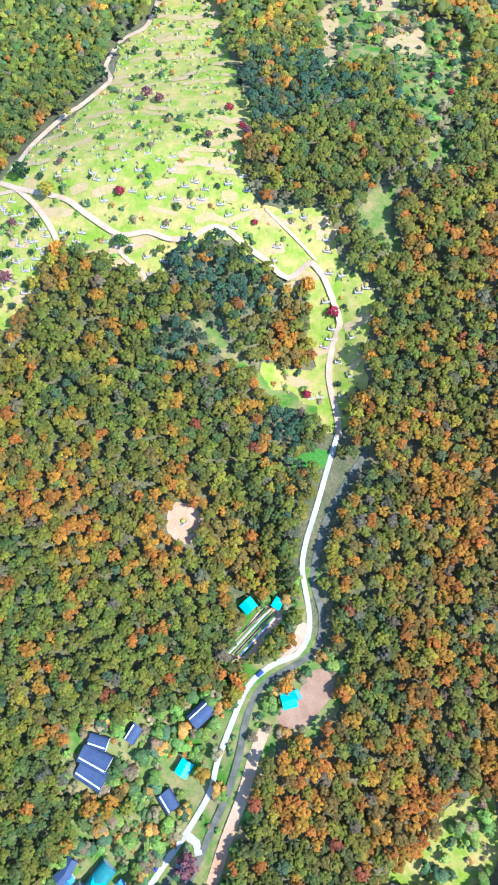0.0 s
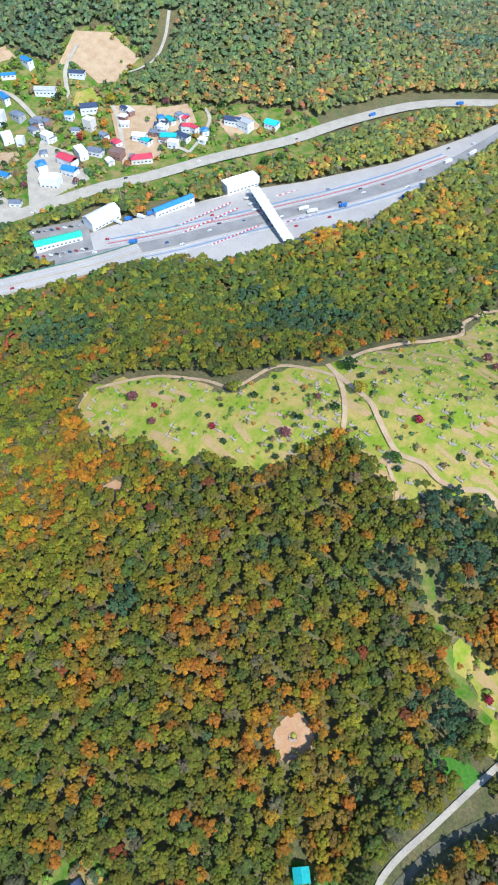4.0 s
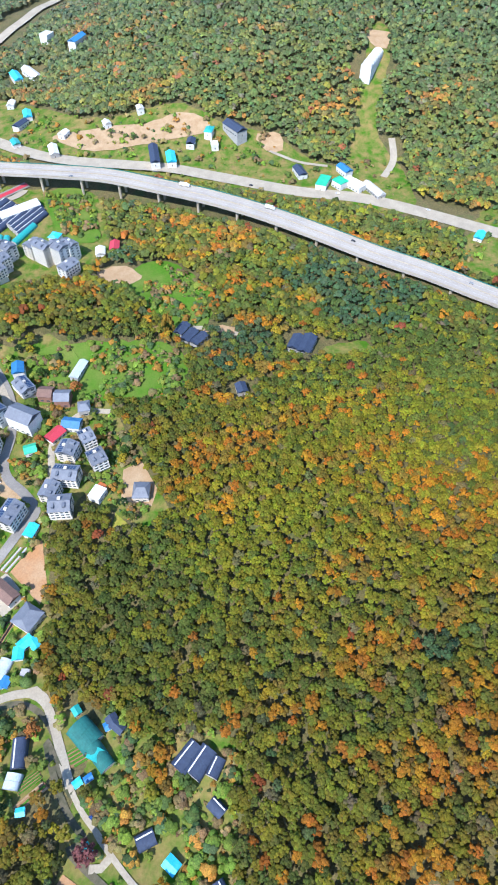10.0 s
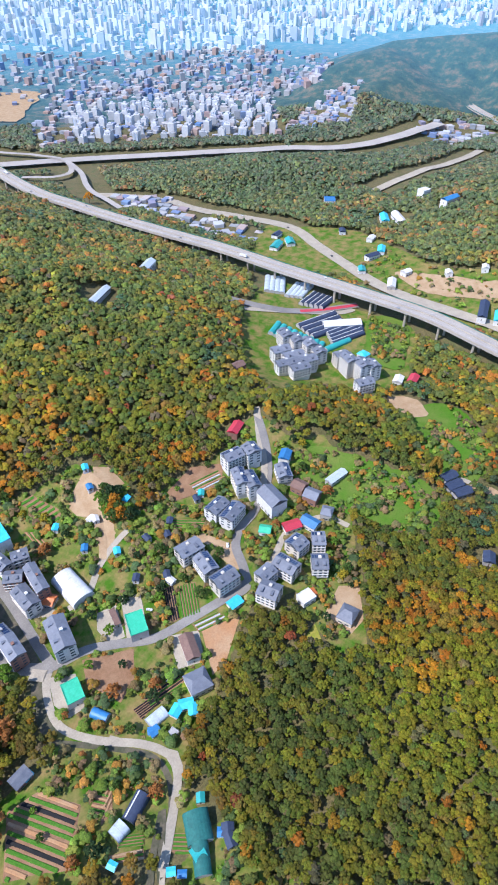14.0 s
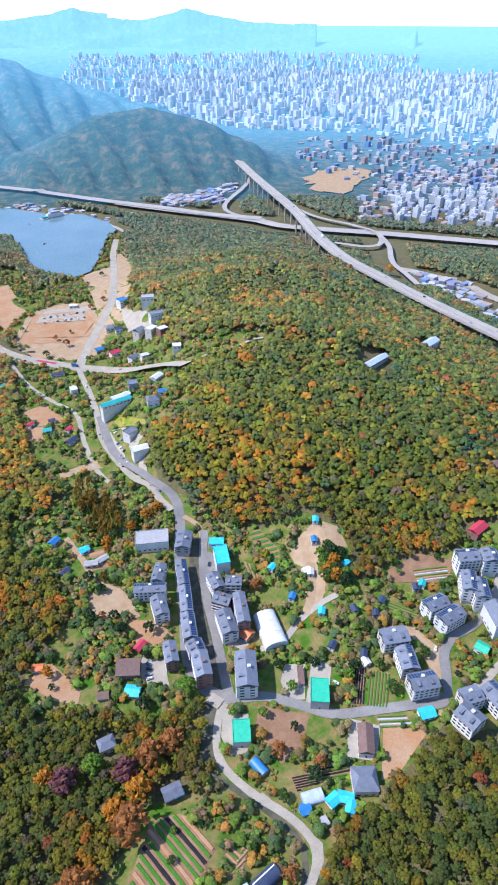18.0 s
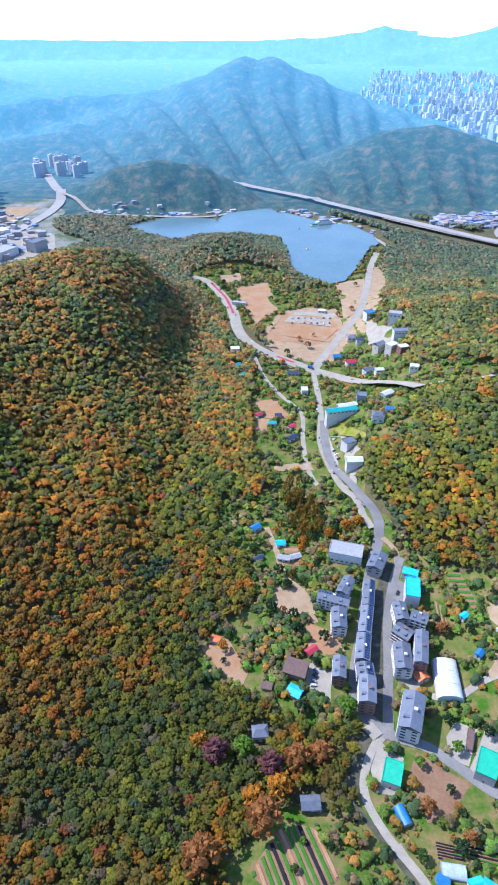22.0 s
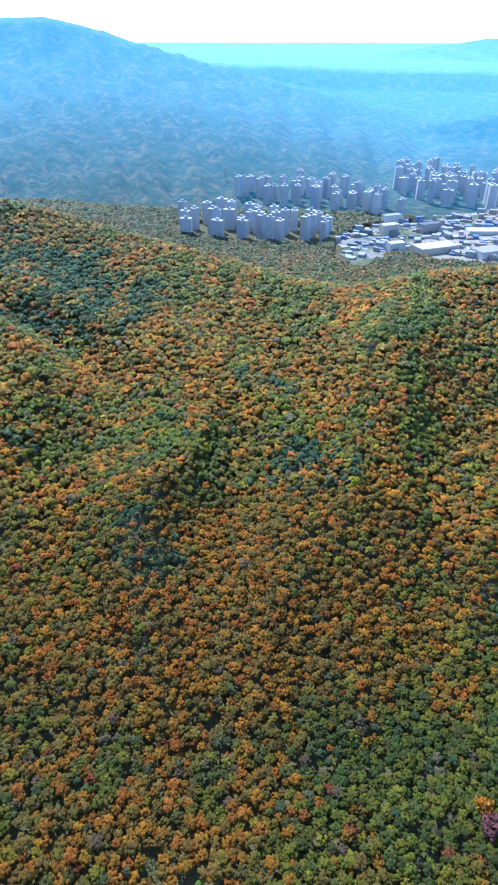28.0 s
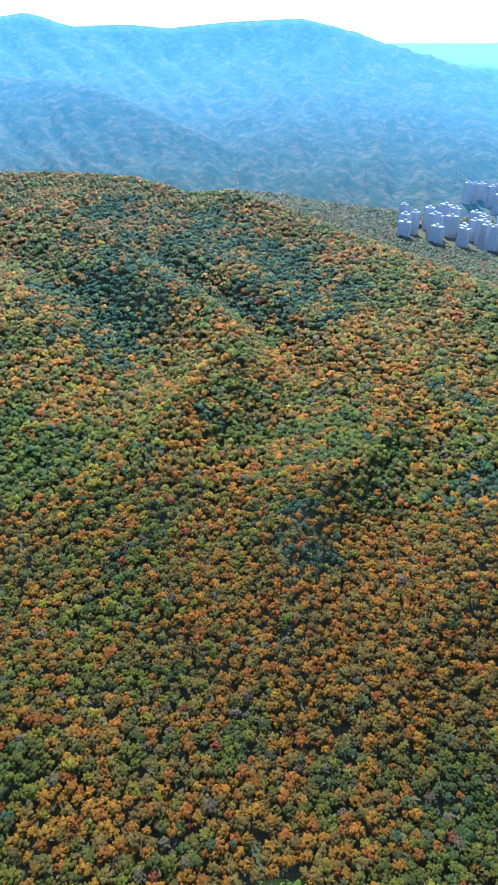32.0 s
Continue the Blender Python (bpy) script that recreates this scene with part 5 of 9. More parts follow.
road("road", [(-153.7, -454.4), (-140.2, -424.7), (-128.9, -390.1), (-121.9, -355.8), (-113.7, -320.7), (-109.5, -300.9)], 7.0, M_ASPHALT, "back street along the walled stream")
road("road", [(-143.2, -477.4), (-151.1, -460.1), (-147.4, -441.2)], 5.0, M_SAND, "curving lane beside the stream")
road("stream", [(-143.2, -451.9), (-130.0, -417.5), (-120.3, -382.6), (-112.5, -350.2), (-104.1, -316.5), (-99.3, -304.1), (-86.7, -283.3), (-80.1, -265.3)], 9.0, M_STREAM, "dark walled stream channel with weeds", lift=0.25, category="stream", clear=1.0)
CROSS_ROAD = [(-93.2, -318.9), (-109.5, -300.9), (-130.8, -291.9), (-148.3, -276.6), (-165.1, -260.9), (-194.6, -249.3), (-217.3, -240.7), (-232.5, -234.6), (-245.9, -247.4), (-257.4, -263.4), (-272.7, -271.5), (-293.8, -273.4), (-326.7, -284.1), (-352.8, -303.8), (-379.7, -335.2)]
road("road", CROSS_ROAD, 7.0, M_ASPHALT, "asphalt road curving up through the new houses")
road("road", [(-109.5, -300.9), (-100.3, -295.6), (-89.3, -276.7), (-87.1, -260.4), (-95.1, -240.2), (-109.1, -218.7), (-114.5, -203.6), (-113.1, -191.9), (-69.4, -162.5)], 5.0, M_CONCRETE, "concrete lane past the green-roofed hall")
road("road", [(-145.1, -327.1), (-160.6, -324.5), (-182.5, -334.9), (-200.6, -338.4), (-216.3, -337.7)], 5.0, M_CONCRETE, "pale side lane")
road("road", [(-187.9, -336.7), (-201.3, -351.0), (-213.2, -374.2)], 6.0, M_SAND, "sandy track to a bare building site")
road("road", [(-246.7, -232.6), (-268.4, -234.6), (-295.2, -240.2), (-323.5, -226.9), (-327.9, -205.0)], 5.0, M_CONCRETE, "lane between apartment blocks")
patch("plot", [(-204.4, -393.7), (-216.8, -400.6), (-238.2, -406.3), (-249.9, -393.0), (-247.1, -371.8), (-227.9, -379.0), (-215.3, -366.1), (-209.6, -344.2), (-198.3, -342.1), (-193.9, -350.1), (-209.0, -369.4), (-202.9, -382.0)], M_SAND, "bare sandy building site", 0.3)
patch("plot", [(-212.7, -367.7), (-218.3, -355.8), (-205.1, -341.0), (-188.5, -336.1), (-198.0, -354.0)], M_SAND, "bare orange earth slope", 0.3)
patch("plot", [(-229.5, -301.4), (-252.1, -291.9), (-257.4, -266.5), (-242.0, -247.3), (-240.4, -254.3), (-245.4, -284.2), (-226.6, -294.5)], M_SAND, "bare earth bank behind new flats", 0.3)
patch("plot", [(-154.9, -308.0), (-167.5, -301.4), (-153.8, -278.0), (-143.2, -282.9), (-145.8, -297.6)], M_CONCRETE, "empty concrete parking yard", 0.3)
patch("plot", [(-173.3, -302.8), (-184.6, -294.1), (-165.0, -267.2), (-153.2, -275.7)], M_CONCRETE, "paved house yard", 0.3)
patch("plot", [(-102.8, -296.4), (-115.4, -284.7), (-104.0, -261.8), (-93.5, -264.7), (-93.2, -278.6)], M_CONCRETE, "paved yard of a green-roofed hall", 0.3)
patch("plot", [(-146.3, -434.8), (-160.4, -416.0), (-152.7, -397.0), (-138.0, -408.1)], M_ASPHALT, "asphalt yard", 0.3)
patch("plot", [(-128.1, -351.5), (-143.0, -343.9), (-136.0, -327.7), (-124.4, -336.0)], M_CONCRETE, "small parking yard", 0.3)
patch("plot", [(-67.0, -358.8), (-80.1, -349.7), (-75.7, -326.0), (-61.5, -330.7), (-60.2, -347.2)], M_CONCRETE, "gravel parking lot", 0.3)
patch("plot", [(-172.0, -254.4), (-187.3, -240.5), (-172.5, -222.7), (-157.9, -233.1)], M_CONCRETE, "pale paved yard of a long house", 0.3)
patch("plot", [(-245.9, -177.1), (-273.9, -181.8), (-283.3, -170.2), (-259.6, -153.3), (-245.1, -154.7)], M_SAND, "sandy courtyard with orange shrubs", 0.3)
patch("plot", [(-45.6, -434.4), (-72.5, -422.5), (-70.1, -404.5), (-49.9, -396.7), (-40.5, -412.3)], M_SAND, "pale tilled ground", 0.3)
patch("plot", [(-66.3, -394.5), (-91.4, -380.2), (-86.9, -365.1), (-65.7, -371.1)], M_SOIL, "dry brown grass plot", 0.3)
patch("plot", [(-124.3, -288.6), (-150.9, -267.0), (-134.3, -249.6), (-119.5, -246.6), (-114.8, -272.8)], M_FIELD, "brown garden ground", 0.3)
patch("plot", [(-297.0, -343.7), (-318.7, -325.5), (-299.4, -311.4), (-261.0, -329.8), (-264.2, -341.0)], M_FIELD, "terraced garden plots", 0.3)
patch("plot", [(-378.1, -279.9), (-394.0, -256.9), (-370.3, -236.7), (-360.7, -257.8)], M_MEADOW, "bright green hillside meadow", 0.3)
patch("plot", [(-188.8, -239.4), (-212.1, -223.9), (-181.5, -211.5), (-168.3, -212.3)], M_SOIL, "dry bare slope", 0.3)
patch("plot", [(-158.5, -228.1), (-164.6, -221.6), (-154.7, -217.6), (-150.0, -223.0)], M_GRASS, "mown lawn", 0.3)
patch("plot", [(-217.6, -179.4), (-228.6, -166.8), (-237.2, -178.7)], M_GRASS, "small lawn", 0.3)
patch("plot", [(-224.5, -254.5), (-237.2, -239.5), (-227.9, -235.3), (-215.7, -244.6)], M_CONCRETE, "paved forecourt", 0.3)
crop_field([(-183.3, -432.0), (-195.0, -427.8), (-199.6, -394.2), (-190.3, -392.5)], 160, "leafy green crop rows", M_FIELD, 7, ("green",))
crop_field([(-169.5, -408.2), (-175.3, -399.4), (-172.2, -380.7), (-165.2, -386.7)], 81, "vegetable strips", M_FIELD, 6, ("green","soil"))
crop_field([(-194.4, -283.6), (-203.8, -279.3), (-186.0, -256.9), (-178.6, -259.9)], 52, "beds under black film", M_FIELD, 6, ("dark",))
crop_field([(-204.0, -276.3), (-215.0, -267.7), (-198.1, -247.6), (-187.0, -255.1)], 50, "green cabbage beds", M_FIELD, 7, ("green",))
crop_field([(-245.1, -320.9), (-260.6, -301.6), (-264.5, -292.8), (-253.8, -293.8), (-240.3, -314.9)], 129, "green vegetable strips", M_FIELD, 4, ("green",))
crop_field([(-188.2, -247.5), (-205.7, -239.0), (-206.1, -231.0), (-186.0, -239.0)], 154, "green garden rows", M_FIELD, 5, ("green","film"))
crop_field([(-281.6, -333.0), (-310.9, -324.0), (-305.1, -314.3), (-278.1, -321.9)], 163, "long garden beds with film", M_FIELD, 6, ("film","soil","green"))
crop_field([(-130.0, -237.1), (-155.6, -230.2), (-155.1, -223.8), (-127.8, -227.9)], 165, "dark garden beds", M_FIELD, 5, ("dark","green"))
crop_field([(-38.2, -250.2), (-56.5, -244.4), (-64.9, -219.7), (-41.2, -200.1), (-17.3, -223.2)], 109, "large patchwork vegetable field", M_FIELD, 12, ("green","soil","green","green","dark"))
crop_field([(-78.1, -214.9), (-85.3, -217.7), (-73.4, -203.9), (-64.3, -203.1)], -159, "reddish tilled beds", M_FIELD, 4, ("soil",))
crop_field([(-56.8, -484.2), (-70.5, -482.5), (-67.6, -446.7), (-54.6, -448.7)], 173, "garden strips on the slope", M_FIELD, 5, ("green","soil"))
apartment(-100.5, -418.8, 59, 17.9, 9.0, 4, "white", "slate", False)
apartment(-89.2, -406.3, 158, 24.6, 9.0, 4, "white", "slate", True)
apartment(-90.3, -386.9, 83, 18.8, 11.0, 4, "white", "slate", False)
apartment(-83.9, -344.5, 79, 16.9, 9.0, 4, "brick", "slate", False)
apartment(-131.4, -445.2, 62, 19.4, 13.0, 3, "grey", "slate", False)
apartment(-118.1, -413.1, 76, 26.1, 9.0, 3, "white", "slate", True)
apartment(-111.1, -387.2, 74, 25.2, 9.0, 3, "white", "slate", True)
apartment(-104.3, -362.7, 76, 22.5, 10.0, 3, "white", "slate", True)
apartment(-101.9, -343.5, 87, 10.0, 12.0, 3, "grey", "slate", True)
apartment(-99.1, -324.3, 79, 19.4, 11.0, 5, "brick", "slate", False)
apartment(-137.7, -390.9, 88, 16.3, 10.0, 4, "cream", "slate", False)
apartment(-150.0, -384.2, 153, 12.3, 10.0, 4, "cream", "slate", False)
apartment(-135.2, -372.2, 135, 13.3, 11.0, 4, "brick", "slate", False)
apartment(-129.6, -351.3, 82, 21.6, 12.0, 4, "white", "slate", False)
apartment(-143.6, -356.0, 74, 27.6, 9.0, 5, "brick", "slate", False)
apartment(-124.3, -307.1, 68, 26.8, 14.0, 5, "white", "slate", False)
apartment(-319.5, -315.2, 160, 16.9, 13.0, 5, "white", "slate", True)
apartment(-333.6, -306.3, 66, 13.4, 13.0, 5, "white", "slate", True)
apartment(-305.3, -296.4, 54, 18.9, 11.0, 5, "white", "slate", True)
apartment(-308.9, -287.6, 59, 18.9, 11.0, 5, "white", "slate", True)
apartment(-271.9, -293.4, 179, 17.3, 12.0, 4, "white", "slate", True)
apartment(-275.1, -280.6, -174, 19.6, 12.0, 4, "white", "slate", True)
apartment(-337.5, -275.2, 49, 16.2, 12.0, 3, "grey", "slate", True)
apartment(-228.3, -284.3, 165, 18.8, 13.0, 4, "cream", "slate", False)
apartment(-225.3, -265.6, 70, 17.7, 12.0, 4, "cream", "slate", True)
apartment(-223.9, -247.1, 166, 18.1, 13.0, 4, "cream", "slate", True)
apartment(-234.1, -215.0, 101, 14.7, 14.0, 4, "cream", "slate", False)
apartment(-244.7, -225.7, 172, 13.3, 11.0, 4, "cream", "slate", False)
apartment(-259.4, -218.2, 91, 17.8, 13.0, 4, "cream", "slate", True)
apartment(-281.0, -223.3, 173, 12.3, 14.0, 4, "cream", "slate", True)
apartment(-293.8, -212.6, 128, 9.9, 13.0, 4, "cream", "slate", True)
apartment(-275.8, -200.1, 128, 11.7, 14.0, 4, "cream", "slate", True)
house(-306.8, -265.2, 71, 21.4, 15.0, 13.0, "slate", "white", "gable", "apartment_house")
house(-152.5, -413.3, 76, 20.2, 11.0, 11.0, "cyan", "white", "flat", "office_block")
house(-108.4, -461.0, 162, 27.8, 16.0, 9.0, "grey", "white", "flat", "factory_building")
house(-140.2, -342.8, 113, 11.5, 9.0, 4.0, "orange", "grey", "gable", "workshop")
barrel(-157.9, -336.2, 82, 30.2, 17.0, 7.0, "white", name="storage_hall", what="large white curved-roof storage hall", ends="white")
house(-105.0, -273.3, 68, 15.0, 11.0, 6.0, "green", "cream", "flat", "village_hall")
barrel(-106.1, -250.4, 105, 10.9, 6.5, 4.0, "blue")
house(-54.6, -349.5, 158, 15.6, 13.0, 6.0, "brown", "brick", "gable", "house")
house(-52.1, -332.4, 148, 9.6, 8.0, 3.5, "cyan", "white", "gable", "house")
house(-157.1, -435.2, 156, 12.5, 8.0, 3.0, "cyan", "white", "shed", "shop")
house(-163.0, -275.1, 60, 17.4, 12.0, 8.0, "green", "grey", "flat", "house")
house(-159.3, -293.6, 66, 14.0, 4.0, 3.0, "brown", "grey", "shed", "shed")
house(-336.7, -258.2, 92, 11.1, 11.0, 6.0, "brown", "brick", "gable", "house")
house(-334.1, -244.0, 97, 11.9, 12.0, 7.0, "slate", "brick", "gable", "house")
house(-282.6, -253.9, 116, 8.6, 8.0, 4.0, "green", "white", "gable", "house", what="house with bright green tarp roof")
house(-298.5, -239.7, 150, 13.6, 9.0, 4.0, "red", "white", "gable", "house")
house(-309.5, -229.8, 89, 13.8, 10.0, 5.0, "blue", "white", "gable", "house")
house(-326.4, -224.7, 108, 8.6, 10.0, 6.0, "slate", "grey", "hip", "house")
house(-216.8, -232.2, 168, 9.6, 7.0, 3.0, "cyan", "white", "gable", "house")
house(-249.5, -194.0, 162, 10.8, 9.0, 5.0, "white", "white", "flat", "house")
house(-256.0, -192.8, 68, 5.5, 5.0, 3.0, "orange", "white", "gable", "house")
house(-254.4, -163.4, 96, 11.1, 13.0, 5.0, "slate", "cream", "hip", "temple_house")
house(-172.4, -235.4, 59, 18.6, 9.0, 5.0, "brown", "white", "gable", "chapel_house")
house(-157.6, -215.2, 156, 14.3, 14.0, 6.0, "slate", "cream", "hip", "house")
house(-135.9, -214.4, -168, 7.3, 6.0, 3.5, "cyan", "white", "gable", "house")
house(-142.9, -212.4, 141, 8.8, 6.0, 3.5, "cyan", "white", "gable", "house")
house(-142.8, -206.8, 46, 7.4, 5.0, 3.5, "cyan", "white", "gable", "house")
barrel(-126.2, -221.6, 170, 12.7, 8.0, 3.5, "plastic")
house(-118.9, -216.5, 165, 5.7, 5.0, 3.0, "blue", "white", "gable", "house")
house(-124.9, -206.9, -177, 5.1, 5.0, 3.0, "grey", "white", "shed", "shed")
house(-234.8, -404.3, 60, 6.0, 4.5, 2.8, "cyan", "white", "gable", "hut")
house(-224.7, -388.6, 67, 6.0, 4.5, 2.8, "blue", "white", "gable", "hut")
house(-186.0, -354.4, 44, 6.0, 4.5, 2.8, "blue", "white", "gable", "hut")
house(-185.5, -387.4, 34, 6.0, 4.5, 2.8, "cyan", "white", "gable", "hut")
house(-235.4, -357.9, 16, 6.0, 4.5, 2.8, "cyan", "white", "gable", "hut")
house(-197.9, -330.8, 55, 6.0, 4.5, 2.8, "cyan", "white", "gable", "hut")
house(-219.5, -320.2, 80, 6.0, 4.5, 2.8, "navy", "white", "gable", "hut")
house(-232.1, -311.0, 62, 6.0, 4.5, 2.8, "navy", "white", "gable", "hut")
house(-206.1, -287.6, 54, 6.0, 4.5, 2.8, "navy", "white", "gable", "hut")
house(-204.3, -282.0, 89, 6.0, 4.5, 2.8, "white", "white", "gable", "hut")
house(-242.6, -317.9, 35, 6.0, 4.5, 2.8, "navy", "white", "gable", "hut")
house(-273.5, -316.7, 60, 6.0, 4.5, 2.8, "navy", "white", "gable", "hut")
house(-280.1, -317.5, 40, 6.0, 4.5, 2.8, "teal", "white", "gable", "hut")
house(-206.2, -368.5, 4, 6.0, 4.5, 2.8, "white", "white", "gable", "hut")
house(-208.0, -364.8, 60, 6.0, 4.5, 2.8, "white", "white", "gable", "hut")
house(-190.5, -303.6, 36, 6.0, 4.5, 2.8, "navy", "white", "gable", "hut")
park(CARS[3], -68.6, -349.5, 124)
park(CARS[1], -67.8, -345.7, 150)
park(CARS[2], -66.2, -341.9, 150)
park(CARS[0], -65.5, -338.3, 176)
park(CARS[1], -64.7, -333.6, 35)
park(CARS[0], -131.8, -342.7, 94)
park(CARS[3], -137.1, -342.0, 70)
park(CARS[1], -143.3, -418.6, 60)
park(CARS[0], -254.0, -268.8, 40)
park(CARS[1], -121.1, -409.4, 145)
park(CARS[0], -103.4, -368.8, 4)
park(CARS[1], -132.3, -449.1, 130)
park(CARS[2], -98.3, -354.2, 56)
park(CARS[0], -148.7, -234.1, 44)
park(CARS[1], -151.2, -233.3, 135)
park(CARS[0], -219.2, -247.4, 36)
park(CARS[0], -178.4, -278.9, 120)
road("bridge", [(-97.1, -307.6, 5.6), (-102.2, -299.0, 5.9)], 8.0, M_CONCRETE, "small concrete road bridge over the stream", thick=1.0, category="bridge")

# ---- slope west of the street, valley to the lake ----
SLOPE = [(-2.7, -539.7), (-30.2, -548.8), (-70.6, -563.6), (-117.9, -542.9), (-147.2, -504.5), (-152.8, -483.6), (-139.1, -444.6), (-116.0, -348.0), (-95.4, -310.4), (-60.8, -305.4), (-29.2, -324.3), (8.4, -342.9), (20.2, -356.4), (8.4, -381.3), (-18.0, -407.9), (-25.1, -456.9), (3.1, -499.6)]
patch("verge", SLOPE, M_VERGE, "terraced orchard slope with gardens", 0.15, ragged=2.0)
SOUTH = [(52.7, -1172.9), (37.7, -1212.8), (-99.5, -1221.9), (-130.8, -1115.5), (-233.9, -1187.8), (-317.9, -1355.7), (-341.5, -1353.4), (-265.1, -1135.3), (-250.6, -860.3), (-233.1, -735.8), (-323.5, -649.9), (-317.3, -633.5), (-217.2, -656.9), (-197.5, -585.0), (-147.4, -585.5), (-139.5, -543.7), (-133.3, -511.3), (-117.9, -542.9), (-48.8, -574.9), (-36.9, -669.1), (-44.5, -806.6), (-84.0, -917.3), (-2.8, -997.4)]
patch("verge", SOUTH, M_VERGE, "open valley ground with yards and rough grass", 0.15, ragged=2.0)
patch("verge", [(-13.1, -236.9), (-40.7, -260.0), (-65.7, -251.1), (-81.2, -232.0), (-86.0, -213.3), (-6.2, -218.5)], M_VERGE, "terraced gardens by the stream", 0.15, ragged=1.5)
patch("plot", [(12.6, -371.0), (-6.3, -380.9), (-21.1, -350.3), (-16.9, -340.2), (-2.9, -349.0)], M_SOIL, "bare red earth field", 0.35)
patch("plot", [(-46.6, -429.5), (-69.6, -427.5), (-70.9, -403.8), (-52.7, -399.7)], M_SAND, "pale tilled plot", 0.35)
patch("plot", [(-63.6, -382.6), (-89.6, -382.9), (-92.6, -364.7), (-69.2, -361.8)], M_SOIL, "dry grass plot", 0.35)
patch("plot", [(-72.9, -935.9), (-165.0, -897.0), (-160.0, -946.6), (-93.0, -970.4)], M_SOIL, "orange graded earth", 0.35)
patch("plot", [(-63.1, -917.1), (-100.6, -1004.9), (-170.7, -988.9), (-181.7, -947.4), (-149.1, -901.4), (-139.6, -893.2)], M_SOIL, "graded orange building ground", 0.35)
patch("plot", [(-98.2, -978.8), (-119.6, -1013.4), (-185.5, -997.2), (-173.8, -951.5)], M_CONCRETE, "grey gravel car park", 0.35)
patch("plot", [(-22.8, -1133.9), (-84.6, -1162.0), (-93.2, -1024.1), (-53.6, -968.6)], M_SOIL, "bare brown earth", 0.35)
patch("plot", [(-69.4, -889.1), (-127.7, -866.1), (-133.2, -847.4), (-79.2, -861.1)], M_SAND, "graded sand", 0.35)
patch("plot", [(-206.1, -1148.5), (-263.2, -1175.5), (-219.5, -989.0), (-190.1, -971.6)], M_SAND, "bare works site", 0.35)
patch("plot", [(-119.4, -639.6), (-133.0, -630.8), (-142.9, -590.7), (-131.2, -542.2), (-119.3, -550.6), (-114.6, -590.4)], M_CONCRETE, "white paved car park", 0.35)
patch("plot", [(-122.5, -679.7), (-152.4, -610.8), (-150.6, -601.9), (-122.9, -642.2)], M_GRASS, "mown grass bank", 0.35)
patch("plot", [(-40.2, -729.0), (-68.3, -735.1), (-84.0, -687.0), (-51.3, -690.6)], M_SOIL, "brown field plots", 0.35)
patch("plot", [(-41.4, -691.4), (-57.7, -687.7), (-52.5, -662.3), (-36.8, -666.9)], M_SOIL, "orange earth plot", 0.35)
patch("plot", [(-56.6, -598.7), (-98.8, -602.9), (-99.6, -587.7), (-55.7, -588.8)], M_SAND, "pale yard", 0.35)
patch("plot", [(6.7, -1190.0), (-35.0, -1198.4), (-38.8, -1164.3), (-3.2, -1161.2)], M_SAND, "sandy lot", 0.35)
patch("plot", [(-215.0, -944.4), (-237.7, -867.8), (-233.2, -816.9), (-206.0, -859.4)], M_CONCRETE, "paved ground round houses", 0.35)
patch("plot", [(-62.5, -907.6), (-81.2, -987.6), (-120.6, -1023.1), (-183.0, -1009.8), (-199.4, -974.9), (-255.5, -1138.0), (-301.6, -1243.1), (-291.6, -1126.3), (-224.2, -925.3), (-188.7, -891.9), (-147.3, -836.5), (-95.0, -860.0)], M_SAND, "broad sandy ground of road works", 0.22, ragged=2.0)
LAKE = [(222, -1542), (191, -1585), (121, -1634), (10, -1609), (-17, -1667), (-117, -1709), (-181, -1639), (-240, -1564), (-301, -1543), (-335, -1453), (-335, -1390), (-295, -1329), (-271, -1256), (-225, -1158), (-187, -1136), (-153, -1184), (-131, -1230), (-133, -1337), (-125, -1439), (-43, -1478), (45, -1472), (103, -1423), (159, -1478)]
patch("water", LAKE, M_WATER, "calm grey-blue lake", flat=9.0, category="lake")
VALLEY_ROAD = [(-136.6, -489.5), (-132.0, -504.9), (-128.7, -528.5), (-119.3, -550.6), (-112.0, -592.1), (-109.5, -635.3), (-115.7, -677.7), (-120.6, -734.5), (-123.4, -804.8)]
road("road", VALLEY_ROAD, 7.0, M_CONCRETE, "pale valley road with pale kerbs")
BIG_ROAD = [(53.0, -1185.7), (17.0, -1154.4), (-16.5, -1041.1), (-25.6, -954.1), (-37.9, -909.1), (-63.9, -870.1), (-93.2, -842.2), (-124.5, -813.3), (-161.3, -783.8), (-194.7, -739.3), (-221.0, -670.4)]
road("road", BIG_ROAD, 17.0, M_CONCRETE, "wide pale road with red bus lane markings")
road("road", [(-124.5, -813.3), (-152.8, -871.8), (-187.8, -933.3), (-219.5, -989.0), (-260.3, -1136.7), (-288.6, -1245.0), (-319.6, -1335.7)], 12.0, M_CONCRETE, "broad pale road to the lake shore")
road("road", [(-223.2, -677.9), (-259.0, -656.6), (-294.3, -653.4), (-308.0, -649.2)], 4.0, M_CONCRETE, "thin lane along the wooded hill")
road("stream", [(-47.4, -858.0), (-58.4, -792.1), (-76.0, -742.1), (-95.2, -697.2), (-91.6, -641.5), (-91.1, -589.8), (-98.4, -559.6)], 5.0, M_CONCRETE, "concrete stream channel", lift=0.3, category="stream")
road("road", [(-43.1, -502.5), (-50.3, -468.6), (-54.8, -441.3), (-68.8, -421.5), (-73.7, -392.4)], 5.0, M_SAND, "dirt lane between huts")
road("road", [(17.0, -1160.2), (-7.6, -1088.6), (-20.5, -1014.3)], 4.0, M_RED, "red painted bus lane", lift=0.75)
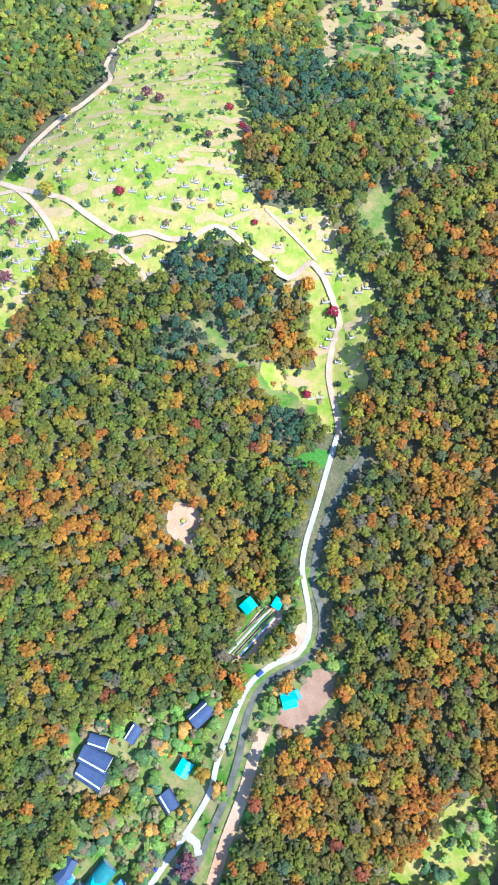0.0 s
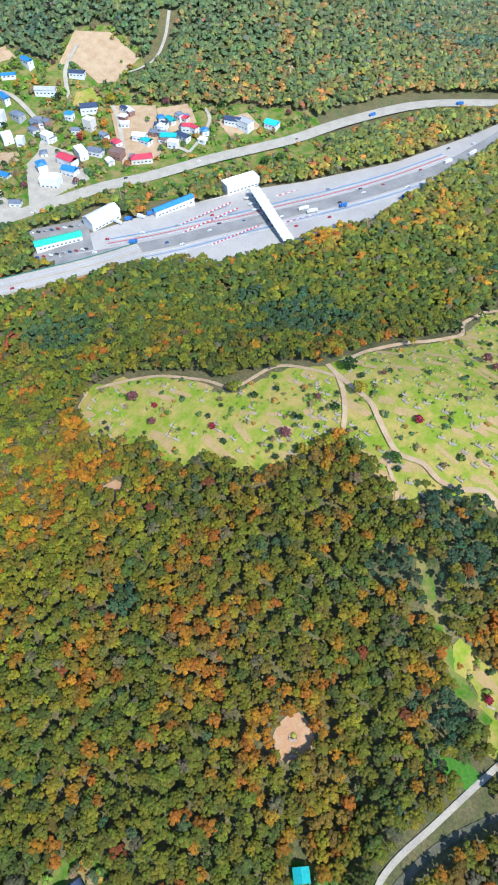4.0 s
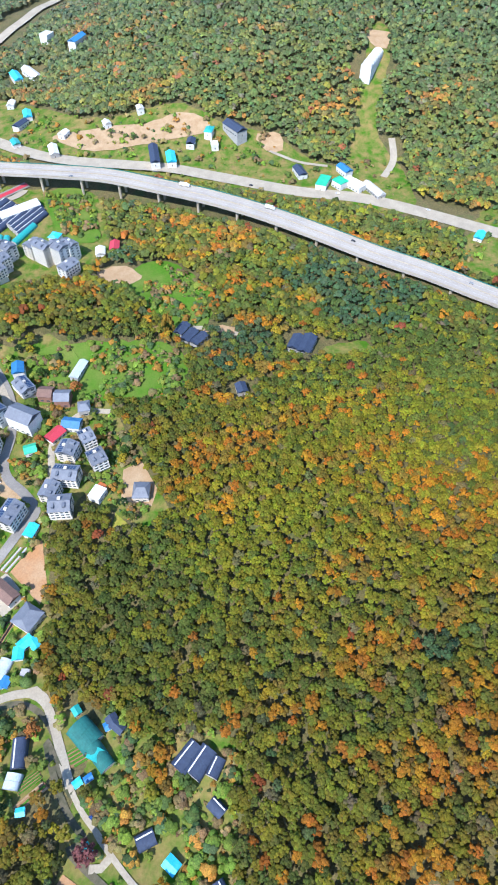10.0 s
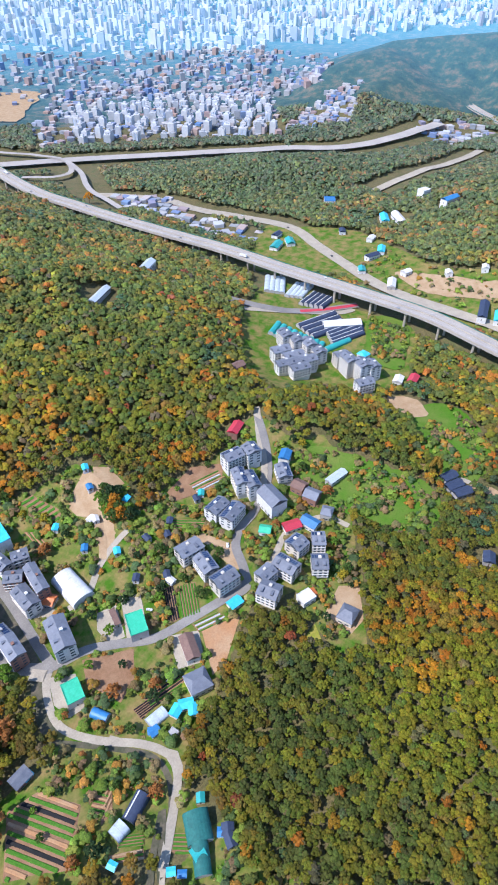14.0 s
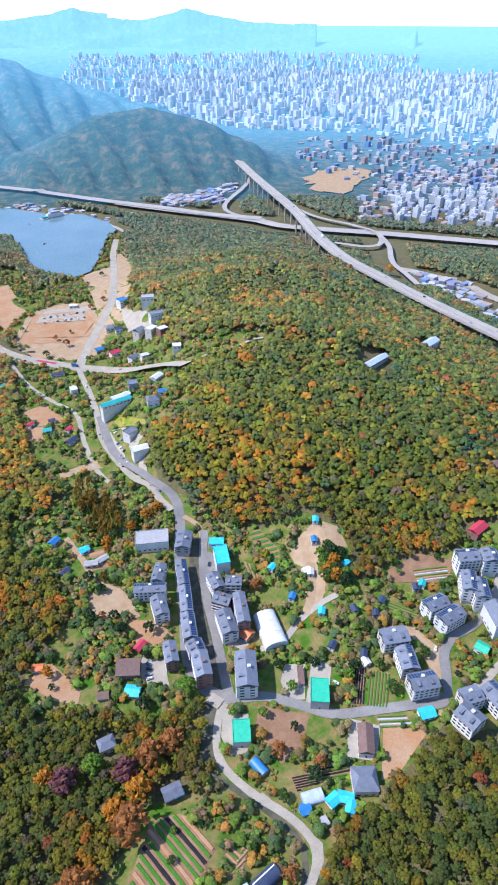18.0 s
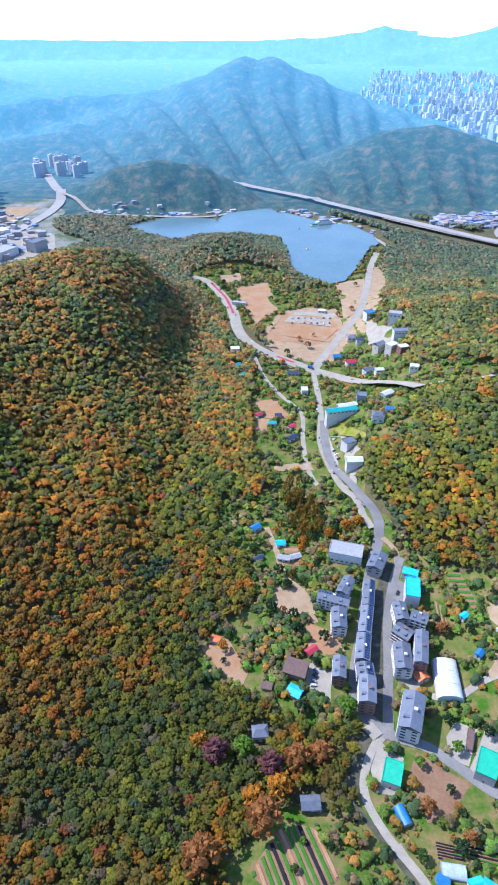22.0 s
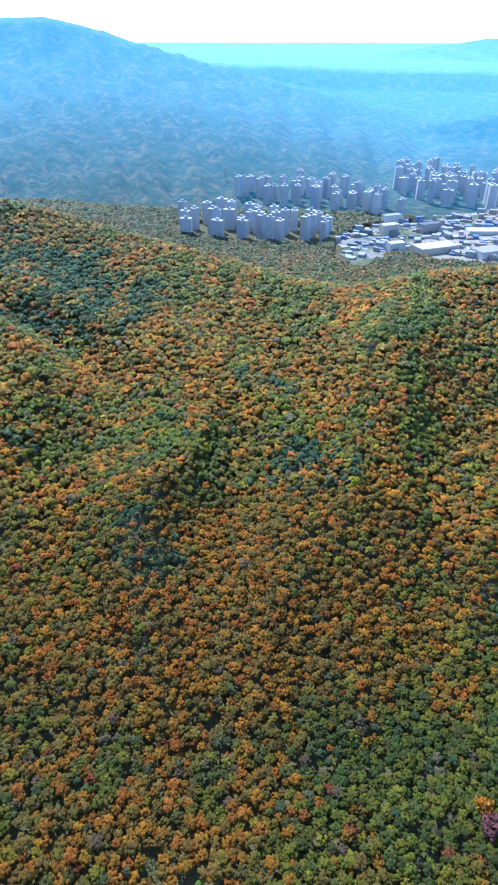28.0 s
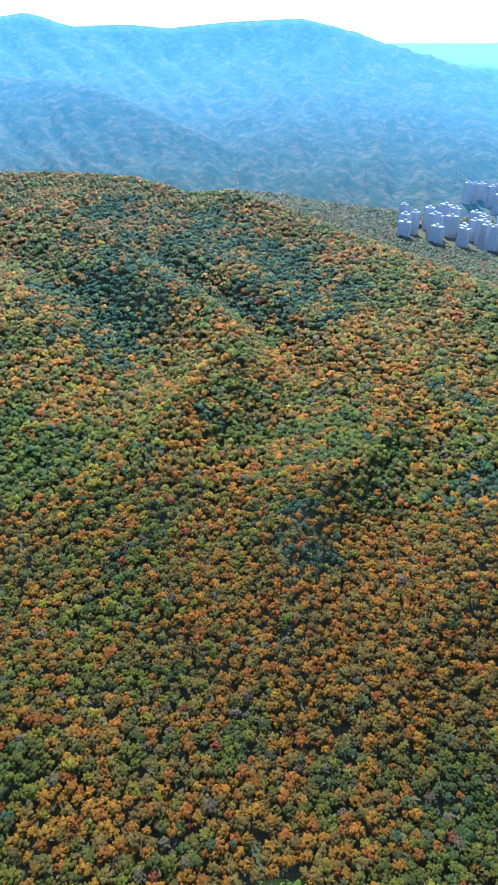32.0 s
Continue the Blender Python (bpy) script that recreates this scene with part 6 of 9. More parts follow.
road("road", [(-78.9, -857.4), (-100.6, -838.0)], 4.0, M_RED, "red painted bus lane", lift=0.75)
FAR_SHORE_ROAD = [(-20, -2042), (-37, -2023), (-138, -1918), (-229, -1822), (-376, -1630), (-477, -1511), (-560, -1407), (-646, -1329)]
road("road", FAR_SHORE_ROAD, 26.0, M_HIGHWAY, "pale elevated motorway beyond the lake", lift=7.0, clear=35.0)
road("road", [(-271, -1547), (-330, -1444), (-350, -1367)], 10.0, M_CONCRETE, "causeway road on the lake dam", lift=2.0)
house(-20.7, -865.9, 5, 12.3, 10.6, 7.6, "white", "white", "flat", "office_block")
house(-222.6, -942.2, 16, 14.1, 12.3, 5.1, "blue", "white", "flat", "site_office")
house(-243.4, -878.0, -17, 17.6, 12.3, 5.0, "grey", "white", "flat", "apartment_house")
house(-238.7, -826.7, 0, 19.4, 10.6, 5.0, "slate", "white", "flat", "apartment_house")
house(-212.5, -827.4, 34, 14.1, 10.6, 6.3, "slate", "cream", "gable", "apartment_house")
house(-223.4, -805.9, 36, 14.1, 10.6, 6.3, "white", "cream", "flat", "apartment_house")
house(-233.0, -787.9, 16, 12.3, 9.7, 5.0, "white", "brick", "flat", "apartment_house")
house(-189.2, -895.7, -5, 12.3, 10.6, 4.2, "slate", "cream", "hip", "house")
house(-197.5, -875.9, -5, 10.6, 8.8, 4.2, "navy", "white", "gable", "house")
house(-160.5, -845.9, 5, 10.6, 8.8, 4.2, "blue", "grey", "gable", "house")
house(-175.6, -821.4, 10, 13.2, 9.7, 4.2, "red", "white", "gable", "house")
house(-190.2, -782.6, 25, 12.3, 8.8, 4.2, "slate", "white", "gable", "house")
house(-201.2, -768.3, 5, 10.6, 7.0, 3.4, "white", "white", "gable", "house")
house(-228.8, -720.7, -16, 9.7, 7.9, 4.2, "white", "white", "gable", "house")
house(-96.7, -803.2, -10, 15.8, 7.0, 3.4, "navy", "cream", "gable", "workshop")
house(-104.6, -746.3, 0, 7.9, 10.6, 6.8, "white", "white", "flat", "house")
house(-162.2, -687.6, -10, 10.6, 10.6, 7.6, "slate", "grey", "flat", "house")
house(-187.9, -677.1, 33, 14.1, 7.9, 4.2, "white", "white", "gable", "hall")
house(-166.7, -625.5, -10, 12.3, 10.6, 6.8, "slate", "white", "hip", "house")
house(-182.1, -639.6, -15, 8.8, 7.0, 3.4, "blue", "white", "gable", "house")
house(-135.5, -663.0, 10, 35.2, 7.9, 3.4, "teal", "white", "gable", "warehouse")
house(-144.0, -675.7, 15, 22.0, 7.0, 3.4, "white", "grey", "gable", "warehouse")
house(-134.1, -604.6, 25, 12.3, 10.6, 2.5, "slate", "white", "flat", "restaurant")
house(-133.8, -571.5, 0, 15.8, 8.8, 2.5, "white", "white", "gable", "restaurant")
house(-23.0, -824.5, 30, 8.8, 6.2, 3.4, "teal", "white", "gable", "hut")
house(-29.4, -797.7, 20, 8.8, 6.2, 3.4, "teal", "white", "gable", "hut")
house(-38.9, -769.6, 5, 7.9, 5.3, 3.4, "brown", "white", "gable", "hut")
house(-44.9, -693.9, 35, 7.9, 5.3, 3.4, "red", "white", "gable", "hut")
house(-59.9, -675.2, -5, 8.8, 6.2, 3.4, "teal", "white", "gable", "hut")
house(-81.8, -667.3, 35, 7.9, 5.3, 3.4, "red", "white", "gable", "hut")
house(-79.5, -645.8, 35, 13.2, 7.0, 3.4, "navy", "white", "gable", "workshop")
house(-67.9, -691.8, 0, 7.0, 5.3, 3.4, "navy", "white", "gable", "hut")
house(-32.7, -500.2, 38, 8.8, 6.2, 3.4, "blue", "white", "gable", "house")
house(-53.8, -478.9, 11, 7.9, 6.2, 3.4, "cyan", "white", "gable", "house")
house(-55.4, -460.4, -14, 10.6, 5.3, 3.4, "grey", "cream", "gable", "house")
house(-65.3, -461.6, 17, 8.8, 5.3, 3.4, "grey", "cream", "gable", "house")
house(-33.6, -461.5, 37, 8.8, 4.4, 2.5, "navy", "grey", "gable", "shed")
house(-26.8, -303.2, 2, 9.7, 7.9, 5.1, "slate", "white", "hip", "house")
house(-53.5, -257.4, 0, 10.6, 7.9, 4.2, "slate", "brick", "gable", "house")
house(-56.6, -256.0, 5, 5.3, 4.4, 2.5, "cyan", "white", "gable", "hut")
house(-67.5, -365.3, 35, 8.8, 5.3, 3.4, "red", "brick", "gable", "house")
house(-33.4, -338.0, -17, 7.0, 5.3, 2.5, "brown", "grey", "gable", "hut")
house(2.1, -377.5, -20, 7.0, 5.3, 2.5, "orange", "white", "gable", "hut")
house(-30.7, -1053.6, -15, 22.9, 8.8, 4.2, "grey", "white", "flat", "bus_depot")
house(-161.2, -1004.9, -18, 12.3, 7.0, 3.4, "white", "white", "shed", "site_cabin")
park(CARS[0], -112.3, -986.8, 0)
park(CARS[1], -122.0, -986.2, 37)
park(CARS[2], -131.7, -985.5, 74)
park(CARS[3], -141.5, -984.6, 111)
park(CARS[0], -151.2, -983.6, 148)
park(CARS[1], -160.8, -982.2, 5)
park(CARS[2], -170.3, -980.1, 42)
park(CARS[3], -110.5, -969.5, 79)
park(CARS[0], -120.1, -968.9, 116)
park(CARS[1], -129.7, -968.3, 153)
park(CARS[2], -139.3, -967.6, 10)
park(CARS[3], -148.9, -966.6, 47)
park(CARS[0], -158.3, -965.1, 84)
park(CARS[1], -167.7, -962.9, 121)
park(CARS[0], -123.9, -629.7, 20)
park(CARS[1], -124.8, -621.0, 21)
park(CARS[2], -125.8, -612.4, 22)
park(CARS[3], -120.7, -609.9, 23)
park(CARS[0], -121.7, -601.7, 24)
park(CARS[1], -122.6, -593.7, 25)
park(CARS[2], -117.6, -591.1, 26)
park(CARS[3], -118.7, -583.6, 27)
park(CARS[0], -119.7, -576.2, 28)
park(CARS[1], -114.7, -573.2, 29)
traffic(BIG_ROAD, 3.5, 60, 5)
traffic(VALLEY_ROAD, 2.2, 70, 6, trucks=0.0)
traffic(MAIN_STREET, 2.2, 60, 7, trucks=0.0)

# ---- toll plaza, motorway and the village behind ----
patch("paving", [(-421.6, 247.7), (-390.4, 274.4), (-323.7, 332.6), (-309.6, 330.3), (-269.1, 397.1), (-252.9, 436.8), (-216.7, 464.1), (-201.1, 542.0), (-174.9, 640.5), (-149.0, 743.4), (-164.3, 760.6), (-201.1, 677.1), (-248.3, 591.7), (-318.3, 509.5), (-367.6, 460.8), (-393.8, 414.2), (-421.7, 356.7), (-444.6, 306.8), (-456.0, 271.0)], M_HIGHWAY, "broad pale concrete toll plaza", 0.4, "road")
MOTORWAY = [(-382, 311, 22.2), (-410, 264, 20.8), (-458, 194, 19.6), (-473, 156, 20.8), (-495, 107, 22.5), (-520, 57, 24.1), (-541, 5, 26.0), (-567, -49, 28.0), (-592, -105, 30.0), (-611, -162, 32.1), (-626, -221, 32.9), (-639, -281, 33.8), (-641, -340, 34.0), (-640, -405, 34.0), (-639, -487, 34.0), (-638, -583, 35.5), (-628, -677, 37.5), (-619, -773, 39.5), (-615, -857, 41.0), (-614, -950, 42.0), (-640, -1085, 42.0), (-691, -1265, 42.0), (-748, -1541, 42.0), (-824, -1883, 42.0), (-859, -2142, 42.0)]
viaduct(MOTORWAY, 23.0, "pale motorway deck on piers with barriers")
traffic(MOTORWAY, 7.0, 140, 2)
TOLL_LANES = [(-441.2, 254.1), (-405.6, 293.1), (-371.9, 336.2), (-340.4, 386.8), (-307.8, 442.2), (-268.5, 492.4), (-229.3, 548.2), (-191.6, 615.2), (-161.7, 719.5)]
traffic(TOLL_LANES, 3.0, 34, 3)
traffic(TOLL_LANES, 11.0, 50, 12)
road("lane_line", [(-415.5, 300.8), (-382.1, 343.3), (-351.1, 393.3), (-318.2, 449.2), (-278.5, 499.9), (-239.9, 554.8), (-202.4, 621.3)], 0.9, M_PAINT_LINE, "white lane line", lift=0.85, clear=0.0)
road("lane_line", [(-417.8, 302.7), (-384.6, 345.1), (-353.7, 394.8), (-320.6, 450.9), (-280.9, 501.6), (-242.4, 556.4), (-205.1, 622.8)], 0.9, M_RED, "red painted lane stripe", lift=0.85, clear=0.0)
road("lane_line", [(-420.6, 304.8), (-387.5, 347.1), (-356.7, 396.7), (-323.5, 452.9), (-283.7, 503.7), (-245.4, 558.3), (-208.1, 624.5)], 0.9, M_PAINT_LINE, "white lane line", lift=0.85, clear=0.0)
road("lane_line", [(-423.3, 307.0), (-390.4, 349.1), (-359.7, 398.5), (-326.4, 454.8), (-286.6, 505.8), (-248.3, 560.1), (-211.2, 626.2)], 0.9, M_BLUE, "blue painted lane stripe", lift=0.85, clear=0.0)
road("lane_line", [(-395.8, 285.4), (-361.6, 329.1), (-329.7, 380.4), (-297.5, 435.1), (-258.4, 485.0), (-218.7, 541.6), (-180.7, 609.0)], 0.9, M_PAINT_LINE, "white lane line", lift=0.85, clear=0.0)
road("lane_line", [(-393.0, 283.2), (-358.7, 327.1), (-326.7, 378.6), (-294.6, 433.2), (-255.6, 482.9), (-215.7, 539.7), (-177.6, 607.3)], 0.9, M_BLUE, "blue painted lane stripe", lift=0.85, clear=0.0)
road("lane_line", [(-389.9, 280.8), (-355.5, 324.8), (-323.3, 376.5), (-291.3, 430.9), (-252.4, 480.5), (-212.3, 537.6), (-174.1, 605.3)], 0.9, M_PAINT_LINE, "white lane line", lift=0.85, clear=0.0)
road("road", TOLL_LANES, 16.0, M_ASPHALT, "dark asphalt through lanes of the toll plaza", lift=0.8)
road("road", [(-161.2, 750.5), (-124.2, 777.9)], 24.0, M_HIGHWAY, "motorway running on past the wooded hill", lift=0.9)
traffic(TOLL_LANES, 26, 60, 76)
traffic(TOLL_LANES, -24, 60, 26)
OLD_ROAD = [(-129.9, 798.1), (-229.6, 754.7), (-286.5, 711.6), (-340.2, 633.7), (-377.6, 563.5), (-437.6, 478.2), (-485.2, 390.4), (-536.3, 273.4), (-567.3, 222.1), (-591.6, 168.6), (-606.3, 124.8), (-635.9, 51.3), (-654.3, -8.5), (-660.0, -76.4), (-674.5, -151.2), (-682.8, -213.1), (-686.5, -279.9), (-700.1, -375.4), (-746.1, -457.3), (-777.4, -521.2), (-809.6, -590.5), (-797.1, -677.0), (-775.6, -749.1), (-756.6, -848.0), (-712.4, -923.5)]
road("road", OLD_ROAD, 19.0, M_CONCRETE, "wide grey main road beside the village", lift=0.5, clear=16.0)
traffic(OLD_ROAD, 4.0, 150, 4)
VILLAGE = [(-818.5, 228.0), (-844.5, 282.2), (-778.7, 298.4), (-837.9, 388.5), (-864.2, 409.3), (-817.4, 433.8), (-763.1, 439.3), (-762.3, 476.3), (-742.4, 498.1), (-687.3, 509.6), (-696.0, 564.7), (-652.5, 594.2), (-603.4, 588.7), (-588.5, 536.6), (-530.9, 539.0), (-483.4, 567.5), (-433.2, 600.7), (-377.7, 627.8), (-322.1, 555.7), (-398.5, 468.3), (-431.8, 389.2), (-490.0, 344.3), (-504.4, 279.5), (-547.0, 244.1), (-515.9, 189.3), (-556.3, 87.6)]
patch("verge", VILLAGE, M_VERGE, "village ground with gardens, lanes and rough grass", 0.2, ragged=3.0)
patch("plot", [(-759.6, 250.3), (-769.1, 300.7), (-680.5, 256.0), (-658.1, 227.7), (-692.4, 203.9)], M_MEADOW, "bright green meadow", 0.5)
patch("plot", [(-633.1, 491.8), (-621.8, 510.0), (-597.6, 498.0), (-620.6, 467.4)], M_GRASS, "green lawn", 0.5)
patch("plot", [(-679.0, 512.1), (-694.1, 563.1), (-656.0, 587.7), (-605.3, 580.8), (-606.0, 533.6), (-620.8, 518.5), (-664.1, 527.8)], M_SAND, "dry straw-coloured slope", 0.5)
patch("plot", [(-849.3, 397.4), (-805.3, 424.1), (-787.6, 419.8), (-835.7, 391.8)], M_SAND, "bare sandy terrace", 0.5)
patch("plot", [(-758.8, 473.5), (-748.9, 493.9), (-724.9, 488.7), (-744.5, 462.2)], M_SAND, "bare earth patch", 0.5)
patch("plot", [(-591.6, 263.3), (-583.0, 306.8), (-523.1, 297.3), (-559.4, 245.3)], M_CONCRETE, "paved depot yard", 0.5)
patch("plot", [(-593.6, 362.5), (-604.7, 405.1), (-568.5, 410.1), (-513.9, 380.8), (-522.4, 323.5), (-525.4, 302.8)], M_CONCRETE, "pale paved yard of a large building", 0.5)
patch("plot", [(-500.5, 276.6), (-465.1, 323.4), (-423.5, 288.6), (-456.4, 243.4)], M_ASPHALT, "service area car park", 0.5)
patch("plot", [(-642.2, 196.8), (-626.8, 223.3), (-603.9, 209.5), (-614.6, 188.0)], M_FIELD, "brown field", 0.5)
patch("plot", [(-637.8, 160.1), (-623.2, 186.0), (-610.9, 175.8), (-625.1, 153.5)], M_FIELD, "brown vegetable plot", 0.5)
patch("plot", [(-684.5, 285.0), (-657.0, 318.5), (-604.8, 291.0), (-633.4, 249.4)], M_MEADOW, "overgrown plots", 0.5)
patch("plot", [(-536.5, 525.5), (-508.9, 555.2), (-481.3, 531.9), (-500.4, 490.9)], M_SAND, "bare ground round sheds", 0.5)
patch("plot", [(-585.3, 496.2), (-540.1, 529.0), (-479.8, 462.1), (-500.9, 420.3)], M_SAND, "village yards of pale earth", 0.5)
patch("plot", [(-669.8, 335.2), (-624.1, 377.3), (-606.2, 363.9), (-639.4, 318.6)], M_SAND, "pale earth lane and yards", 0.5)
patch("plot", [(-712.4, 418.3), (-659.6, 449.6), (-613.9, 403.9), (-643.2, 366.3)], M_VERGE, "gardens between houses", 0.5)
patch("plot", [(-465.7, 548.8), (-442.8, 581.9), (-414.7, 570.2), (-433.9, 534.2)], M_SAND, "sandy yard", 0.5)
patch("plot", [(-452.9, 679.5), (-449.5, 691.2), (-436.3, 684.3), (-446.5, 672.2)], M_SAND, "bare patch in the wood", 0.5)
road("road", [(-523.8, 313.1), (-562.8, 359.2), (-600.5, 393.1), (-624.6, 421.3), (-682.7, 440.9), (-713.5, 437.7)], 6.0, M_CONCRETE, "pale village lane", lift=0.7)
road("road", [(-611.9, 179.7), (-657.8, 195.1), (-680.8, 201.0)], 4.0, M_CONCRETE, "pale village lane", lift=0.7)
road("road", [(-499.0, 422.8), (-558.6, 481.5), (-582.9, 498.7)], 5.0, M_CONCRETE, "pale village lane", lift=0.7)
road("road", [(-458.5, 486.0), (-485.5, 485.5), (-508.6, 489.6)], 5.0, M_CONCRETE, "pale village lane", lift=0.7)
road("road", [(-632.7, 477.7), (-667.3, 511.6), (-678.2, 549.4)], 5.0, M_CONCRETE, "pale village lane", lift=0.7)
road("road", [(-603.4, 550.3), (-588.7, 584.7), (-595.2, 619.6), (-613.5, 655.7)], 4.0, M_CONCRETE, "pale village lane", lift=0.7)
road("road", [(-458.5, 486.0), (-462.4, 517.4), (-473.5, 547.4), (-496.1, 561.4)], 4.0, M_CONCRETE, "pale village lane", lift=0.7)
road("road", [(-791.4, 417.8), (-769.9, 410.8)], 7.0, M_CONCRETE, "pale village lane", lift=0.7)
road("road", [(-606.1, 190.0), (-626.8, 198.5), (-631.4, 226.1)], 4.0, M_CONCRETE, "pale village lane", lift=0.7)
house(-448.1, 328.9, 79, 34.4, 16.0, 9.0, "white", "white", "gable", "toll_hall")
house(-403.1, 387.1, 70, 46.2, 8.0, 6.0, "blue", "white", "gable", "maintenance_depot")
house(-373.2, 465.4, 64, 39.5, 14.0, 9.0, "white", "white", "flat", "toll_office")
house(-459.0, 277.8, 57, 45.5, 10.0, 5.0, "green", "white", "gable", "service_station")
house(-555.1, 390.4, 0, 22.1, 11.9, 8.0, "red", "white", "gable", "house")
house(-540.4, 349.8, 25, 20.4, 13.6, 9.6, "white", "white", "flat", "house")
house(-570.4, 365.5, -30, 11.9, 10.2, 8.0, "blue", "white", "hip", "house")
house(-539.0, 377.1, 10, 17.0, 10.2, 6.4, "blue", "white", "gable", "house")
house(-819.5, 405.0, -30, 22.1, 6.8, 3.2, "blue", "white", "gable", "house")
house(-798.4, 413.7, 10, 8.5, 6.0, 3.2, "blue", "white", "gable", "house")
house(-816.3, 397.4, 30, 34.0, 6.0, 3.2, "blue", "white", "gable", "house")
house(-809.9, 382.9, 40, 23.8, 7.6, 3.2, "blue", "white", "gable", "house")
house(-804.3, 264.5, 45, 10.2, 6.8, 3.2, "blue", "white", "gable", "house")
house(-790.2, 230.2, 30, 15.3, 10.2, 6.4, "white", "white", "gable", "house")
house(-770.1, 228.6, 0, 11.9, 8.5, 4.0, "green", "white", "gable", "house")
house(-763.3, 202.6, -15, 13.6, 10.2, 6.4, "white", "white", "flat", "house")
house(-755.7, 216.4, 10, 8.5, 5.1, 5.6, "blue", "grey", "flat", "house")
house(-735.8, 301.4, 5, 23.8, 11.9, 5.6, "white", "white", "gable", "house")
house(-758.5, 272.1, 10, 13.6, 8.5, 4.8, "cream", "white", "gable", "house")
house(-679.8, 334.3, 10, 13.6, 8.5, 5.6, "white", "white", "flat", "house")
house(-677.2, 405.4, 30, 11.9, 11.9, 11.2, "white", "white", "flat", "house")
house(-645.1, 385.2, -30, 11.9, 11.9, 9.6, "white", "white", "flat", "house")
house(-628.7, 389.8, 30, 8.5, 8.5, 8.0, "white", "white", "flat", "house")
house(-662.0, 420.1, -5, 17.0, 10.2, 4.0, "slate", "grey", "hip", "house")
house(-629.8, 412.3, -10, 11.9, 8.5, 4.0, "slate", "cream", "hip", "house")
house(-626.8, 427.6, 40, 11.9, 8.5, 4.0, "slate", "white", "gable", "house")
house(-606.7, 411.3, -5, 11.9, 10.2, 7.2, "white", "white", "hip", "house")
house(-645.9, 360.1, 30, 17.0, 8.5, 4.0, "red", "cream", "gable", "house")
house(-649.0, 333.6, 45, 18.7, 10.2, 4.8, "slate", "grey", "hip", "house")
house(-634.3, 327.4, 30, 10.2, 6.8, 4.0, "navy", "white", "gable", "house")
house(-694.5, 432.2, -20, 18.7, 6.8, 3.2, "blue", "white", "gable", "house")
house(-713.7, 461.1, 45, 17.0, 6.8, 3.2, "blue", "white", "gable", "house")
house(-707.7, 488.9, -10, 17.0, 7.6, 4.0, "blue", "white", "gable", "house")
house(-660.7, 468.8, 30, 25.5, 10.2, 4.8, "grey", "white", "gable", "house")
house(-596.9, 332.7, 10, 15.3, 7.6, 3.2, "blue", "white", "gable", "house")
house(-664.7, 185.5, 25, 11.9, 6.8, 3.2, "blue", "white", "gable", "house")
house(-646.2, 178.8, 35, 15.3, 6.8, 3.2, "blue", "white", "gable", "house")
house(-661.8, 205.1, 5, 20.4, 6.0, 3.2, "navy", "grey", "gable", "house")
house(-635.6, 240.2, -20, 15.3, 7.6, 4.0, "blue", "white", "gable", "house")
house(-628.8, 235.9, 20, 13.6, 6.8, 3.2, "teal", "white", "gable", "house")
house(-601.1, 211.8, 20, 15.3, 8.5, 4.0, "white", "white", "gable", "house")
house(-594.7, 236.5, 0, 27.2, 17.0, 5.6, "plastic", "grey", "gable", "house")
house(-588.4, 264.1, 16, 8.5, 11.9, 7.2, "white", "white", "flat", "house")
house(-567.0, 269.2, -10, 13.6, 8.5, 3.2, "white", "white", "gable", "house")
house(-546.3, 194.3, 26, 28.9, 13.6, 4.8, "cyan", "white", "gable", "house")
house(-534.0, 168.4, 5, 13.6, 8.5, 4.0, "teal", "white", "gable", "house")
house(-531.5, 192.9, -20, 20.4, 6.8, 3.2, "orange", "grey", "shed", "house")
house(-592.1, 112.0, -25, 13.6, 8.5, 4.0, "cyan", "white", "gable", "house")
house(-598.4, 475.5, 45, 20.4, 11.9, 5.6, "navy", "white", "gable", "house")
house(-648.8, 512.7, 26, 18.7, 8.5, 4.0, "navy", "white", "gable", "house")
house(-564.2, 500.1, -5, 10.2, 6.8, 3.2, "navy", "white", "gable", "house")
house(-578.5, 453.6, 5, 11.9, 10.2, 10.4, "cream", "cream", "flat", "house")
house(-553.9, 410.6, -25, 18.7, 10.2, 8.0, "white", "white", "flat", "house")
house(-543.0, 422.9, 15, 17.0, 10.2, 4.8, "slate", "white", "gable", "house")
house(-519.8, 432.7, 10, 15.3, 11.9, 7.2, "brown", "brick", "flat", "house")
house(-493.1, 443.3, 45, 23.8, 11.9, 4.8, "red", "cream", "hip", "house")
house(-519.1, 472.1, 20, 15.3, 10.2, 4.8, "white", "white", "gable", "house")
house(-507.8, 470.4, 0, 11.9, 8.5, 4.0, "teal", "white", "gable", "house")
house(-491.5, 491.0, 30, 18.7, 10.2, 4.0, "teal", "grey", "gable", "house")
house(-477.7, 500.2, -5, 17.0, 8.5, 4.0, "navy", "white", "gable", "house")
house(-487.1, 514.0, -5, 6.8, 6.8, 4.0, "navy", "white", "gable", "house")
house(-507.2, 515.5, -20, 13.6, 6.8, 3.2, "teal", "white", "gable", "house")
house(-496.4, 530.8, 41, 6.8, 6.8, 3.2, "blue", "white", "gable", "house")
house(-445.3, 554.9, 15, 18.7, 10.2, 4.8, "navy", "white", "gable", "house")
house(-430.2, 557.1, -5, 18.7, 11.9, 7.2, "grey", "white", "flat", "house")
house(-405.5, 578.3, 5, 15.3, 11.9, 4.0, "cyan", "white", "gable", "house")
house(-543.5, 301.3, 30, 11.9, 7.6, 4.0, "slate", "white", "gable", "house")
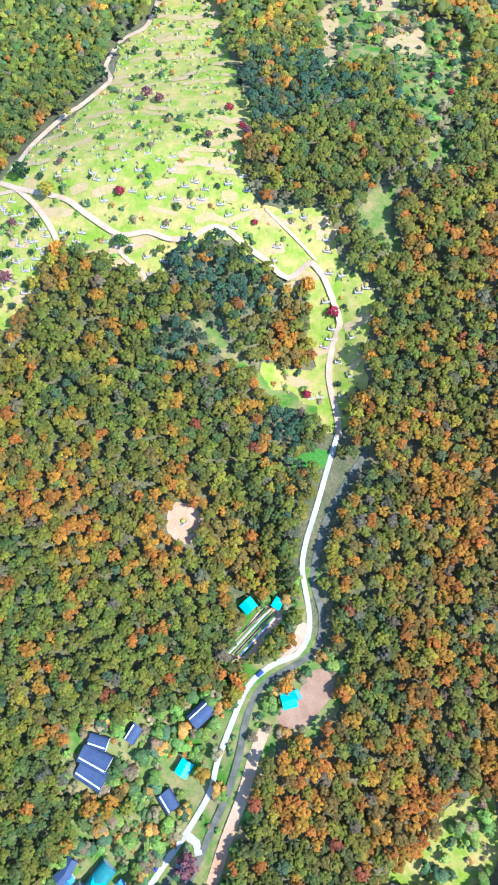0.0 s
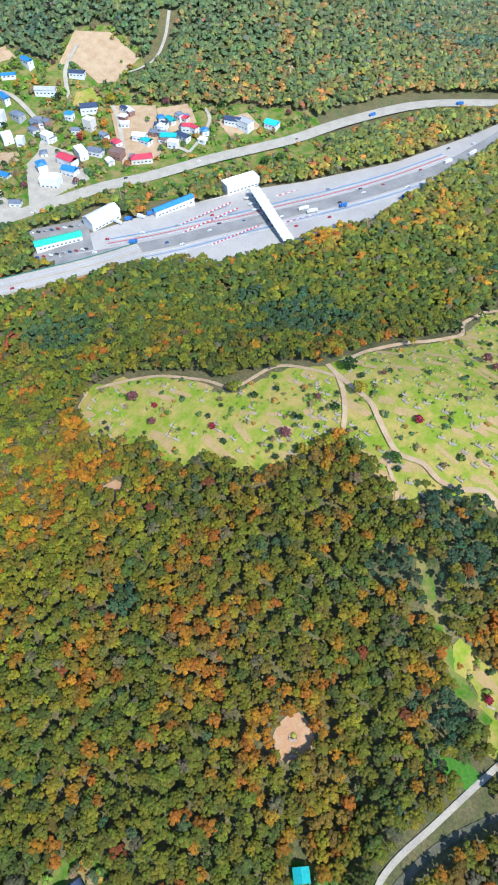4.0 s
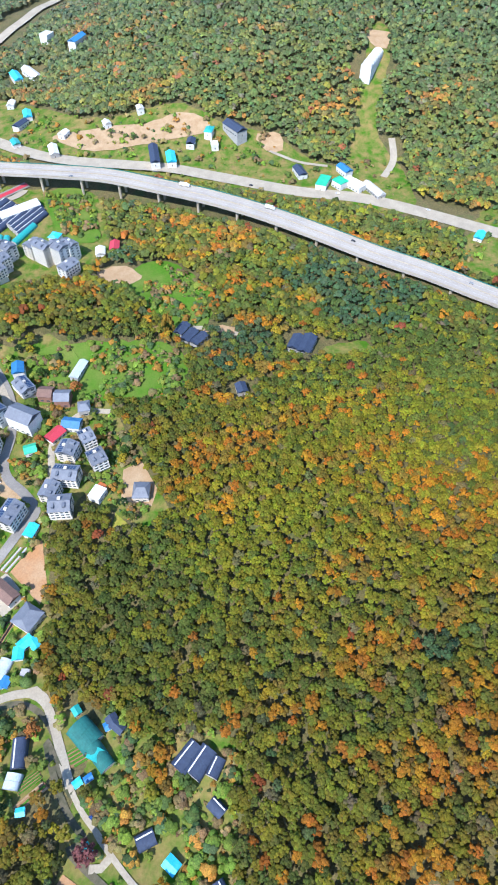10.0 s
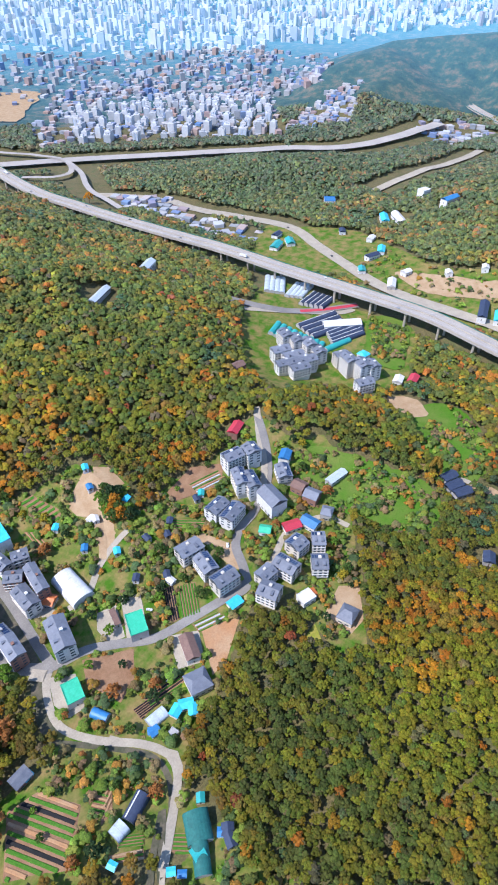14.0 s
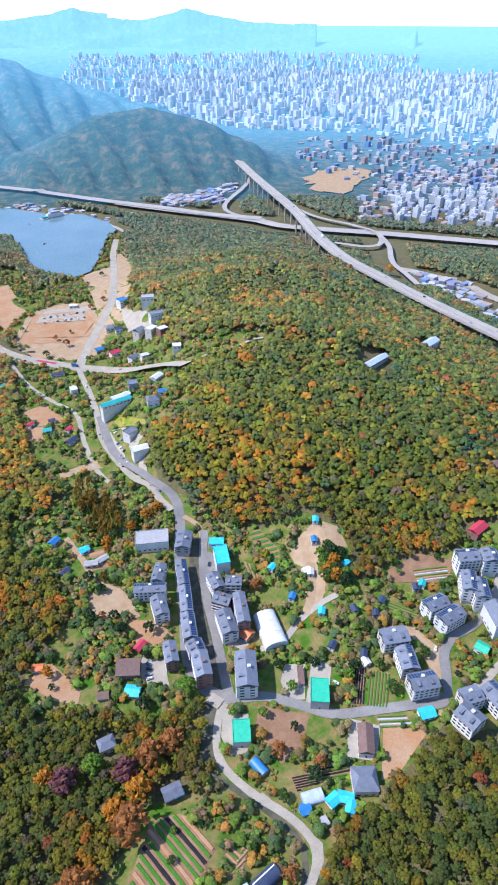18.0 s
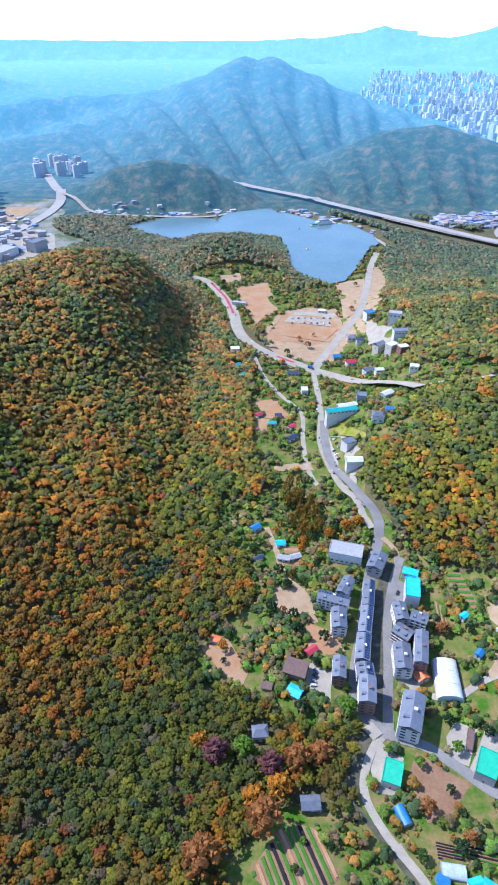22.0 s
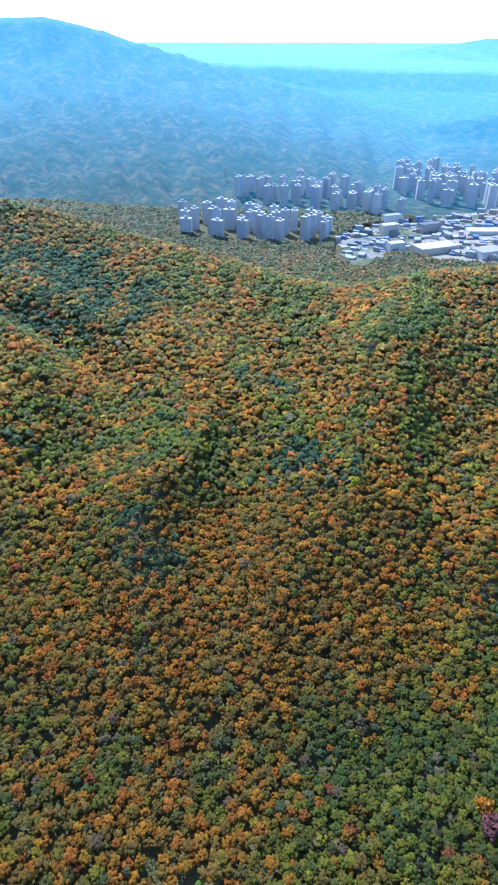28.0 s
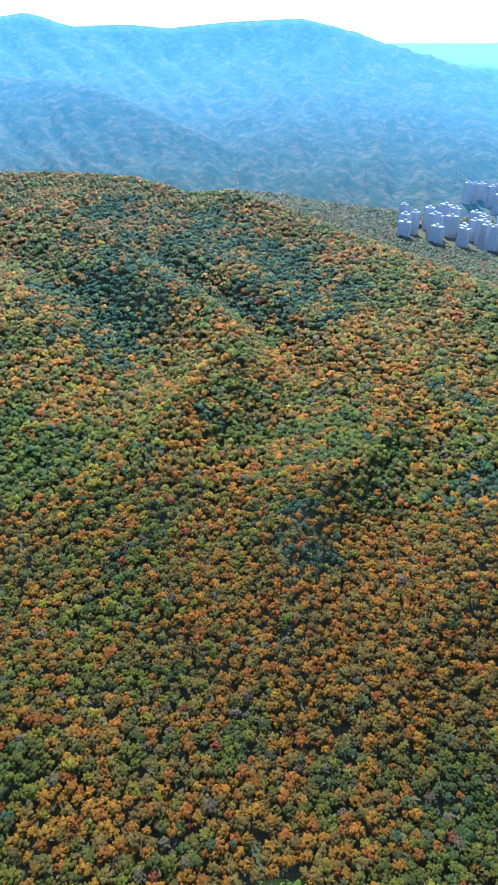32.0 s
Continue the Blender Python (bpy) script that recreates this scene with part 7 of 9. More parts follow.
house(-586.9, 438.7, 30, 10.2, 7.6, 4.0, "slate", "white", "gable", "house")
house(-554.5, 450.6, -10, 10.2, 7.6, 4.0, "slate", "white", "gable", "house")
house(-547.6, 480.3, 35, 10.2, 7.6, 4.0, "white", "white", "gable", "house")
house(-518.5, 418.6, -25, 10.2, 7.6, 4.0, "white", "white", "gable", "house")
house(-591.4, 388.7, -39, 8.6, 7.9, 3.5, "slate", "white", "hip", "house")
house(-789.7, 231.7, 37, 9.0, 7.4, 3.5, "blue", "cream", "gable", "house")
house(-635.2, 333.7, -15, 9.3, 7.7, 6.0, "slate", "cream", "gable", "house")
house(-772.2, 276.9, 17, 10.7, 7.8, 4.0, "slate", "brick", "gable", "house")
house(-608.7, 245.4, -23, 11.7, 8.6, 4.0, "slate", "brick", "gable", "house")
house(-557.1, 500.5, -21, 13.0, 7.3, 3.5, "white", "brick", "gable", "house")
house(-578.1, 304.2, -10, 12.7, 8.3, 4.0, "white", "white", "flat", "house")
house(-557.4, 488.7, 10, 9.5, 7.8, 3.5, "white", "brick", "hip", "house")
house(-783.3, 253.7, 22, 11.8, 7.7, 6.0, "teal", "brick", "gable", "house")
house(-576.4, 280.2, -12, 11.2, 8.6, 4.0, "teal", "cream", "flat", "house")
house(-501.0, 525.4, -16, 9.4, 7.2, 6.0, "slate", "white", "flat", "house")
house(-742.1, 235.1, -15, 12.9, 9.0, 3.5, "slate", "white", "gable", "house")
house(-496.8, 526.7, 4, 12.8, 8.7, 3.5, "red", "cream", "gable", "house")
house(-507.2, 498.3, 9, 8.7, 8.2, 6.0, "white", "white", "hip", "house")
house(-498.4, 491.0, 8, 12.9, 8.0, 4.0, "slate", "brick", "hip", "house")
house(-606.3, 274.0, -2, 12.8, 7.5, 3.5, "blue", "brick", "gable", "house")
house(-567.8, 250.6, -16, 11.2, 8.2, 6.0, "white", "white", "hip", "house")
house(-474.6, 517.0, -6, 11.4, 7.2, 6.0, "red", "white", "gable", "house")
house(-500.4, 440.4, 12, 10.3, 8.5, 4.0, "slate", "brick", "gable", "house")
house(-666.0, 349.2, 38, 9.3, 7.2, 3.5, "slate", "cream", "flat", "house")
house(-462.6, 522.3, -37, 8.7, 8.2, 4.0, "blue", "white", "hip", "house")
house(-599.2, 263.5, 16, 10.4, 7.7, 6.0, "brown", "white", "hip", "house")
house(-596.9, 238.3, -30, 12.9, 8.6, 4.0, "white", "brick", "hip", "house")
house(-788.8, 213.2, 36, 12.0, 7.1, 6.0, "slate", "white", "hip", "house")
house(-510.5, 487.3, 18, 9.7, 8.2, 4.0, "slate", "brick", "hip", "house")
house(-788.3, 243.5, -40, 8.2, 7.4, 3.5, "white", "brick", "gable", "house")
house(-518.2, 511.2, -37, 8.8, 7.5, 4.0, "blue", "cream", "hip", "house")
house(-609.3, 452.7, 17, 9.5, 8.3, 6.0, "blue", "white", "hip", "house")
house(-506.9, 502.6, 18, 8.8, 7.5, 6.0, "navy", "white", "flat", "house")
house(-776.6, 229.0, 12, 9.2, 8.6, 3.5, "white", "white", "hip", "house")
house(-456.1, 509.2, 8, 8.9, 7.5, 4.0, "white", "white", "hip", "house")
house(-535.1, 449.1, -15, 11.4, 8.8, 3.5, "red", "white", "hip", "house")
house(-636.4, 428.7, 31, 9.4, 8.0, 3.5, "slate", "white", "gable", "house")
house(-636.7, 420.9, -31, 12.1, 8.3, 3.5, "slate", "brick", "gable", "house")
house(-764.7, 271.4, 36, 8.1, 7.1, 3.5, "brown", "brick", "gable", "house")
house(-588.4, 296.1, -31, 11.0, 8.3, 3.5, "white", "brick", "flat", "house")
house(-746.7, 215.6, -37, 8.6, 8.7, 6.0, "slate", "white", "gable", "house")
house(-623.2, 428.0, -12, 9.8, 8.6, 6.0, "slate", "brick", "flat", "house")
house(-479.4, 483.8, 15, 11.4, 8.7, 6.0, "white", "white", "flat", "house")
house(-483.2, 514.4, 24, 10.2, 8.6, 6.0, "red", "white", "hip", "house")
house(-512.4, 500.1, 20, 9.5, 8.9, 4.0, "navy", "white", "gable", "house")
house(-602.7, 413.6, -10, 9.7, 8.6, 4.0, "slate", "white", "flat", "house")
house(-664.0, 354.1, -34, 12.4, 7.4, 4.0, "teal", "white", "hip", "house")
house(-609.4, 243.2, -6, 12.5, 7.6, 4.0, "white", "cream", "hip", "house")
house(-493.7, 483.3, 12, 8.7, 8.0, 3.5, "brown", "white", "flat", "house")
house(-633.2, 240.0, -11, 11.8, 8.1, 4.0, "brown", "white", "gable", "house")
barrel(-553.5, 138.6, 125, 24.6, 10.0, 4.0, "plastic")
barrel(-547.9, 145.5, 127, 24.4, 10.0, 4.0, "plastic")
barrel(-523.9, 206.7, 116, 16.4, 7.0, 4.0, "navy")
barrel(-521.7, 197.7, 128, 20.0, 6.0, 4.0, "plastic")
park(CARS[0], -493.7, 275.2, 20)
park(CARS[1], -489.1, 279.8, 20)
park(CARS[2], -484.6, 284.4, 20)
park(CARS[3], -480.2, 289.0, 20)
park(CARS[4], -475.8, 293.8, 20)
park(CARS[0], -471.5, 298.5, 20)
park(CARS[1], -467.3, 303.3, 20)
park(CARS[2], -463.1, 308.1, 20)
park(CARS[3], -463.0, 251.9, 20)
park(CARS[4], -458.4, 256.2, 20)
park(CARS[0], -453.8, 260.6, 20)
park(CARS[1], -449.3, 264.9, 20)
park(CARS[2], -444.8, 269.2, 20)
park(CARS[3], -440.4, 273.6, 20)
park(CARS[4], -436.0, 278.0, 20)
park(CARS[0], -431.7, 282.4, 20)
park(TRUCKS[0], -433.1, 334.3, 0)
park(TRUCKS[1], -426.8, 344.2, 50)
park(TRUCKS[0], -420.6, 354.2, 10)
park(TRUCKS[1], -414.5, 364.4, 60)
park(TRUCKS[0], -408.6, 374.9, 20)
park(TRUCKS[1], -403.1, 385.9, 70)
park(TRUCKS[0], -397.9, 397.4, 30)
TOLL_GATE = ((-351.1, 458.6), (-271.1, 399.7))
lamp_post(-451.0, 362.2, 19.8, 20, 24.0)
lamp_post(-403.4, 429.3, 14.0, 20, 24.0)
lamp_post(-354.4, 499.8, 16.0, 20, 24.0)

# ---- west: complex under the motorway, meadows, road-side yards ----
patch("verge", [(-779.7, -619.7), (-816.9, -587.6), (-856.4, -483.7), (-778.5, -344.6), (-799.7, -247.5), (-788.1, -208.1), (-771.4, -175.6), (-761.3, -110.2), (-724.5, -58.7), (-726.5, -26.3), (-821.2, -13.2), (-952.3, -0.2), (-943.5, 21.7), (-843.6, 18.1), (-788.7, 9.1), (-733.3, 30.6), (-711.9, 43.3), (-631.2, 43.2), (-647.6, -64.0), (-666.4, -194.4), (-676.5, -298.7), (-701.1, -416.1), (-650.7, -544.2)], M_VERGE, "roadside plots and yards along the main road", 0.19, ragged=1.0)
patch("plot", [(-558.1, -478.6), (-637.1, -490.7), (-637.2, -361.9), (-634.9, -299.5), (-548.1, -261.5), (-504.9, -268.3), (-493.2, -294.1), (-457.0, -319.6), (-415.1, -337.3), (-433.1, -382.1), (-485.7, -436.5)], M_VERGE, "overgrown ground of a housing and nursery complex", 0.28, ragged=1.0)
patch("plot", [(-492.2, -234.5), (-525.4, -203.4), (-495.3, -155.9), (-445.8, -142.1), (-425.8, -166.1), (-445.4, -198.0)], M_MEADOW, "terraced meadow in a wooded hollow", 0.37, ragged=1.0)
patch("plot", [(-345.0, -284.5), (-384.3, -261.8), (-401.0, -221.2), (-406.6, -166.3), (-365.2, -150.6), (-338.6, -176.8), (-338.7, -225.1), (-328.8, -260.7)], M_MEADOW, "bright green overgrown slope", 0.46, ragged=1.0)
patch("plot", [(-501.4, -261.2), (-512.4, -235.0), (-491.6, -217.1), (-473.1, -245.5)], M_SAND, "bare orange earth", 0.55, ragged=1.0)
patch("plot", [(-744.9, -262.2), (-771.4, -211.5), (-750.4, -213.8), (-728.9, -250.9)], M_FIELD, "brown plots", 0.64, ragged=1.0)
patch("plot", [(-761.0, -131.0), (-763.5, -103.6), (-739.3, -100.2), (-733.8, -119.8)], M_SAND, "bare yard", 0.73, ragged=1.0)
patch("plot", [(-936.7, -6.7), (-936.2, 21.9), (-900.9, 16.4), (-908.0, -5.0)], M_SAND, "sandy lot", 0.82, ragged=1.0)
patch("plot", [(-741.9, -377.9), (-757.9, -316.1), (-763.0, -267.1), (-782.2, -221.3), (-755.7, -186.6), (-724.0, -263.7), (-713.2, -324.1)], M_SAND, "dry plots by the main road", 0.91, ragged=1.0)
patch("plot", [(-414.7, -44.1), (-430.8, -11.9), (-420.0, 2.8), (-404.0, -29.0)], M_VERGE, "plots behind a barn", 1.00, ragged=1.0)
patch("plot", [(-437.8, -142.9), (-436.6, -119.3), (-428.6, -120.3), (-429.0, -146.1)], M_SAND, "pale lane", 1.09, ragged=1.0)
patch("plot", [(-627.6, -351.6), (-637.8, -307.2), (-556.0, -273.5), (-557.1, -312.1)], M_MEADOW, "green bank beside the nursery", 1.18, ragged=1.0)
road("road", [(-386.1, -339.6), (-360.6, -317.9), (-339.6, -296.9), (-310.7, -277.2)], 6.0, M_CONCRETE, "pale concrete lane", lift=0.6)
road("road", [(-433.0, -157.5), (-434.1, -142.1), (-429.9, -115.4)], 5.0, M_CONCRETE, "pale concrete lane", lift=0.6)
road("road", [(-540.7, -478.6), (-564.5, -452.8), (-592.8, -420.0), (-620.6, -383.6), (-634.1, -378.3)], 9.0, M_CONCRETE, "pale concrete lane", lift=0.6)
road("road", [(-699.7, 18.9), (-733.3, 30.6), (-768.2, 28.3)], 8.0, M_CONCRETE, "pale concrete lane", lift=0.6)
road("road", [(-735.7, -113.3), (-719.2, -77.8), (-714.9, -44.9)], 5.0, M_CONCRETE, "pale concrete lane", lift=0.6)
road("road", [(-645.0, -378.0), (-618.3, -399.0), (-590.0, -426.1), (-569.6, -453.3), (-543.6, -509.5)], 12.0, M_ASPHALT, "curving road under the motorway", lift=0.8)
road("lane_line", [(-645.0, -378.0), (-618.3, -399.0), (-590.0, -426.1)], 6.0, M_RED, "red painted road surface", lift=1.1, clear=0.0)
EXPRESS = [(-1137, -819), (-1192, -736), (-1303, -672), (-1451, -634)]
road("road", EXPRESS, 30.0, M_HIGHWAY, "wide expressway before the city", lift=6.0, clear=45.0)
traffic(EXPRESS, 7, 160, 9)
road("road", [(-995, -552), (-1076, -536), (-1165, -519), (-1247, -504), (-1352, -499)], 16.0, M_CONCRETE, "pale road cutting through the woods", lift=2.0, clear=30.0)
barrel(-616.4, -494.3, 34, 41.2, 7.5, 4.0, "plastic")
barrel(-619.6, -488.7, 33, 41.2, 7.5, 4.0, "plastic")
barrel(-622.8, -483.1, 33, 41.2, 7.5, 4.0, "plastic")
barrel(-626.0, -477.5, 33, 41.2, 7.5, 4.0, "plastic")
barrel(-625.4, -461.7, 12, 37.8, 7.0, 4.0, "plastic")
barrel(-628.3, -456.8, 12, 37.8, 7.0, 4.0, "plastic")
barrel(-631.1, -451.8, 12, 37.9, 7.0, 4.0, "plastic")
barrel(-633.9, -446.9, 11, 38.0, 7.0, 4.0, "plastic")
barrel(-619.9, -434.3, 2, 34.5, 6.5, 4.0, "navy")
barrel(-620.9, -428.0, 1, 32.8, 6.5, 4.0, "navy")
barrel(-622.0, -421.8, 1, 31.2, 6.5, 4.0, "navy")
barrel(-623.1, -415.6, 0, 29.6, 6.5, 4.0, "navy")
barrel(-624.2, -409.4, -0, 28.0, 6.5, 4.0, "navy")
barrel(-585.2, -399.2, -19, 56.4, 8.0, 4.5, "navy")
barrel(-581.6, -391.0, -20, 54.1, 8.0, 4.5, "navy")
barrel(-578.0, -382.9, -20, 51.8, 8.0, 4.5, "navy")
barrel(-574.5, -374.9, -21, 49.6, 8.0, 4.5, "navy")
barrel(-589.2, -363.5, -19, 50.4, 6.5, 4.5, "navy")
barrel(-583.8, -358.7, -20, 48.6, 6.5, 4.5, "navy")
barrel(-578.5, -354.1, -20, 46.8, 6.5, 4.5, "navy")
barrel(-573.3, -349.5, -21, 45.1, 6.5, 4.5, "navy")
barrel(-536.0, -425.3, 14, 25.8, 7.0, 4.5, "teal")
barrel(-536.1, -417.5, 14, 25.4, 7.0, 4.5, "teal")
barrel(-536.2, -409.7, 14, 24.9, 7.0, 4.5, "teal")
barrel(-536.2, -402.0, 14, 24.4, 7.0, 4.5, "teal")
barrel(-536.3, -394.4, 14, 24.0, 7.0, 4.5, "teal")
barrel(-536.4, -386.8, 15, 23.5, 7.0, 4.5, "teal")
barrel(-536.4, -379.2, 15, 23.1, 7.0, 4.5, "teal")
barrel(-536.5, -371.8, 15, 22.6, 7.0, 4.5, "teal")
barrel(-536.6, -364.4, 15, 22.2, 7.0, 4.5, "teal")
barrel(-554.8, -352.3, -16, 36.0, 8.0, 4.5, "teal")
apartment(-515.0, -396.5, 60, 17, 13, 6, "white", "slate", False)
apartment(-515.4, -382.0, 60, 17, 13, 6, "white", "slate", False)
apartment(-517.3, -367.2, 60, 17, 13, 6, "white", "slate", False)
apartment(-515.1, -353.1, 60, 16, 13, 5, "white", "slate", False)
apartment(-488.5, -384.0, 150, 20, 13, 5, "white", "slate", False)
apartment(-488.1, -367.4, 150, 22, 13, 5, "white", "slate", False)
apartment(-489.5, -352.2, 150, 22, 13, 5, "white", "slate", False)
apartment(-470.8, -363.7, 150, 24, 12, 4, "white", "slate", False)
apartment(-472.4, -348.8, 150, 20, 12, 4, "white", "slate", False)
apartment(-522.5, -329.3, 150, 15, 12, 5, "cream", "slate", False)
apartment(-512.5, -314.3, 60, 17, 13, 7, "cream", "slate", False)
apartment(-512.8, -299.1, 60, 17, 13, 7, "white", "slate", False)
apartment(-521.8, -291.7, 60, 15, 12, 6, "white", "slate", False)
apartment(-494.9, -285.5, 150, 18, 12, 4, "white", "slate", False)
house(-592.8, -369.5, 135, 44.0, 14.0, 5.0, "white", "white", "gable", "packing_hall")
house(-419.0, -63.4, 163, 17.3, 11.0, 5.0, "navy", "grey", "gable", "barn")
house(-417.6, -54.3, 164, 22.2, 11.0, 5.0, "navy", "grey", "gable", "barn")
house(-425.8, -164.3, 157, 14.2, 8.0, 4.0, "navy", "grey", "gable", "shed")
house(-418.9, -156.6, 154, 15.6, 8.0, 4.0, "navy", "grey", "gable", "shed")
house(-416.0, -147.8, 149, 15.7, 8.0, 4.0, "navy", "grey", "gable", "shed")
barrel(-867.3, -0.3, 162, 49.7, 13.0, 7.0, "white", name="marquee_hall", what="large white membrane hall beside the woods", ends="white")
house(-545.5, -314.6, -12, 10.0, 10.0, 9.0, "cyan", "white", "hip", "house")
house(-540.1, -252.6, 10, 14.0, 9.0, 5.0, "red", "white", "gable", "house")
house(-530.0, -264.6, 14, 12.0, 9.0, 5.0, "white", "white", "gable", "house")
house(-535.2, -331.7, 35, 12.0, 10.0, 6.0, "brown", "brick", "gable", "house")
house(-426.3, -394.2, -15, 14.0, 10.0, 5.0, "brown", "brick", "gable", "house")
house(-352.7, -338.4, 16, 16.0, 9.0, 4.0, "red", "brick", "gable", "house")
house(-697.3, -242.6, 16, 40.0, 10.0, 5.0, "navy", "white", "gable", "house")
house(-695.6, -223.0, 16, 24.0, 10.0, 5.0, "cyan", "white", "gable", "house")
house(-728.3, -205.2, 0, 14.0, 9.0, 4.0, "navy", "white", "gable", "house")
house(-747.8, -186.5, -5, 14.0, 9.0, 5.0, "teal", "white", "hip", "house")
house(-754.2, -156.8, 42, 30.0, 14.0, 6.0, "navy", "grey", "gable", "house")
house(-729.2, -177.7, 16, 10.0, 8.0, 5.0, "white", "white", "flat", "house")
house(-694.5, -75.7, 25, 20.0, 10.0, 5.0, "navy", "white", "gable", "house")
house(-675.3, -48.8, -15, 22.0, 12.0, 6.0, "green", "white", "flat", "house")
house(-675.4, -30.4, 46, 14.0, 12.0, 7.0, "green", "white", "flat", "house")
house(-675.7, -14.9, 49, 26.0, 12.0, 6.0, "white", "white", "flat", "house")
house(-702.9, -25.7, 36, 18.0, 10.0, 6.0, "blue", "white", "gable", "house")
house(-668.1, 6.9, 35, 30.0, 10.0, 4.0, "white", "grey", "gable", "house")
house(-759.4, -312.8, 35, 10.0, 8.0, 5.0, "white", "white", "gable", "house")
house(-785.8, -276.8, 24, 10.0, 8.0, 5.0, "white", "white", "gable", "house")
house(-741.9, -362.3, -16, 12.0, 9.0, 5.0, "white", "white", "gable", "house")
house(-775.0, -429.4, -18, 20.0, 10.0, 5.0, "navy", "white", "gable", "house")
house(-838.0, -514.4, 35, 14.0, 9.0, 5.0, "navy", "white", "gable", "house")
house(-836.1, -463.9, 6, 14.0, 9.0, 5.0, "white", "white", "gable", "house")
house(-799.0, -428.2, 25, 20.0, 10.0, 5.0, "cyan", "white", "gable", "house")
house(-707.6, -365.2, 25, 24.0, 10.0, 4.0, "white", "grey", "gable", "house")
house(-728.2, -419.5, 36, 14.0, 9.0, 5.0, "teal", "white", "gable", "house")
house(-757.4, -555.7, 46, 20.0, 12.0, 5.0, "teal", "white", "gable", "house")
house(-734.0, -563.8, 15, 24.0, 12.0, 5.0, "teal", "white", "gable", "house")
house(-767.1, -586.1, 6, 16.0, 10.0, 5.0, "navy", "white", "gable", "house")
house(-930.0, -593.8, 35, 22.0, 18.0, 6.0, "blue", "white", "flat", "house")
house(-917.6, -461.1, 45, 40.0, 12.0, 5.0, "white", "white", "gable", "house")
house(-910.0, -481.6, 35, 30.0, 12.0, 5.0, "cyan", "white", "gable", "house")
house(-999.5, -460.8, -20, 16.0, 14.0, 10.0, "white", "white", "flat", "house")
house(-963.3, -403.3, -14, 30.0, 12.0, 6.0, "blue", "white", "gable", "house")
house(-358.7, -104.1, 22, 10.0, 8.0, 4.0, "navy", "grey", "gable", "house")
house(-365.6, -239.8, -10, 20.0, 7.0, 3.0, "plastic", "grey", "gable", "house")
house(-354.1, -285.1, 20, 12.0, 9.0, 5.0, "blue", "white", "gable", "house")
house(-409.6, -571.6, 20, 36.0, 9.0, 3.0, "plastic", "grey", "gable", "greenhouse")
house(-521.0, -610.3, 20, 24.0, 12.0, 5.0, "plastic", "white", "gable", "greenhouse")
NURSERY = [(-627.6, -351.6), (-637.8, -307.2), (-556.0, -273.5), (-557.1, -312.1)]
HOLLOW = [(-345.0, -284.5), (-384.3, -261.8), (-401.0, -221.2), (-520.7, -202.1), (-495.3, -155.9), (-445.8, -142.1), (-406.6, -166.3), (-365.2, -150.6), (-331.0, -128.2), (-338.6, -176.8), (-338.7, -225.1), (-328.8, -260.7)]
ROADSIDE = [(-828.3, -471.7), (-778.5, -344.6), (-799.7, -247.5), (-788.1, -208.1), (-771.4, -175.6), (-761.3, -110.2), (-724.5, -58.7), (-726.5, -26.3), (-733.3, 30.6), (-631.2, 43.2), (-647.6, -64.0), (-666.4, -194.4), (-676.5, -298.7), (-701.1, -416.1)]

# ---- apartment estates and the far city ----
estate([(975, -997), (734, -1178), (808, -1296), (1037, -1200), (1058, -1079)], 30, 52.0, 1, (15, 26), group="white towers at the foot of the hill")
estate([(1172, -1348), (941, -1438), (729, -1469), (751, -1564), (992, -1618), (1134, -1544), (1205, -1384)], 34, 52.0, 2, (15, 26), group="towers across the valley")
estate([(890, -1744), (741, -1658), (579, -1746), (659, -1963), (854, -2067), (999, -1987)], 62, 54.0, 3, (15, 26), group="towers of the new town")
estate([(-904, -1194), (-981, -1114), (-1083, -1044), (-1210, -905), (-1400, -1070), (-1364, -1278), (-1195, -1354), (-1118, -1445)], 85, 23.0, 4, (12, 20), group="mid-rise towers by the motorway")
patch("paving", [(590, -1134), (575, -1229), (377, -1334), (283, -1432), (377, -1540), (435, -1845), (585, -1764), (615, -1672), (737, -1346), (734, -1240), (639, -1108)], M_TOWNGROUND, "pale streets and yards of the new town", 1.0, ragged=9.0)
patch("paving", [(-923, -1625), (-929, -1483), (-1042, -1544), (-1173, -1647), (-1142, -1746), (-1039, -1739)], M_SAND, "graded building land before the city", 2.0, "ground", ragged=14.0)
city([(659, -1097), (584, -1247), (377, -1334), (389, -1534), (574, -1732), (750, -1368), (745, -1234)], 300, 5, 14, 5, "low_town", "low pale houses and workshops of the new town", M_LOWTOWN, (8, 20))
city([(-828, -1238), (-981, -1189), (-1208, -873), (-1280, -928), (-1475, -1111), (-1377, -1463), (-1238, -1651), (-943, -1403)], 420, 5, 14, 6, "low_town", "low houses at the edge of the city", M_LOWTOWN, (8, 20))
city([(387, -1726), (292, -1741), (63, -1731), (-9, -1737), (-89, -1618), (-214, -1742), (-307, -1597), (-388, -1471), (-333, -1457), (-247, -1565), (-128, -1587), (6, -1655), (321, -1662)], 90, 3, 6, 15, "lakeside_village", "low houses and halls along the far lake shore", M_LOWTOWN, (8, 16))
city([(-505, -1609), (-631, -1644), (-750, -1682), (-725, -1623), (-604, -1566), (-500, -1543)], 60, 4, 8, 20, "workshop_yards", "long white workshop roofs between motorway and hill", M_LOWTOWN, (14, 34))
city([(-513, -1631), (-669, -1591), (-645, -1509), (-501, -1529)], 160, 4, 9, 17, "roadside_village", "low houses and sheds beyond the motorway", M_LOWTOWN, (8, 20))
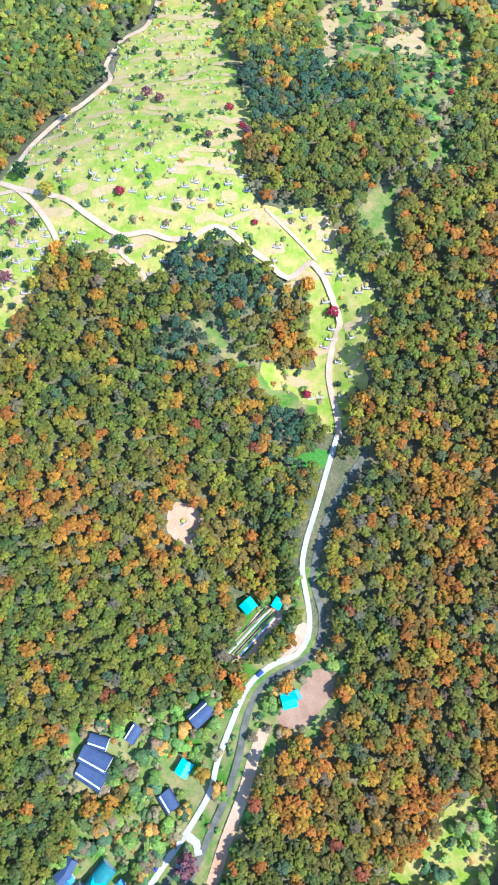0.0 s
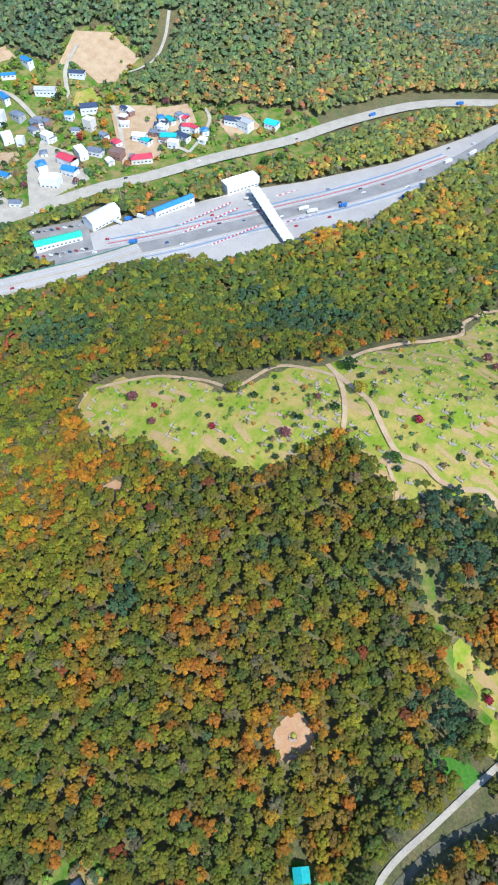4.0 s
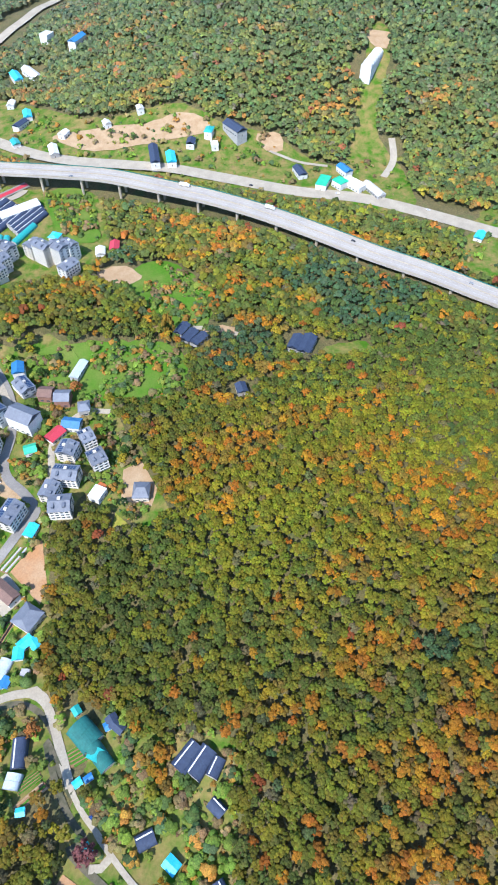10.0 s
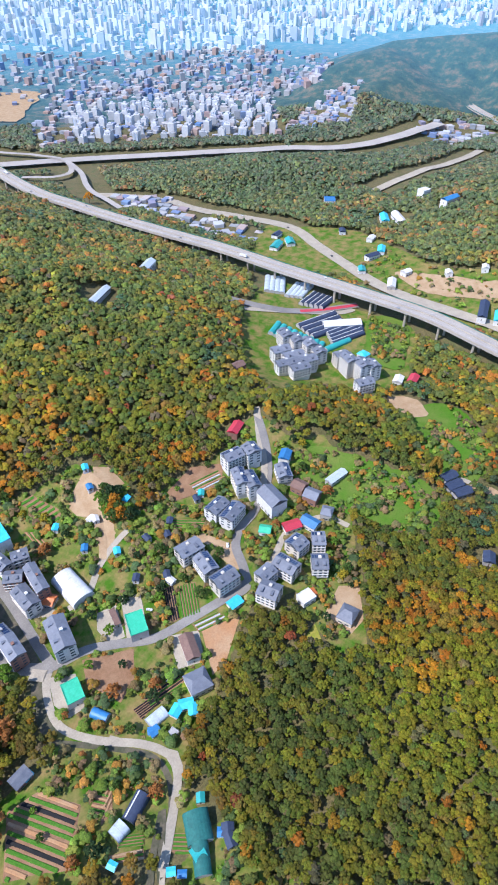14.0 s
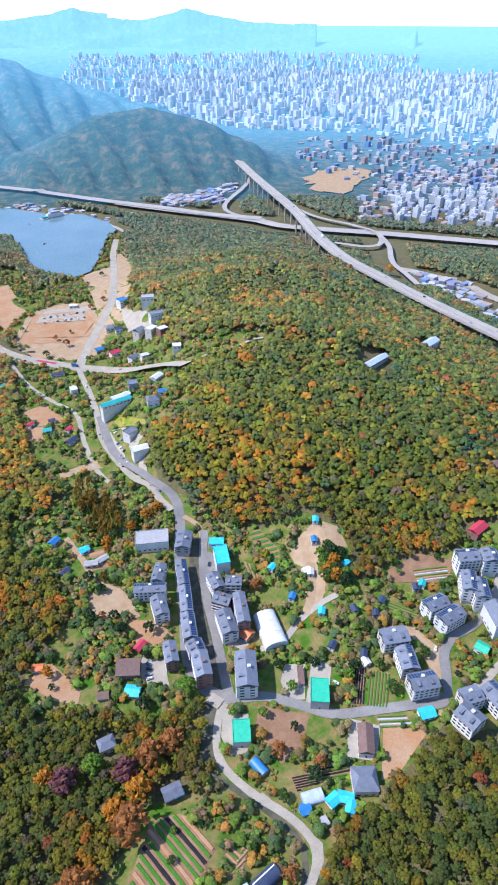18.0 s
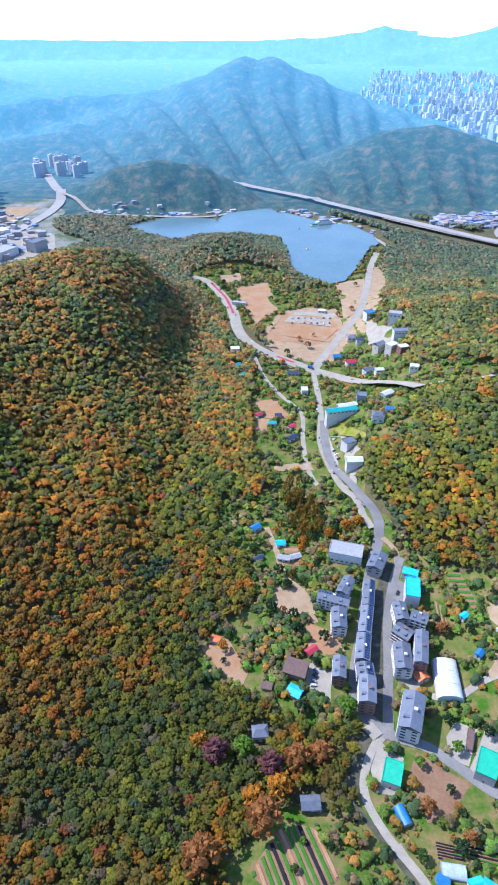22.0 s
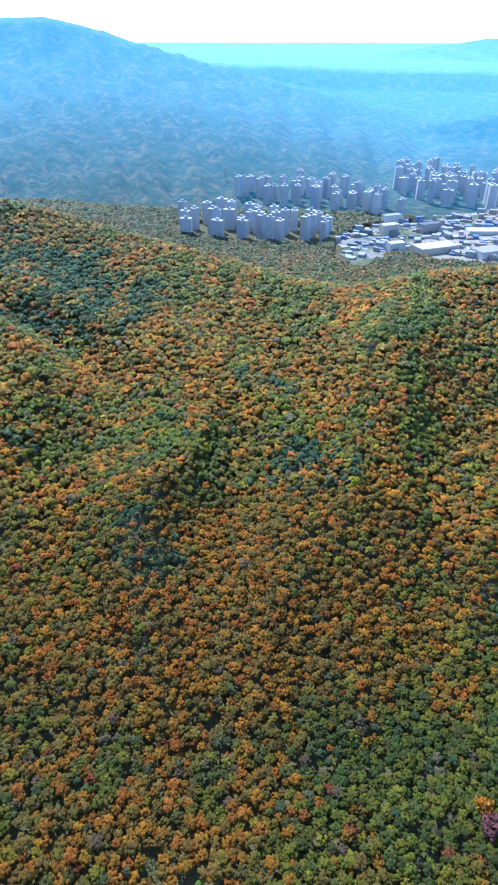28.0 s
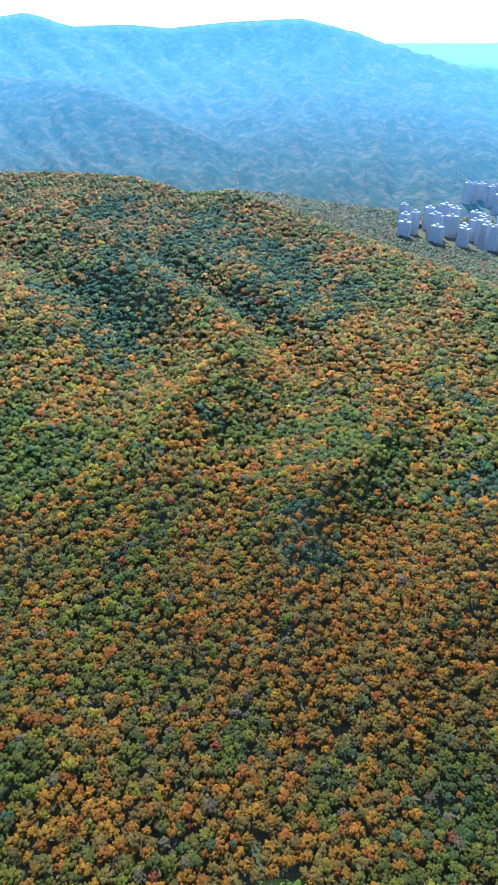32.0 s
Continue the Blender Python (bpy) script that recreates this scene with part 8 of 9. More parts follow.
city([(-719, -908), (-782, -830), (-755, -723), (-776, -626), (-728, -586), (-705, -675), (-700, -853)], 70, 3, 7, 18, "crossroads_village", "low houses and sheds round the crossroads", M_LOWTOWN, (8, 18))
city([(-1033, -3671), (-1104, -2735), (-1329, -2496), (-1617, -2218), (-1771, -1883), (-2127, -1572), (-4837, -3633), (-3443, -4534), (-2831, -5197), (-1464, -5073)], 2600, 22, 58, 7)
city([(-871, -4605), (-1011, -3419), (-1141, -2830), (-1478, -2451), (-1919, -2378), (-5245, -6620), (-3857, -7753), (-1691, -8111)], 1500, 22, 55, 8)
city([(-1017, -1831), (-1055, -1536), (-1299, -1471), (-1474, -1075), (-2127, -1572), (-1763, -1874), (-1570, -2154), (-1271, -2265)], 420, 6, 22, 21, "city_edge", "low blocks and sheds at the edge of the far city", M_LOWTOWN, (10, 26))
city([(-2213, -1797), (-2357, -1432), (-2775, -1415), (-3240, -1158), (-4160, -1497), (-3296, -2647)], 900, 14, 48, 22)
city([(-1314, -1256), (-1445, -1084), (-1843, -1213), (-2183, -1328), (-1952, -1824)], 260, 5, 14, 23, "suburb", "low houses and halls among trees before the city", M_LOWTOWN, (8, 20))
city([(-1239, -909), (-1465, -944), (-1546, -883), (-1333, -788)], 150, 4, 9, 31, "low_town", "low houses on the edge of the woods", M_LOWTOWN, (8, 18))
city([(-1387, -1267), (-1485, -1242), (-1574, -1103), (-1664, -1041), (-1505, -982)], 130, 5, 14, 32, "low_town", "school halls and low blocks among trees", M_LOWTOWN, (10, 34))
city([(-1680, -492), (-1836, -323), (-1706, -299), (-1618, -448)], 60, 6, 16, 33, "low_town", "pale blocks behind the wooded hill", M_LOWTOWN, (10, 26))
city([(-1422, -684), (-1527, -605), (-1472, -508), (-1341, -561)], 90, 4, 9, 34, "low_town", "sheds and houses under the viaduct", M_LOWTOWN, (8, 18))
city([(-1233, -1616), (-1530, -1607), (-1354, -1291), (-1296, -1420), (-1171, -1532)], 170, 4, 12, 35, "low_town", "low dense houses before the city", M_LOWTOWN, (8, 18))
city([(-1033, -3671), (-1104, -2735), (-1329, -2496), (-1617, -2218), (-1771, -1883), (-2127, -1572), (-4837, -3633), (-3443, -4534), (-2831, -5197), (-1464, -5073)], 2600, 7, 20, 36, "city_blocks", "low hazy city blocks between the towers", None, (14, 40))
viaduct([(-1900, -860, 34), (-1787, -771, 33), (-1666, -672, 32), (-1567, -567, 30), (-1497, -468, 30), (-1440, -300, 34)], 24.0, "pale motorway viaduct on tall piers", 46.0)
for bx, by, tn, ln, wd, hg, rf, wl in ((540, -1296, 62, 90, 42, 14, "cream", "cream"), (443, -1334, 62, 60, 40, 16, "grey", "white"), (380, -1375, 60, 34, 26, 22, "slate", "grey"), (516, -1495, 40, 80, 34, 10, "white", "white"), (620, -1426, 62, 50, 24, 20, "slate", "grey"),
                                       (719, -1433, 62, 46, 20, 22, "grey", "white"), (676, -1345, 62, 40, 20, 24, "white", "cream"), (600, -1240, 62, 36, 18, 20, "white", "white")):
    house(bx, by, tn, ln, wd, hg, rf, wl, "flat", "shopping_centre" if ln > 55 else "office_block")
patch("plot", [(571, -1614), (551, -1760), (472, -1760), (491, -1593)], M_SAND, "bare graded plot in the new town", 1.6)
patch("paving", [(600, -1480), (513, -1549), (373, -1495), (329, -1321), (513, -1230), (610, -1313)], M_CONCRETE, "pale forecourts of the shopping centre", 1.4)
road("road", [(560, -2230), (548, -2180), (490, -2020), (441, -1890), (429, -1714), (465, -1531), (497, -1400)], 26.0, M_HIGHWAY, "wide pale avenue through the new town", lift=2.5, clear=30.0)
road("road", [(441, -1890), (321, -1702), (212, -1660), (41, -1640), (-24, -1680)], 12.0, M_CONCRETE, "pale road along the far lake shore", lift=2.0, clear=25.0)
estate([(620, -2160), (640, -2330), (452, -2330), (429, -2152)], 12, 38.0, 41, (18, 30), group="unfinished towers with cranes")
pylon(1371.3, -1224.8, 46.0)
pylon(1260.6, -1444.3, 46.0)
pylon(823.3, -527.8, 40.0)
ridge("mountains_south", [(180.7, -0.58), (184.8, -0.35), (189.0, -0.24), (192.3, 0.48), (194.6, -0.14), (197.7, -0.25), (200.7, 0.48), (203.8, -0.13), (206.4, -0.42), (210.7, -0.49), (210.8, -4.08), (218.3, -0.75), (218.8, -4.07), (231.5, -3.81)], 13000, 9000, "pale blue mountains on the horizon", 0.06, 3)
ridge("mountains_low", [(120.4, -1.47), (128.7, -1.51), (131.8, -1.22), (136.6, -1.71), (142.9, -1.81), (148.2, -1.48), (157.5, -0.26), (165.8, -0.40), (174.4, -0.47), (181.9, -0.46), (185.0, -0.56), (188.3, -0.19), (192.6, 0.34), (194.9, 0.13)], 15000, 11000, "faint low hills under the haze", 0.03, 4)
road("road", [(-814, -1722), (-737, -1618), (-646, -1509), (-609, -1444), (-609, -1387), (-650, -1321)], 11.0, M_HIGHWAY, "curving motorway slip road", lift=6.0, clear=35.0)
road("road", [(-757, -1465), (-764, -1298), (-802, -1201), (-810, -1120), (-769, -1056), (-725, -1052), (-692, -1100)], 11.0, M_HIGHWAY, "looping motorway ramp", lift=7.0, clear=35.0)
road("road", [(-798, -1195), (-813, -1134), (-778, -1041), (-722, -957), (-691, -889), (-672, -821)], 10.0, M_HIGHWAY, "slip road joining the motorway", lift=8.0, clear=35.0)
road("road", [(-397, -1599), (-505, -1468), (-627, -1330), (-675, -1246), (-848, -1103), (-998, -961), (-1139, -819)], 30.0, M_HIGHWAY, "wide expressway past the hill", lift=6.0, clear=45.0)
BOAT_AT = (-238, -1550)

# ---- graves, shrubs and single trees ----
TERRACE_SIDES = random.Random(5)
for lawn, many, seed in ((LAWN, 85, 41), (LAWN_WEST, 22, 42)):
    for gx, gy in scatter(lawn, many, seed, 7.0):
        wide, deep = TERRACE_SIDES.uniform(4, 11), TERRACE_SIDES.uniform(1.3, 3.0)
        turn = Matrix.Rotation(radians(TERRACE_SIDES.uniform(-25, 25)), 2)
        patch("terrace", [tuple(turn @ Vector((u * wide, v * deep)) + Vector((gx, gy))) for u, v in ((-1, -0.8), (-0.4, -1.1), (0.9, -0.9), (1, 0.7), (0.2, 1.1), (-0.9, 1))], M_DRYGRASS, "worn terrace of grave plots", 0.42, ragged=0.25)
GRAVE = grave_kind()
for lawn, many, seed in ((LAWN, 230, 11), (LAWN_WEST, 54, 12), (LAWN_EAST, 18, 13)):
    for k, (gx, gy) in enumerate(scatter(lawn, many, seed, 6.0)):
        m = pose(gx, gy, float(land(gx, gy)) + 0.35, 0, 0, (k * 13) % 40 - 20)
        if k == 0 and seed == 11:
            GRAVE.matrix_world = m
        else:
            copy_thing(GRAVE, m)
for lawn, many, seed in ((LAWN, 52, 21), (LAWN_WEST, 20, 22), (LAWN_EAST, 16, 23)):
    for k, (gx, gy) in enumerate(scatter(lawn, many, seed, 5.0)):
        tree(("shrub", "shrub", "dark", "shrub", "shrub", "red", "shrub", "mauve", "shrub")[k % 9], gx, gy, 0.45 + 0.12 * (k % 5) if k % 9 in (2, 7) else 0.8 + 0.15 * (k % 4), k * 40)
for zone, many, seed, kinds in ((TOWN, 80, 31, ("green", "dark", "bright", "green", "rust", "dark", "yellow")), (SLOPE, 50, 32, ("dark", "dark", "green", "bright", "orange", "dark", "cone")),
                                (SOUTH, 40, 33, ("dark", "green", "bright", "rust")), (VILLAGE, 55, 34, ("dark", "green", "dark", "rust", "bright", "dark", "yellow", "mauve"))):
    for k, (gx, gy) in enumerate(scatter(zone, many, seed, 5.5)):
        tree(kinds[k % len(kinds)], gx, gy, 0.6 + 0.14 * (k % 5), k * 50)
tree("orange", 42.2, 151.9, 1.10)
tree("yellow", -104.4, 209.9, 1.25)
tree("red", 56.9, 139.6, 1.60)
tree("orange", 75.6, 110.1, 1.10)
tree("orange", 70.6, 87.1, 1.10)
tree("green", -62.5, 175.9, 1.00)
tree("mauve", -48.5, 293.2, 0.90)
tree("dark", -120.3, 226.8, 1.20)
tree("dark", -81.6, 329.7, 1.20)
tree("mauve", -41.4, -145.2, 1.40)
tree("orange", 14.0, -65.2, 1.00)
tree("mauve", -246.5, 146.7, 1.00)
tree("yellow", -582.3, 497.8, 1.80)
tree("orange", -564.2, 463.6, 1.30)
tree("yellow", -563.4, 445.0, 1.00)
tree("red", -574.9, 432.9, 2.20)
tree("orange", -99.5, 174.7, 1.10)
tree("yellow", -108.9, 166.6, 0.80)
tree("mauve", 1.4, -288.4, 1.95)
tree("mauve", -32.5, -279.3, 1.88)
tree("rust", -48.6, -283.2, 1.95)
tree("rust", -63.0, -285.5, 1.80)
tree("orange", -36.2, -265.1, 1.95)
tree("orange", -20.9, -259.7, 1.80)
tree("rust", -26.4, -247.8, 2.40)
tree("rust", 8.2, -228.4, 2.40)
tree("bright", -16.0, -291.4, 1.95)
tree("bright", -85.1, -317.0, 1.95)
tree("orange", 11.8, -295.8, 1.50)
tree("dark", -55.2, -319.6, 1.20)
tree("orange", -114.1, -492.8, 1.50)
tree("orange", -125.0, -496.6, 1.35)
for k, (gx, gy) in enumerate(scatter([(-55.9, -552.8), (-82.7, -568.3), (-92.1, -484.8), (-70.6, -478.1)], 24, 51, 6.5)):
    tree("cone", gx, gy, 1.35 + 0.12 * (k % 4), k * 33)
for k, (gx, gy) in enumerate(scatter([(-222, -374), (-240, -366), (-238, -345), (-222, -342), (-213, -356)], 12, 52, 6.0)):
    tree(("green", "dark", "orange", "bright")[k % 4], gx, gy, 1.3 + 0.12 * (k % 3), k * 70)
for k, (gx, gy) in enumerate(((-37, 25), (-33, 19))):
    copy_thing(GRAVE, pose(gx, gy, float(land(gx, gy)) + 0.45, 0, 0, 20 + 8 * k))
tree("orange", -276.4, -618.8, 1.60)
tree("orange", -664.7, -884.7, 2.00)
tree("cone", -419.3, -175.1, 2.20)


def toll_gate():
    (ax, ay), (bx, by) = TOLL_GATE
    length, turn = math.hypot(bx - ax, by - ay), math.degrees(math.atan2(by - ay, bx - ax))
    cx, cy = (ax + bx) / 2, (ay + by) / 2
    ob = thing("toll_gate", "long white toll gate canopy on columns over the lanes", "toll gate", pose(cx, cy, float(land(cx, cy)) + 0.6, 0, 0, turn))
    bm = bmesh.new()
    box(bm, -length / 2, -5.5, 7.5, length / 2, 5.5, 8.6)
    part("canopy", bm, M_WHITE, ob, "pale flat canopy")
    for k in range(9):
        u = -length / 2 + 3 + k * (length - 6) / 8
        bm = bmesh.new()
        box(bm, u - 0.4, -0.4, 0, u + 0.4, 0.4, 7.5)
        part("column", bm, M_CONCRETE, ob)
        bm = bmesh.new()
        box(bm, u - 1.0, -3.0, 0, u + 1.0, -0.6, 2.6)
        part("booth", bm, M_GLASS, ob, "glazed toll booth")
        bm = bmesh.new()
        box(bm, u - 1.4, -12, -0.2, u + 1.4, 12, 0.35)
        part("lane_island", bm, M_PAINT_LINE, ob)
    for k in range(12):
        u = -length / 2 + (k + 0.5) * length / 12
        bm = bmesh.new()
        box(bm, u - 1.2, -5.7, 7.9, u + 1.2, -5.5, 9.2)
        part("sign_board", bm, M_TEAL, ob, "small teal lane board")


def cone_row(a, b, n):
    """A row of red and white plastic barriers that parts two toll lanes."""
    ob = thing("lane_barrier", "row of red and white plastic barriers on the toll plaza", "barrier", pose(a[0], a[1], float(land(*a)) + 1.15, 0, 0, math.degrees(math.atan2(b[1] - a[1], b[0] - a[0]))), "barrier rows on the toll plaza")
    step = math.hypot(b[0] - a[0], b[1] - a[1]) / n
    for k in range(n):
        bm = bmesh.new()
        box(bm, k * step, -0.45, -0.4, k * step + step * 0.7, 0.45, 0.8)
        for v in bm.verts:
            if v.co.z > 0:
                v.co.y *= 0.5
        part("segment", bm, M_RED if k % 2 else M_WHITE, ob)


toll_gate()
for row in (((-368.0, 357.4), (-347.3, 423.6)), ((-332.9, 357.6), (-312.2, 409.6)), ((-378.5, 367.2), (-359.5, 428.1)), ((-330.0, 470.0), (-285.0, 545.0)), ((-300.0, 425.0), (-250.0, 500.0))):
    cone_row(*row, 26)
PINES = [(702, -386, 120), (647, -261, 80), (768, -355, 90), (650, -437, 100), (686, -382, 100), (620, -474, 70), (563, -482, 60), (276, -286, 28), (234, -439, 35), (-5, 163, 30), (41, 292, 40), (-30, 122, 18), (16, 75, 16), (-194, 292, 40), (-507, -8, 60), (-412, -117, 30)]
RUSTS = [(120, -95, 80), (150, 30, 70), (95, -160, 60), (133, -212, 80), (166, -224, 80), (171, -124, 70), (270, -266, 70), (352, -263, 60), (453, -460, 80), (180, -287, 70), (185, -292, 80), (182, -417, 60), (132, -320, 90), (131, -574, 60), (132, -461, 60), (180, -278, 60), (-225, 78, 60), (-293, 32, 50), (-107, 36, 60), (91, -51, 70), (-268, 52, 60)]
SUNLIT_OAKS = [(-295, 15, 110), (-230, -80, 65)]      # yellow-green oak stands, leaves also brightened for sun on the slope
GREENS = [(-300, 245, 110), (-200, 330, 110), (-100, 420, 110), (100, 330, 90), (-900, 500, 300), (-720, 680, 220), (-950, 250, 250), (-1060, -170, 260), (-970, -745, 200), (-420, 60, 90), (444, -134, 70), (114, -231, 60), (349, -339, 50), (268, -644, 60), (43, -296, 70), (-188, -135, 60), (-175, -37, 60), (-180, -155, 60), (-314, -570, 120), (26, -562, 60)]


def lake_station():
    ob = thing("pier_building", "white and green boat station on the lake with a pier", "boat station", pose(BOAT_AT[0], BOAT_AT[1], 9.0, 0, 0, 20))
    for name, dims, mat in (("deck", (-34, -8, -0.4, 34, 8, 0.8), M_CONCRETE), ("hall", (-20, -5, 0.8, 18, 5, 8), M_WHITE), ("upper_deck", (-14, -4, 8, 12, 4, 11), M_GREYWALL), ("bow", (18, -4, 0.8, 30, 4, 4), M_TEAL)):
        bm = bmesh.new()
        box(bm, *dims)
        part(name, bm, mat, ob)
    for k in range(9):
        a = k * 2.1
        bx, by = BOAT_AT[0] + 90 + 60 * math.cos(a), BOAT_AT[1] + 120 + 90 * math.sin(a)
        boat = thing("boat", "small white pleasure boat on the lake", "boat", pose(bx, by, 9.0, 0, 0, k * 47), "boats on the lake")
        bm = bmesh.new()
        box(bm, -3.5, -1.1, -0.2, 3.5, 1.1, 0.8)
        for v in bm.verts:
            if v.co.x > 3:
                v.co.y *= 0.2
        part("hull", bm, M_WHITE, boat)
        bm = bmesh.new()
        box(bm, -2, -0.8, 0.8, 1, 0.8, 1.8)
        part("cabin", bm, M_GREYWALL, boat)


lake_station()

# ---- woods ----
def planted(name, kinds, x, y, size, high, tint, label, material, lobe=6):
    """Many trees in one mesh: crowns picked from a few kinds, turned and sized one by one."""
    rng = np.random.default_rng(len(x))
    V, F, C, at = [], [], [], 0
    pick = rng.integers(0, len(kinds), len(x))
    ground = land(x, y)
    for k, (kv, kf) in enumerate(kinds):
        m = pick == k
        n = int(m.sum())
        if not n:
            continue
        a = rng.uniform(0, 6.28, n)
        c, s = np.cos(a)[:, None], np.sin(a)[:, None]
        sx = size[m][:, None]
        vx = (kv[None, :, 0] * c - kv[None, :, 1] * s) * sx + x[m][:, None]
        vy = (kv[None, :, 0] * s + kv[None, :, 1] * c) * sx + y[m][:, None]
        vz = kv[None, :, 2] * sx * 0.95 + (ground[m] + high[m])[:, None]
        V.append(np.stack([vx, vy, vz], 2).reshape(-1, 3))
        F.append((kf[None] + (np.arange(n) * len(kv))[:, None, None] + at).reshape(-1, 3))
        lobes = -(-len(kv) // lobe)
        own = rng.uniform(0.78, 1.24, (n, lobes, 1)) * rng.uniform(0.9, 1.1, (n, lobes, 3))
        col = tint[m][:, None, :] * np.repeat(own, lobe, 1)[:, :len(kv)]
        C.append(col.reshape(-1, 3))
        at += n * len(kv)
    V, F, C = np.vstack(V), np.vstack(F), np.vstack(C)
    me = bpy.data.meshes.new(name)
    me.vertices.add(len(V))
    me.vertices.foreach_set("co", V.astype(np.float32).ravel())
    me.loops.add(F.size)
    me.loops.foreach_set("vertex_index", F.astype(np.int32).ravel())
    me.polygons.add(len(F))
    me.polygons.foreach_set("loop_start", np.arange(0, F.size, 3, dtype=np.int32))
    me.update(calc_edges=True)
    att = me.attributes.new("leaf", "FLOAT_COLOR", "POINT")
    att.data.foreach_set("color", np.column_stack([C, np.ones(len(C))]).astype(np.float32).ravel())
    me.materials.append(material)
    return tagged(new(name, me), label, "forest", kind="stuff")


PALETTE = np.array([(0.132, 0.142, 0.016), (0.070, 0.102, 0.024), (0.178, 0.170, 0.014), (0.27, 0.22, 0.014), (0.38, 0.165, 0.012), (0.37, 0.115, 0.014),
                    (0.175, 0.125, 0.026), (0.28, 0.050, 0.030), (0.13, 0.105, 0.075), (0.045, 0.092, 0.050)])
#                    green, dark green, yellow green, yellow, orange, rust orange, brown, red, grey, pine


def waves(x, y, size, seed):
    """Smooth random field, about -1 to 1."""
    rng = np.random.default_rng(seed)
    out = np.zeros(np.shape(x))
    for _ in range(7):
        a, p, k = rng.uniform(0, 6.28), rng.uniform(0, 6.28), rng.uniform(0.6, 1.6) * 6.28 / size
        out += np.sin((x * math.cos(a) + y * math.sin(a)) * k + p)
    return out / 2.6


def tints(x, y, rng):
    """Autumn colours: each wood has its mix, with pines in stands; distance haze is painted into the leaves."""
    n = len(x)
    south = np.clip((x * 0.75 - y * 0.4 - 150) / 160, 0, 1) * np.clip((x + 120) / 100, 0, 1)      # rustier on the south-east hill
    west = np.clip((-x - 250) / 150, 0, 1)
    w = waves(x, y, 62, 3) + 0.7 * waves(x, y, 190, 13)
    base = np.array([3.0, 1.5, 2.6, 0.6, 0.75, 0.4, 0.7, 0.08, 0.30, 0.30])
    weight = np.tile(base, (n, 1))
    weight[:, 3:7] *= np.exp(1.6 * w)[:, None]
    weight[:, 4:7] *= (1 + 2.2 * south)[:, None]
    weight[:, 0] *= 1 - 0.45 * south
    weight[:, 2] *= 1 - 0.4 * south
    weight[:, 6] *= 1 + 0.8 * south
    weight[:, 1] *= 1 + 1.8 * west
    weight[:, 2:5] *= (1 - 0.5 * west)[:, None]
    pine = waves(x, y, 150, 9) > 1.5
    for cx, cy, r in PINES:
        pine |= np.hypot(x - cx, y - cy) < r * (1 + 0.25 * waves(x, y, 40, 5))
    weight[:, 9] += 24.0 * pine
    weight[:, 1] += 3.0 * pine
    for cx, cy, r in RUSTS:
        near = np.exp(-((x - cx) ** 2 + (y - cy) ** 2) / (r * r))
        weight[:, 4:7] *= (1 + 0.9 * near)[:, None]
        weight[:, :3] *= (1 - 0.35 * near)[:, None]
    for cx, cy, r in GREENS:
        near = np.exp(-((x - cx) ** 2 + (y - cy) ** 2) / (r * r))
        weight[:, 3:8] *= (1 - 0.85 * near)[:, None]
        weight[:, 1] *= 1 + 1.5 * near
    sunlit_tint = np.zeros(n)
    for cx, cy, r in SUNLIT_OAKS:
        sunlit_tint = np.maximum(sunlit_tint, np.exp(-((x - cx) ** 2 + (y - cy) ** 2) / (r * r)))
    weight[:, 2] *= 1 + 2.5 * sunlit_tint
    weight[:, 1] *= 1 - 0.6 * sunlit_tint
    cum = np.cumsum(weight, 1)
    k = (rng.uniform(0, 1, n)[:, None] * cum[:, -1:] > cum).sum(1)
    far = np.clip((np.hypot(x - EYE_X, y - EYE_Y) - 480) / 900, 0, 1)[:, None]      # beyond the near hills: distance haze mixed into the leaf colour
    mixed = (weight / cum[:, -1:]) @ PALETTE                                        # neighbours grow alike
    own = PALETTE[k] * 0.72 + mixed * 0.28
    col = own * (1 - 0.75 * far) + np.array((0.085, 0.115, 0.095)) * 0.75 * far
    # sunlight on these stands is put into their leaf colour
    col = col * (1 + sunlit_tint[:, None] * np.array((0.34, 0.40, 0.02)))
    # leaves painted lighter away from the eye, standing in for haze and light
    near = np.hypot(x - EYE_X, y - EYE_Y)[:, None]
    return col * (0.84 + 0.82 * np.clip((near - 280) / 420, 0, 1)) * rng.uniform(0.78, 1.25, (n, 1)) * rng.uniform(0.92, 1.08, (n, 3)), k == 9


